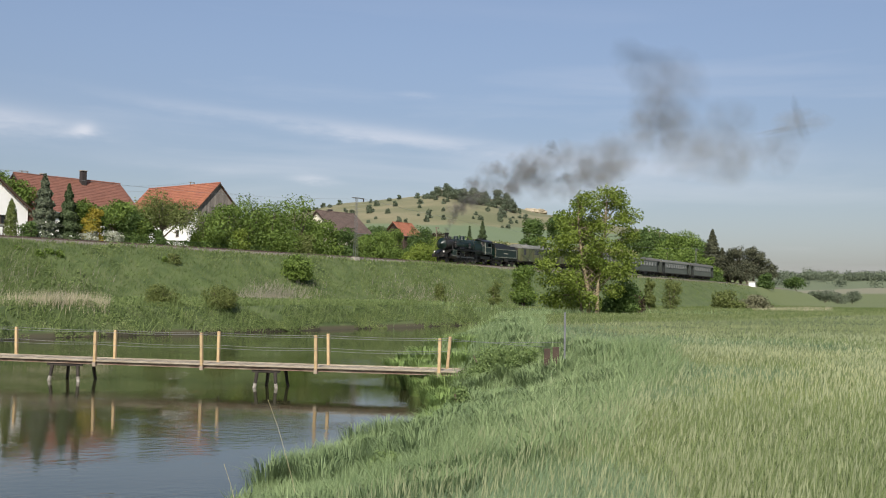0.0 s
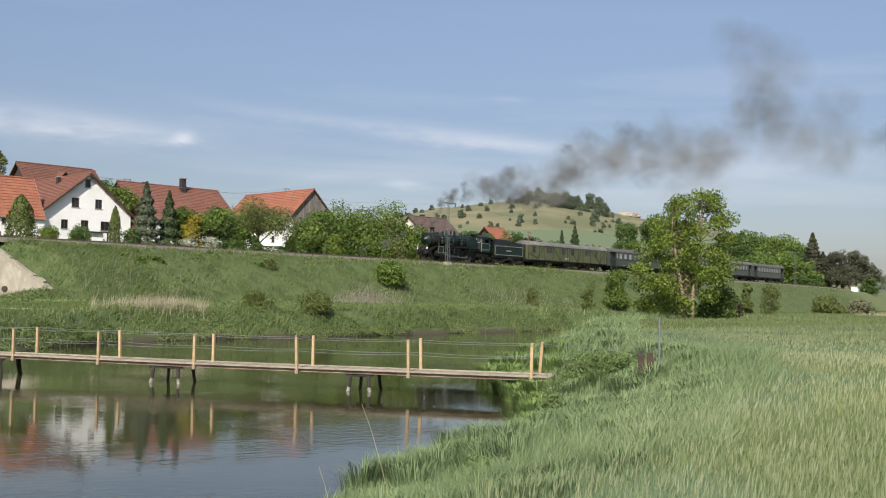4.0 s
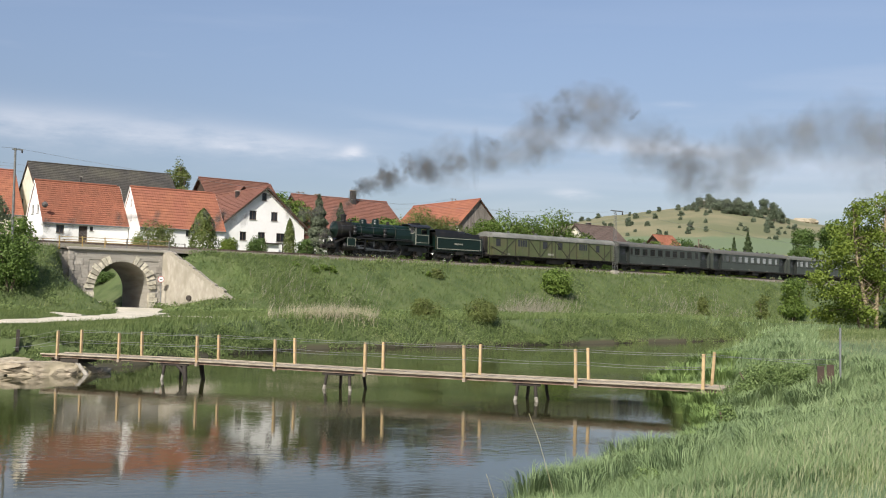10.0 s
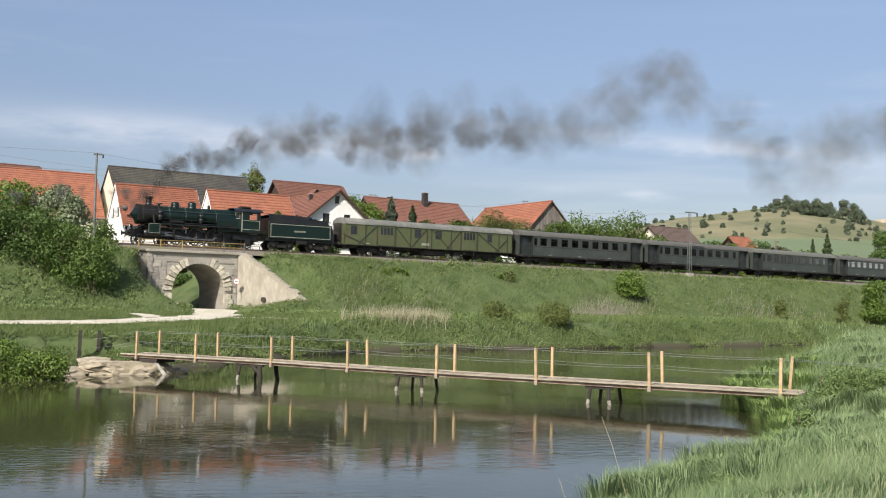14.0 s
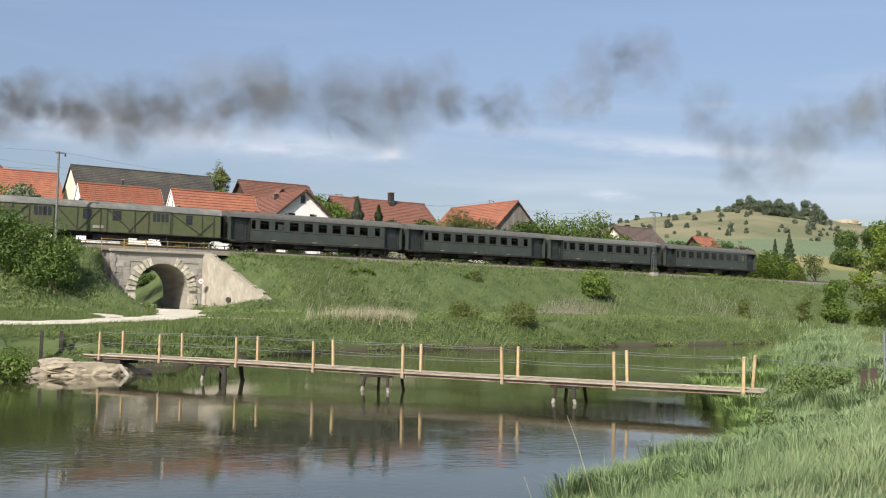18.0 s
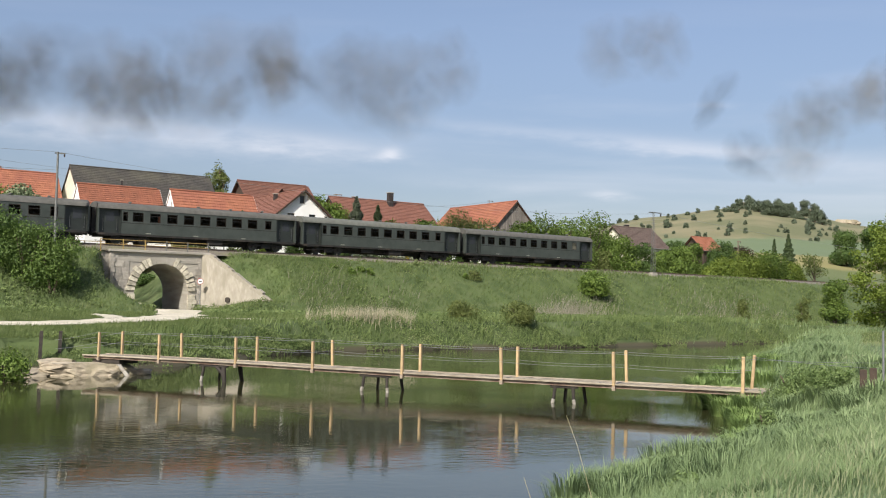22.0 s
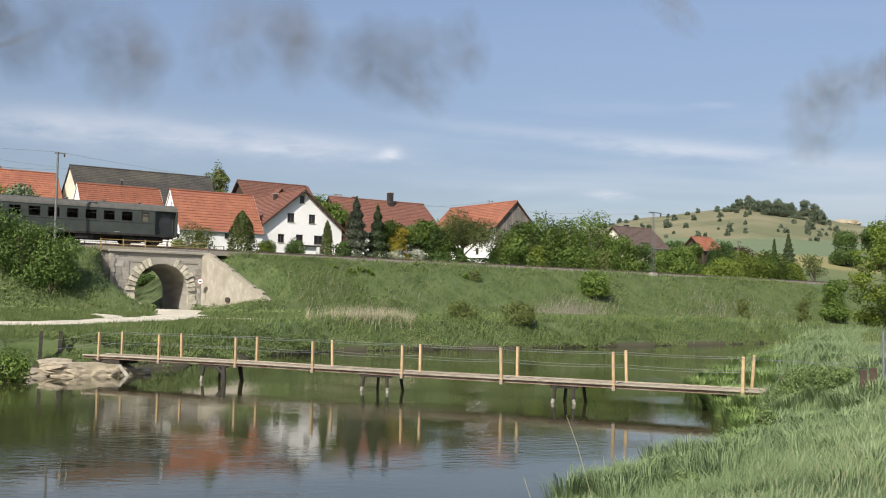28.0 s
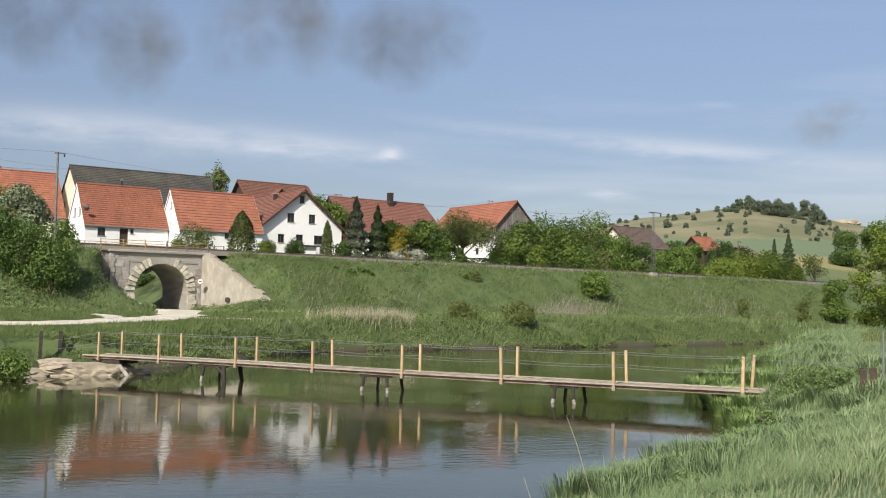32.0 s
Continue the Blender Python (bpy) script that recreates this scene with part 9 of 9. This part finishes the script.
# smoke: thin wisps, densest in the middle; they leave the chimney, the larger ones edge on, open out as they rise, and drift apart
def wisp(radius, seed, material, tall=1.0):
    r = np.random.default_rng(seed)
    m, rings = 18, (0.25, 0.5, 0.75, 1.0)
    wave = 1 + 0.14 * np.sin(np.arange(m) * 2 * np.pi / m * 2 + r.uniform(0, 6)) + 0.09 * np.sin(np.arange(m) * 2 * np.pi / m * 3 + r.uniform(0, 6)) + 0.05 * r.normal(size=m)
    v, f, thick = [(0, 0, 0)], [], [1.0]
    for reach in rings:
        for k in range(m):
            a = 2 * np.pi * k / m
            d = radius * reach * wave[k]
            v.append((d * np.cos(a) / tall, 0, d * np.sin(a) * tall))
            thick.append((1 - reach ** 2) ** 1.15)
    for k in range(m):
        n = (k + 1) % m
        f.append((0, 1 + k, 1 + n))
        for j in range(len(rings) - 1):
            p, q = 1 + j * m, 1 + (j + 1) * m
            f += [(p + k, q + k, q + n), (p + k, q + n, p + n)]
    me = bulk("smoke_puff", np.array(v), np.array(f), material, True)
    att = me.attributes.new("thickness", "FLOAT", "POINT")
    att.data.foreach_set("value", np.array(thick))
    return me


# kinds of wisp: meshes, metres of plume for each, first and last birth, ages at which they open, earliest and latest age at which they
# dissolve and how long that takes, how far over the plume they spread
KINDS = [([wisp(r, 30 + k, M_SMOKE[0], 1.3) for k, r in enumerate((0.62, 0.70, 0.78, 0.66))], 0.36, -1.2, 16.9, (0.0, 0.01), (0.55, 1.4, 0.3), 0.8),
         ([wisp(r, 40 + k, M_SMOKE[1]) for k, r in enumerate((1.15, 1.3, 1.5, 1.7, 1.25))], 0.9, -6.5, 16.9, (0.10, 0.45), (2.0, 6.0, 0.7), 1.0),
         ([wisp(r, 60 + k, M_SMOKE[2]) for k, r in enumerate((2.3, 2.6, 3.0, 3.3, 2.5))], 1.55, -10.0, 16.9, (0.5, 1.9), (5.0, 12.0, 1.4), 0.76),
         ([wisp(r, 80 + k, M_SMOKE[3]) for k, r in enumerate((4.2, 4.8, 5.4, 6.0, 4.5))], 3.3, -16.0, 16.9, (2.4, 6.5), (11.0, 34.0, 4.0), 0.58),
         ([wisp(r, 90 + k, M_SMOKE[4]) for k, r in enumerate((7.0, 8.0, 9.0, 10.0, 7.5))], 6.0, -58.0, -4.0, (7.0, 15.0), (28.0, 54.0, 6.0), 0.75)]
PUFFS = []
# by the time of birth: how strongly the smoke rises, how thick the plume grows, how much of it there is
BIRTHS = [-60, -36, -31, -23, -18.5, -15, -14, -12, -11, -8.5, -6.4, -4.3, -2.3, -0.9, 0, 1.2, 2.4, 3.5, 4.5, 5.5, 6.2, 7.0, 7.6, 8.5, 9.5, 10.4, 11.0, 11.8, 12.5, 13.0, 13.5, 14.2, 15, 17]
STRENGTH = [2.7, 2.6, 2.0, 1.75, 1.8, 1.9, 2.3, 2.2, 1.4, 1.3, 1.3, 1.47, 1.5, 1.25, 0.97, 0.88, 0.98, 1.40, 1.72, 1.68, 1.45, 1.05, 1.1, 1.18, 1.27, 1.08, 1.0, 1.24, 1.22, 1.1, 0.93, 0.96, 1.0, 1.0]
THICKNESS = [6, 3.6, 1.8, 2.2, 2.3, 2.4, 4.2, 4.4, 1.6, 1.2, 2.0, 1.85, 1.5, 1.2, 0.9, 1.0, 1.15, 1.2, 1.2, 1.3, 1.1, 1.1, 0.9, 0.8, 0.75, 0.85, 0.95, 1.05, 1.05, 0.75, 1.1, 1.1, 1.0, 1.0]
AMOUNT = [1.2, 1.1, 0.6, 1.0, 1.3, 1.3, 1.9, 1.9, 1.1, 0.9, 1.4, 1.5, 1.5, 1.4, 1.05, 0.85, 0.75, 0.8, 0.9, 0.9, 0.65, 0.6, 0.7, 0.78, 1.0, 1.05, 1.1, 1.05, 1.05, 0.6, 1.2, 1.3, 1.15, 1.1]


def rise(age):
    return float(np.interp(age, [0, 0.1, 0.2, 0.5, 1, 1.6, 2.5, 3.5, 5, 7, 10, 14, 18, 30, 60], [0.2, 1.5, 2.6, 3.9, 4.9, 6.2, 7.1, 7.7, 9.0, 10.2, 12.0, 13.5, 14.6, 20.0, 33.0]))


def half_depth(age):
    return float(np.interp(age, [0, 0.2, 0.6, 1, 2, 4, 7, 10, 15, 30, 60], [0.15, 0.45, 1.0, 1.5, 2.0, 2.6, 3.1, 3.6, 4.2, 5.2, 7.0]))


def build_smoke():
    r = random.Random(8)
    for kind, (meshes, metres, born, end, opens, ends, spread) in enumerate(KINDS):
        while True:
            q = front_at(born) + 2.3
            p, h = track(q), radians(heading(q))
            across = max(0.45, abs(math.sin(h - math.atan2(p[1], p[0]))))     # how far the line runs across the view
            pace = (front_at(born) - front_at(born + 0.1)) / 0.1
            share = float(np.interp(born, BIRTHS, AMOUNT))
            born += metres / pace / across / min(share, 0.88 if kind and born > 0 else 1.25) * r.uniform(0.75, 1.25)
            if born >= end:
                break
            ob = new("smoke_puff", r.choice(meshes))
            tagged(ob, "drifting puff of dark grey engine smoke", "smoke", "smoke puffs", "stuff")
            a, d = r.uniform(0, 2 * math.pi), math.sqrt(r.random())
            off = (d * math.cos(a) * spread, r.uniform(-1, 1) * spread, d * math.sin(a) * spread)
            lift, thick = float(np.interp(born, BIRTHS, STRENGTH)), float(np.interp(born, BIRTHS, THICKNESS))
            gone = min(r.uniform(ends[0], ends[1]) * (share ** 2.5 if kind == 3 else 1), 24 + 7 * d)
            PUFFS.append((ob, born, lift, thick, off, r.uniform(-14, 14) if kind == 0 else r.uniform(0, 360), r.uniform(0, 360), (*opens, gone, gone + ends[2])))


def wisp_pose(place, shut, spin, swing):
    """A wisp that lies open or, wholly shut, edge on; spin turns it in its plane, swing is the way it closes."""
    place = Vector(place)
    d = (place - Vector(EYE)).normalized()
    side = d.cross(Vector((0, 0, 1))).normalized()
    e = side * math.cos(radians(swing)) + side.cross(d) * math.sin(radians(swing))
    a = radians(8 + 82 * shut)
    n, t = d * math.cos(a) + e * math.sin(a), d.cross(e)
    u = n.cross(t)
    c, k = math.cos(radians(spin - swing)), math.sin(radians(spin - swing))
    m = Matrix((u * c + t * k, n, (u * c + t * k).cross(n))).transposed().to_4x4()
    m.translation = place
    return m


def puff_place(born, age, lift, thick, off):
    q = front_at(born) + 2.3
    p = track(q)
    half = half_depth(age) * (1 + (thick - 1) * min(1, age / 6))
    wind = 0.3 * age + 1.0 * (1 - math.exp(-age / 2))
    lift = 1 + (lift - 1) * min(1, 0.45 + age / 9)
    return p[0] + off[0] * min(half, 6) * 1.1 + wind, p[1] + off[1] * min(half, 6), float(rail_z(q)) + 4.5 + max(rise(age) * lift + off[2] * half, 0.2)


build_smoke()


def motions():
    for ob, back in TRAIN:
        walk(ob, [(t, stand(front_at(t) + back)) for t in np.arange(0, 32.01, 0.25)])
    start = front_at(0)
    for ob, at, r in WHEELS:
        step = 0.1 if r > 0.8 else 0.066667
        rows = []
        for k in range(int(32 / step) + 1):
            t = k * step
            rows.append((t, Matrix.Translation(at) @ Matrix.Rotation((start - front_at(t)) / r, 4, "Y")))
        walk(ob, rows)
    for ob, (x, y, z), kind in RODS:
        rows = []
        for k in range(321):
            t = k * 0.1
            a = (start - front_at(t)) / DRIVER_R
            cx, cz = x + 0.33 * math.cos(a), z - 0.33 * math.sin(a)
            if kind == "side":
                m = pose(cx, y, cz)
            else:
                tilt = math.asin((1.0 - cz) / 2.9)
                hx = cx + 2.9 * math.cos(tilt)
                m = Matrix.Translation((cx, y, cz)) @ Matrix.Rotation(-tilt, 4, "Y") if kind == "main" else pose(hx, y, 1.0)
            rows.append((t, m))
        walk(ob, rows)
    for fly, rest, flight in zip(INSECTS, REST, FLIGHTS):
        flight = [(0.0, Vector(rest)), (flight[0][0] - 0.6, Vector(rest))] + flight + [(flight[-1][0] + 0.6, Vector(rest)), (32.0, Vector(rest))]
        rows = []
        for k, (t, p) in enumerate(flight):
            d = flight[min(k + 1, len(flight) - 1)][1] - flight[max(k - 1, 0)][1]
            m = d.to_track_quat("X", "Z").to_matrix().to_4x4() if d.length > 1e-6 else Matrix()
            m.translation = p
            rows.append((t, m))
        walk(fly, rows)
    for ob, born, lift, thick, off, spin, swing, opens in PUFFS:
        rows = []
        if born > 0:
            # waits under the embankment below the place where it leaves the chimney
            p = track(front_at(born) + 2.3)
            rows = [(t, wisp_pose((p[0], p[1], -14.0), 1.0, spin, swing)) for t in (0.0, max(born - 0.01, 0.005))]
        ages = sorted({0, 0.1, 0.2, 0.35, 0.5, 0.75, 1, 1.6, 2.5, 3.5, 5, 7, 10, 14, 18, 24, 32, 42, 52, 64, 76, 90, opens[0], opens[0] + 0.12, opens[1], opens[2], (opens[2] + opens[3]) / 2, opens[3] - 0.12, opens[3]})
        for age in ages:
            t = born + age
            t, last = (0.0, False) if t < 0 else (t, t >= 32)
            t = min(t, 32.0)
            if t == 0:
                rows = []
            age = t - born
            # edge on at first, then open; in the end it dissolves
            if opens[1] > 0.05:
                shut = float(np.interp(age, [opens[0], opens[0] + 0.12, opens[1], opens[2], opens[3] - 0.12, opens[3]], [1.0, 0.80, 0.0, 0.0, 0.80, 1.0]))
            else:
                shut = float(np.interp(age, [opens[2], opens[3] - 0.12, opens[3]], [0.0, 0.80, 1.0]))
            rows.append((t, wisp_pose(puff_place(born, age, lift, thick, off), shut, spin, swing)))
            if last:
                break
        walk(ob, rows)


motions()
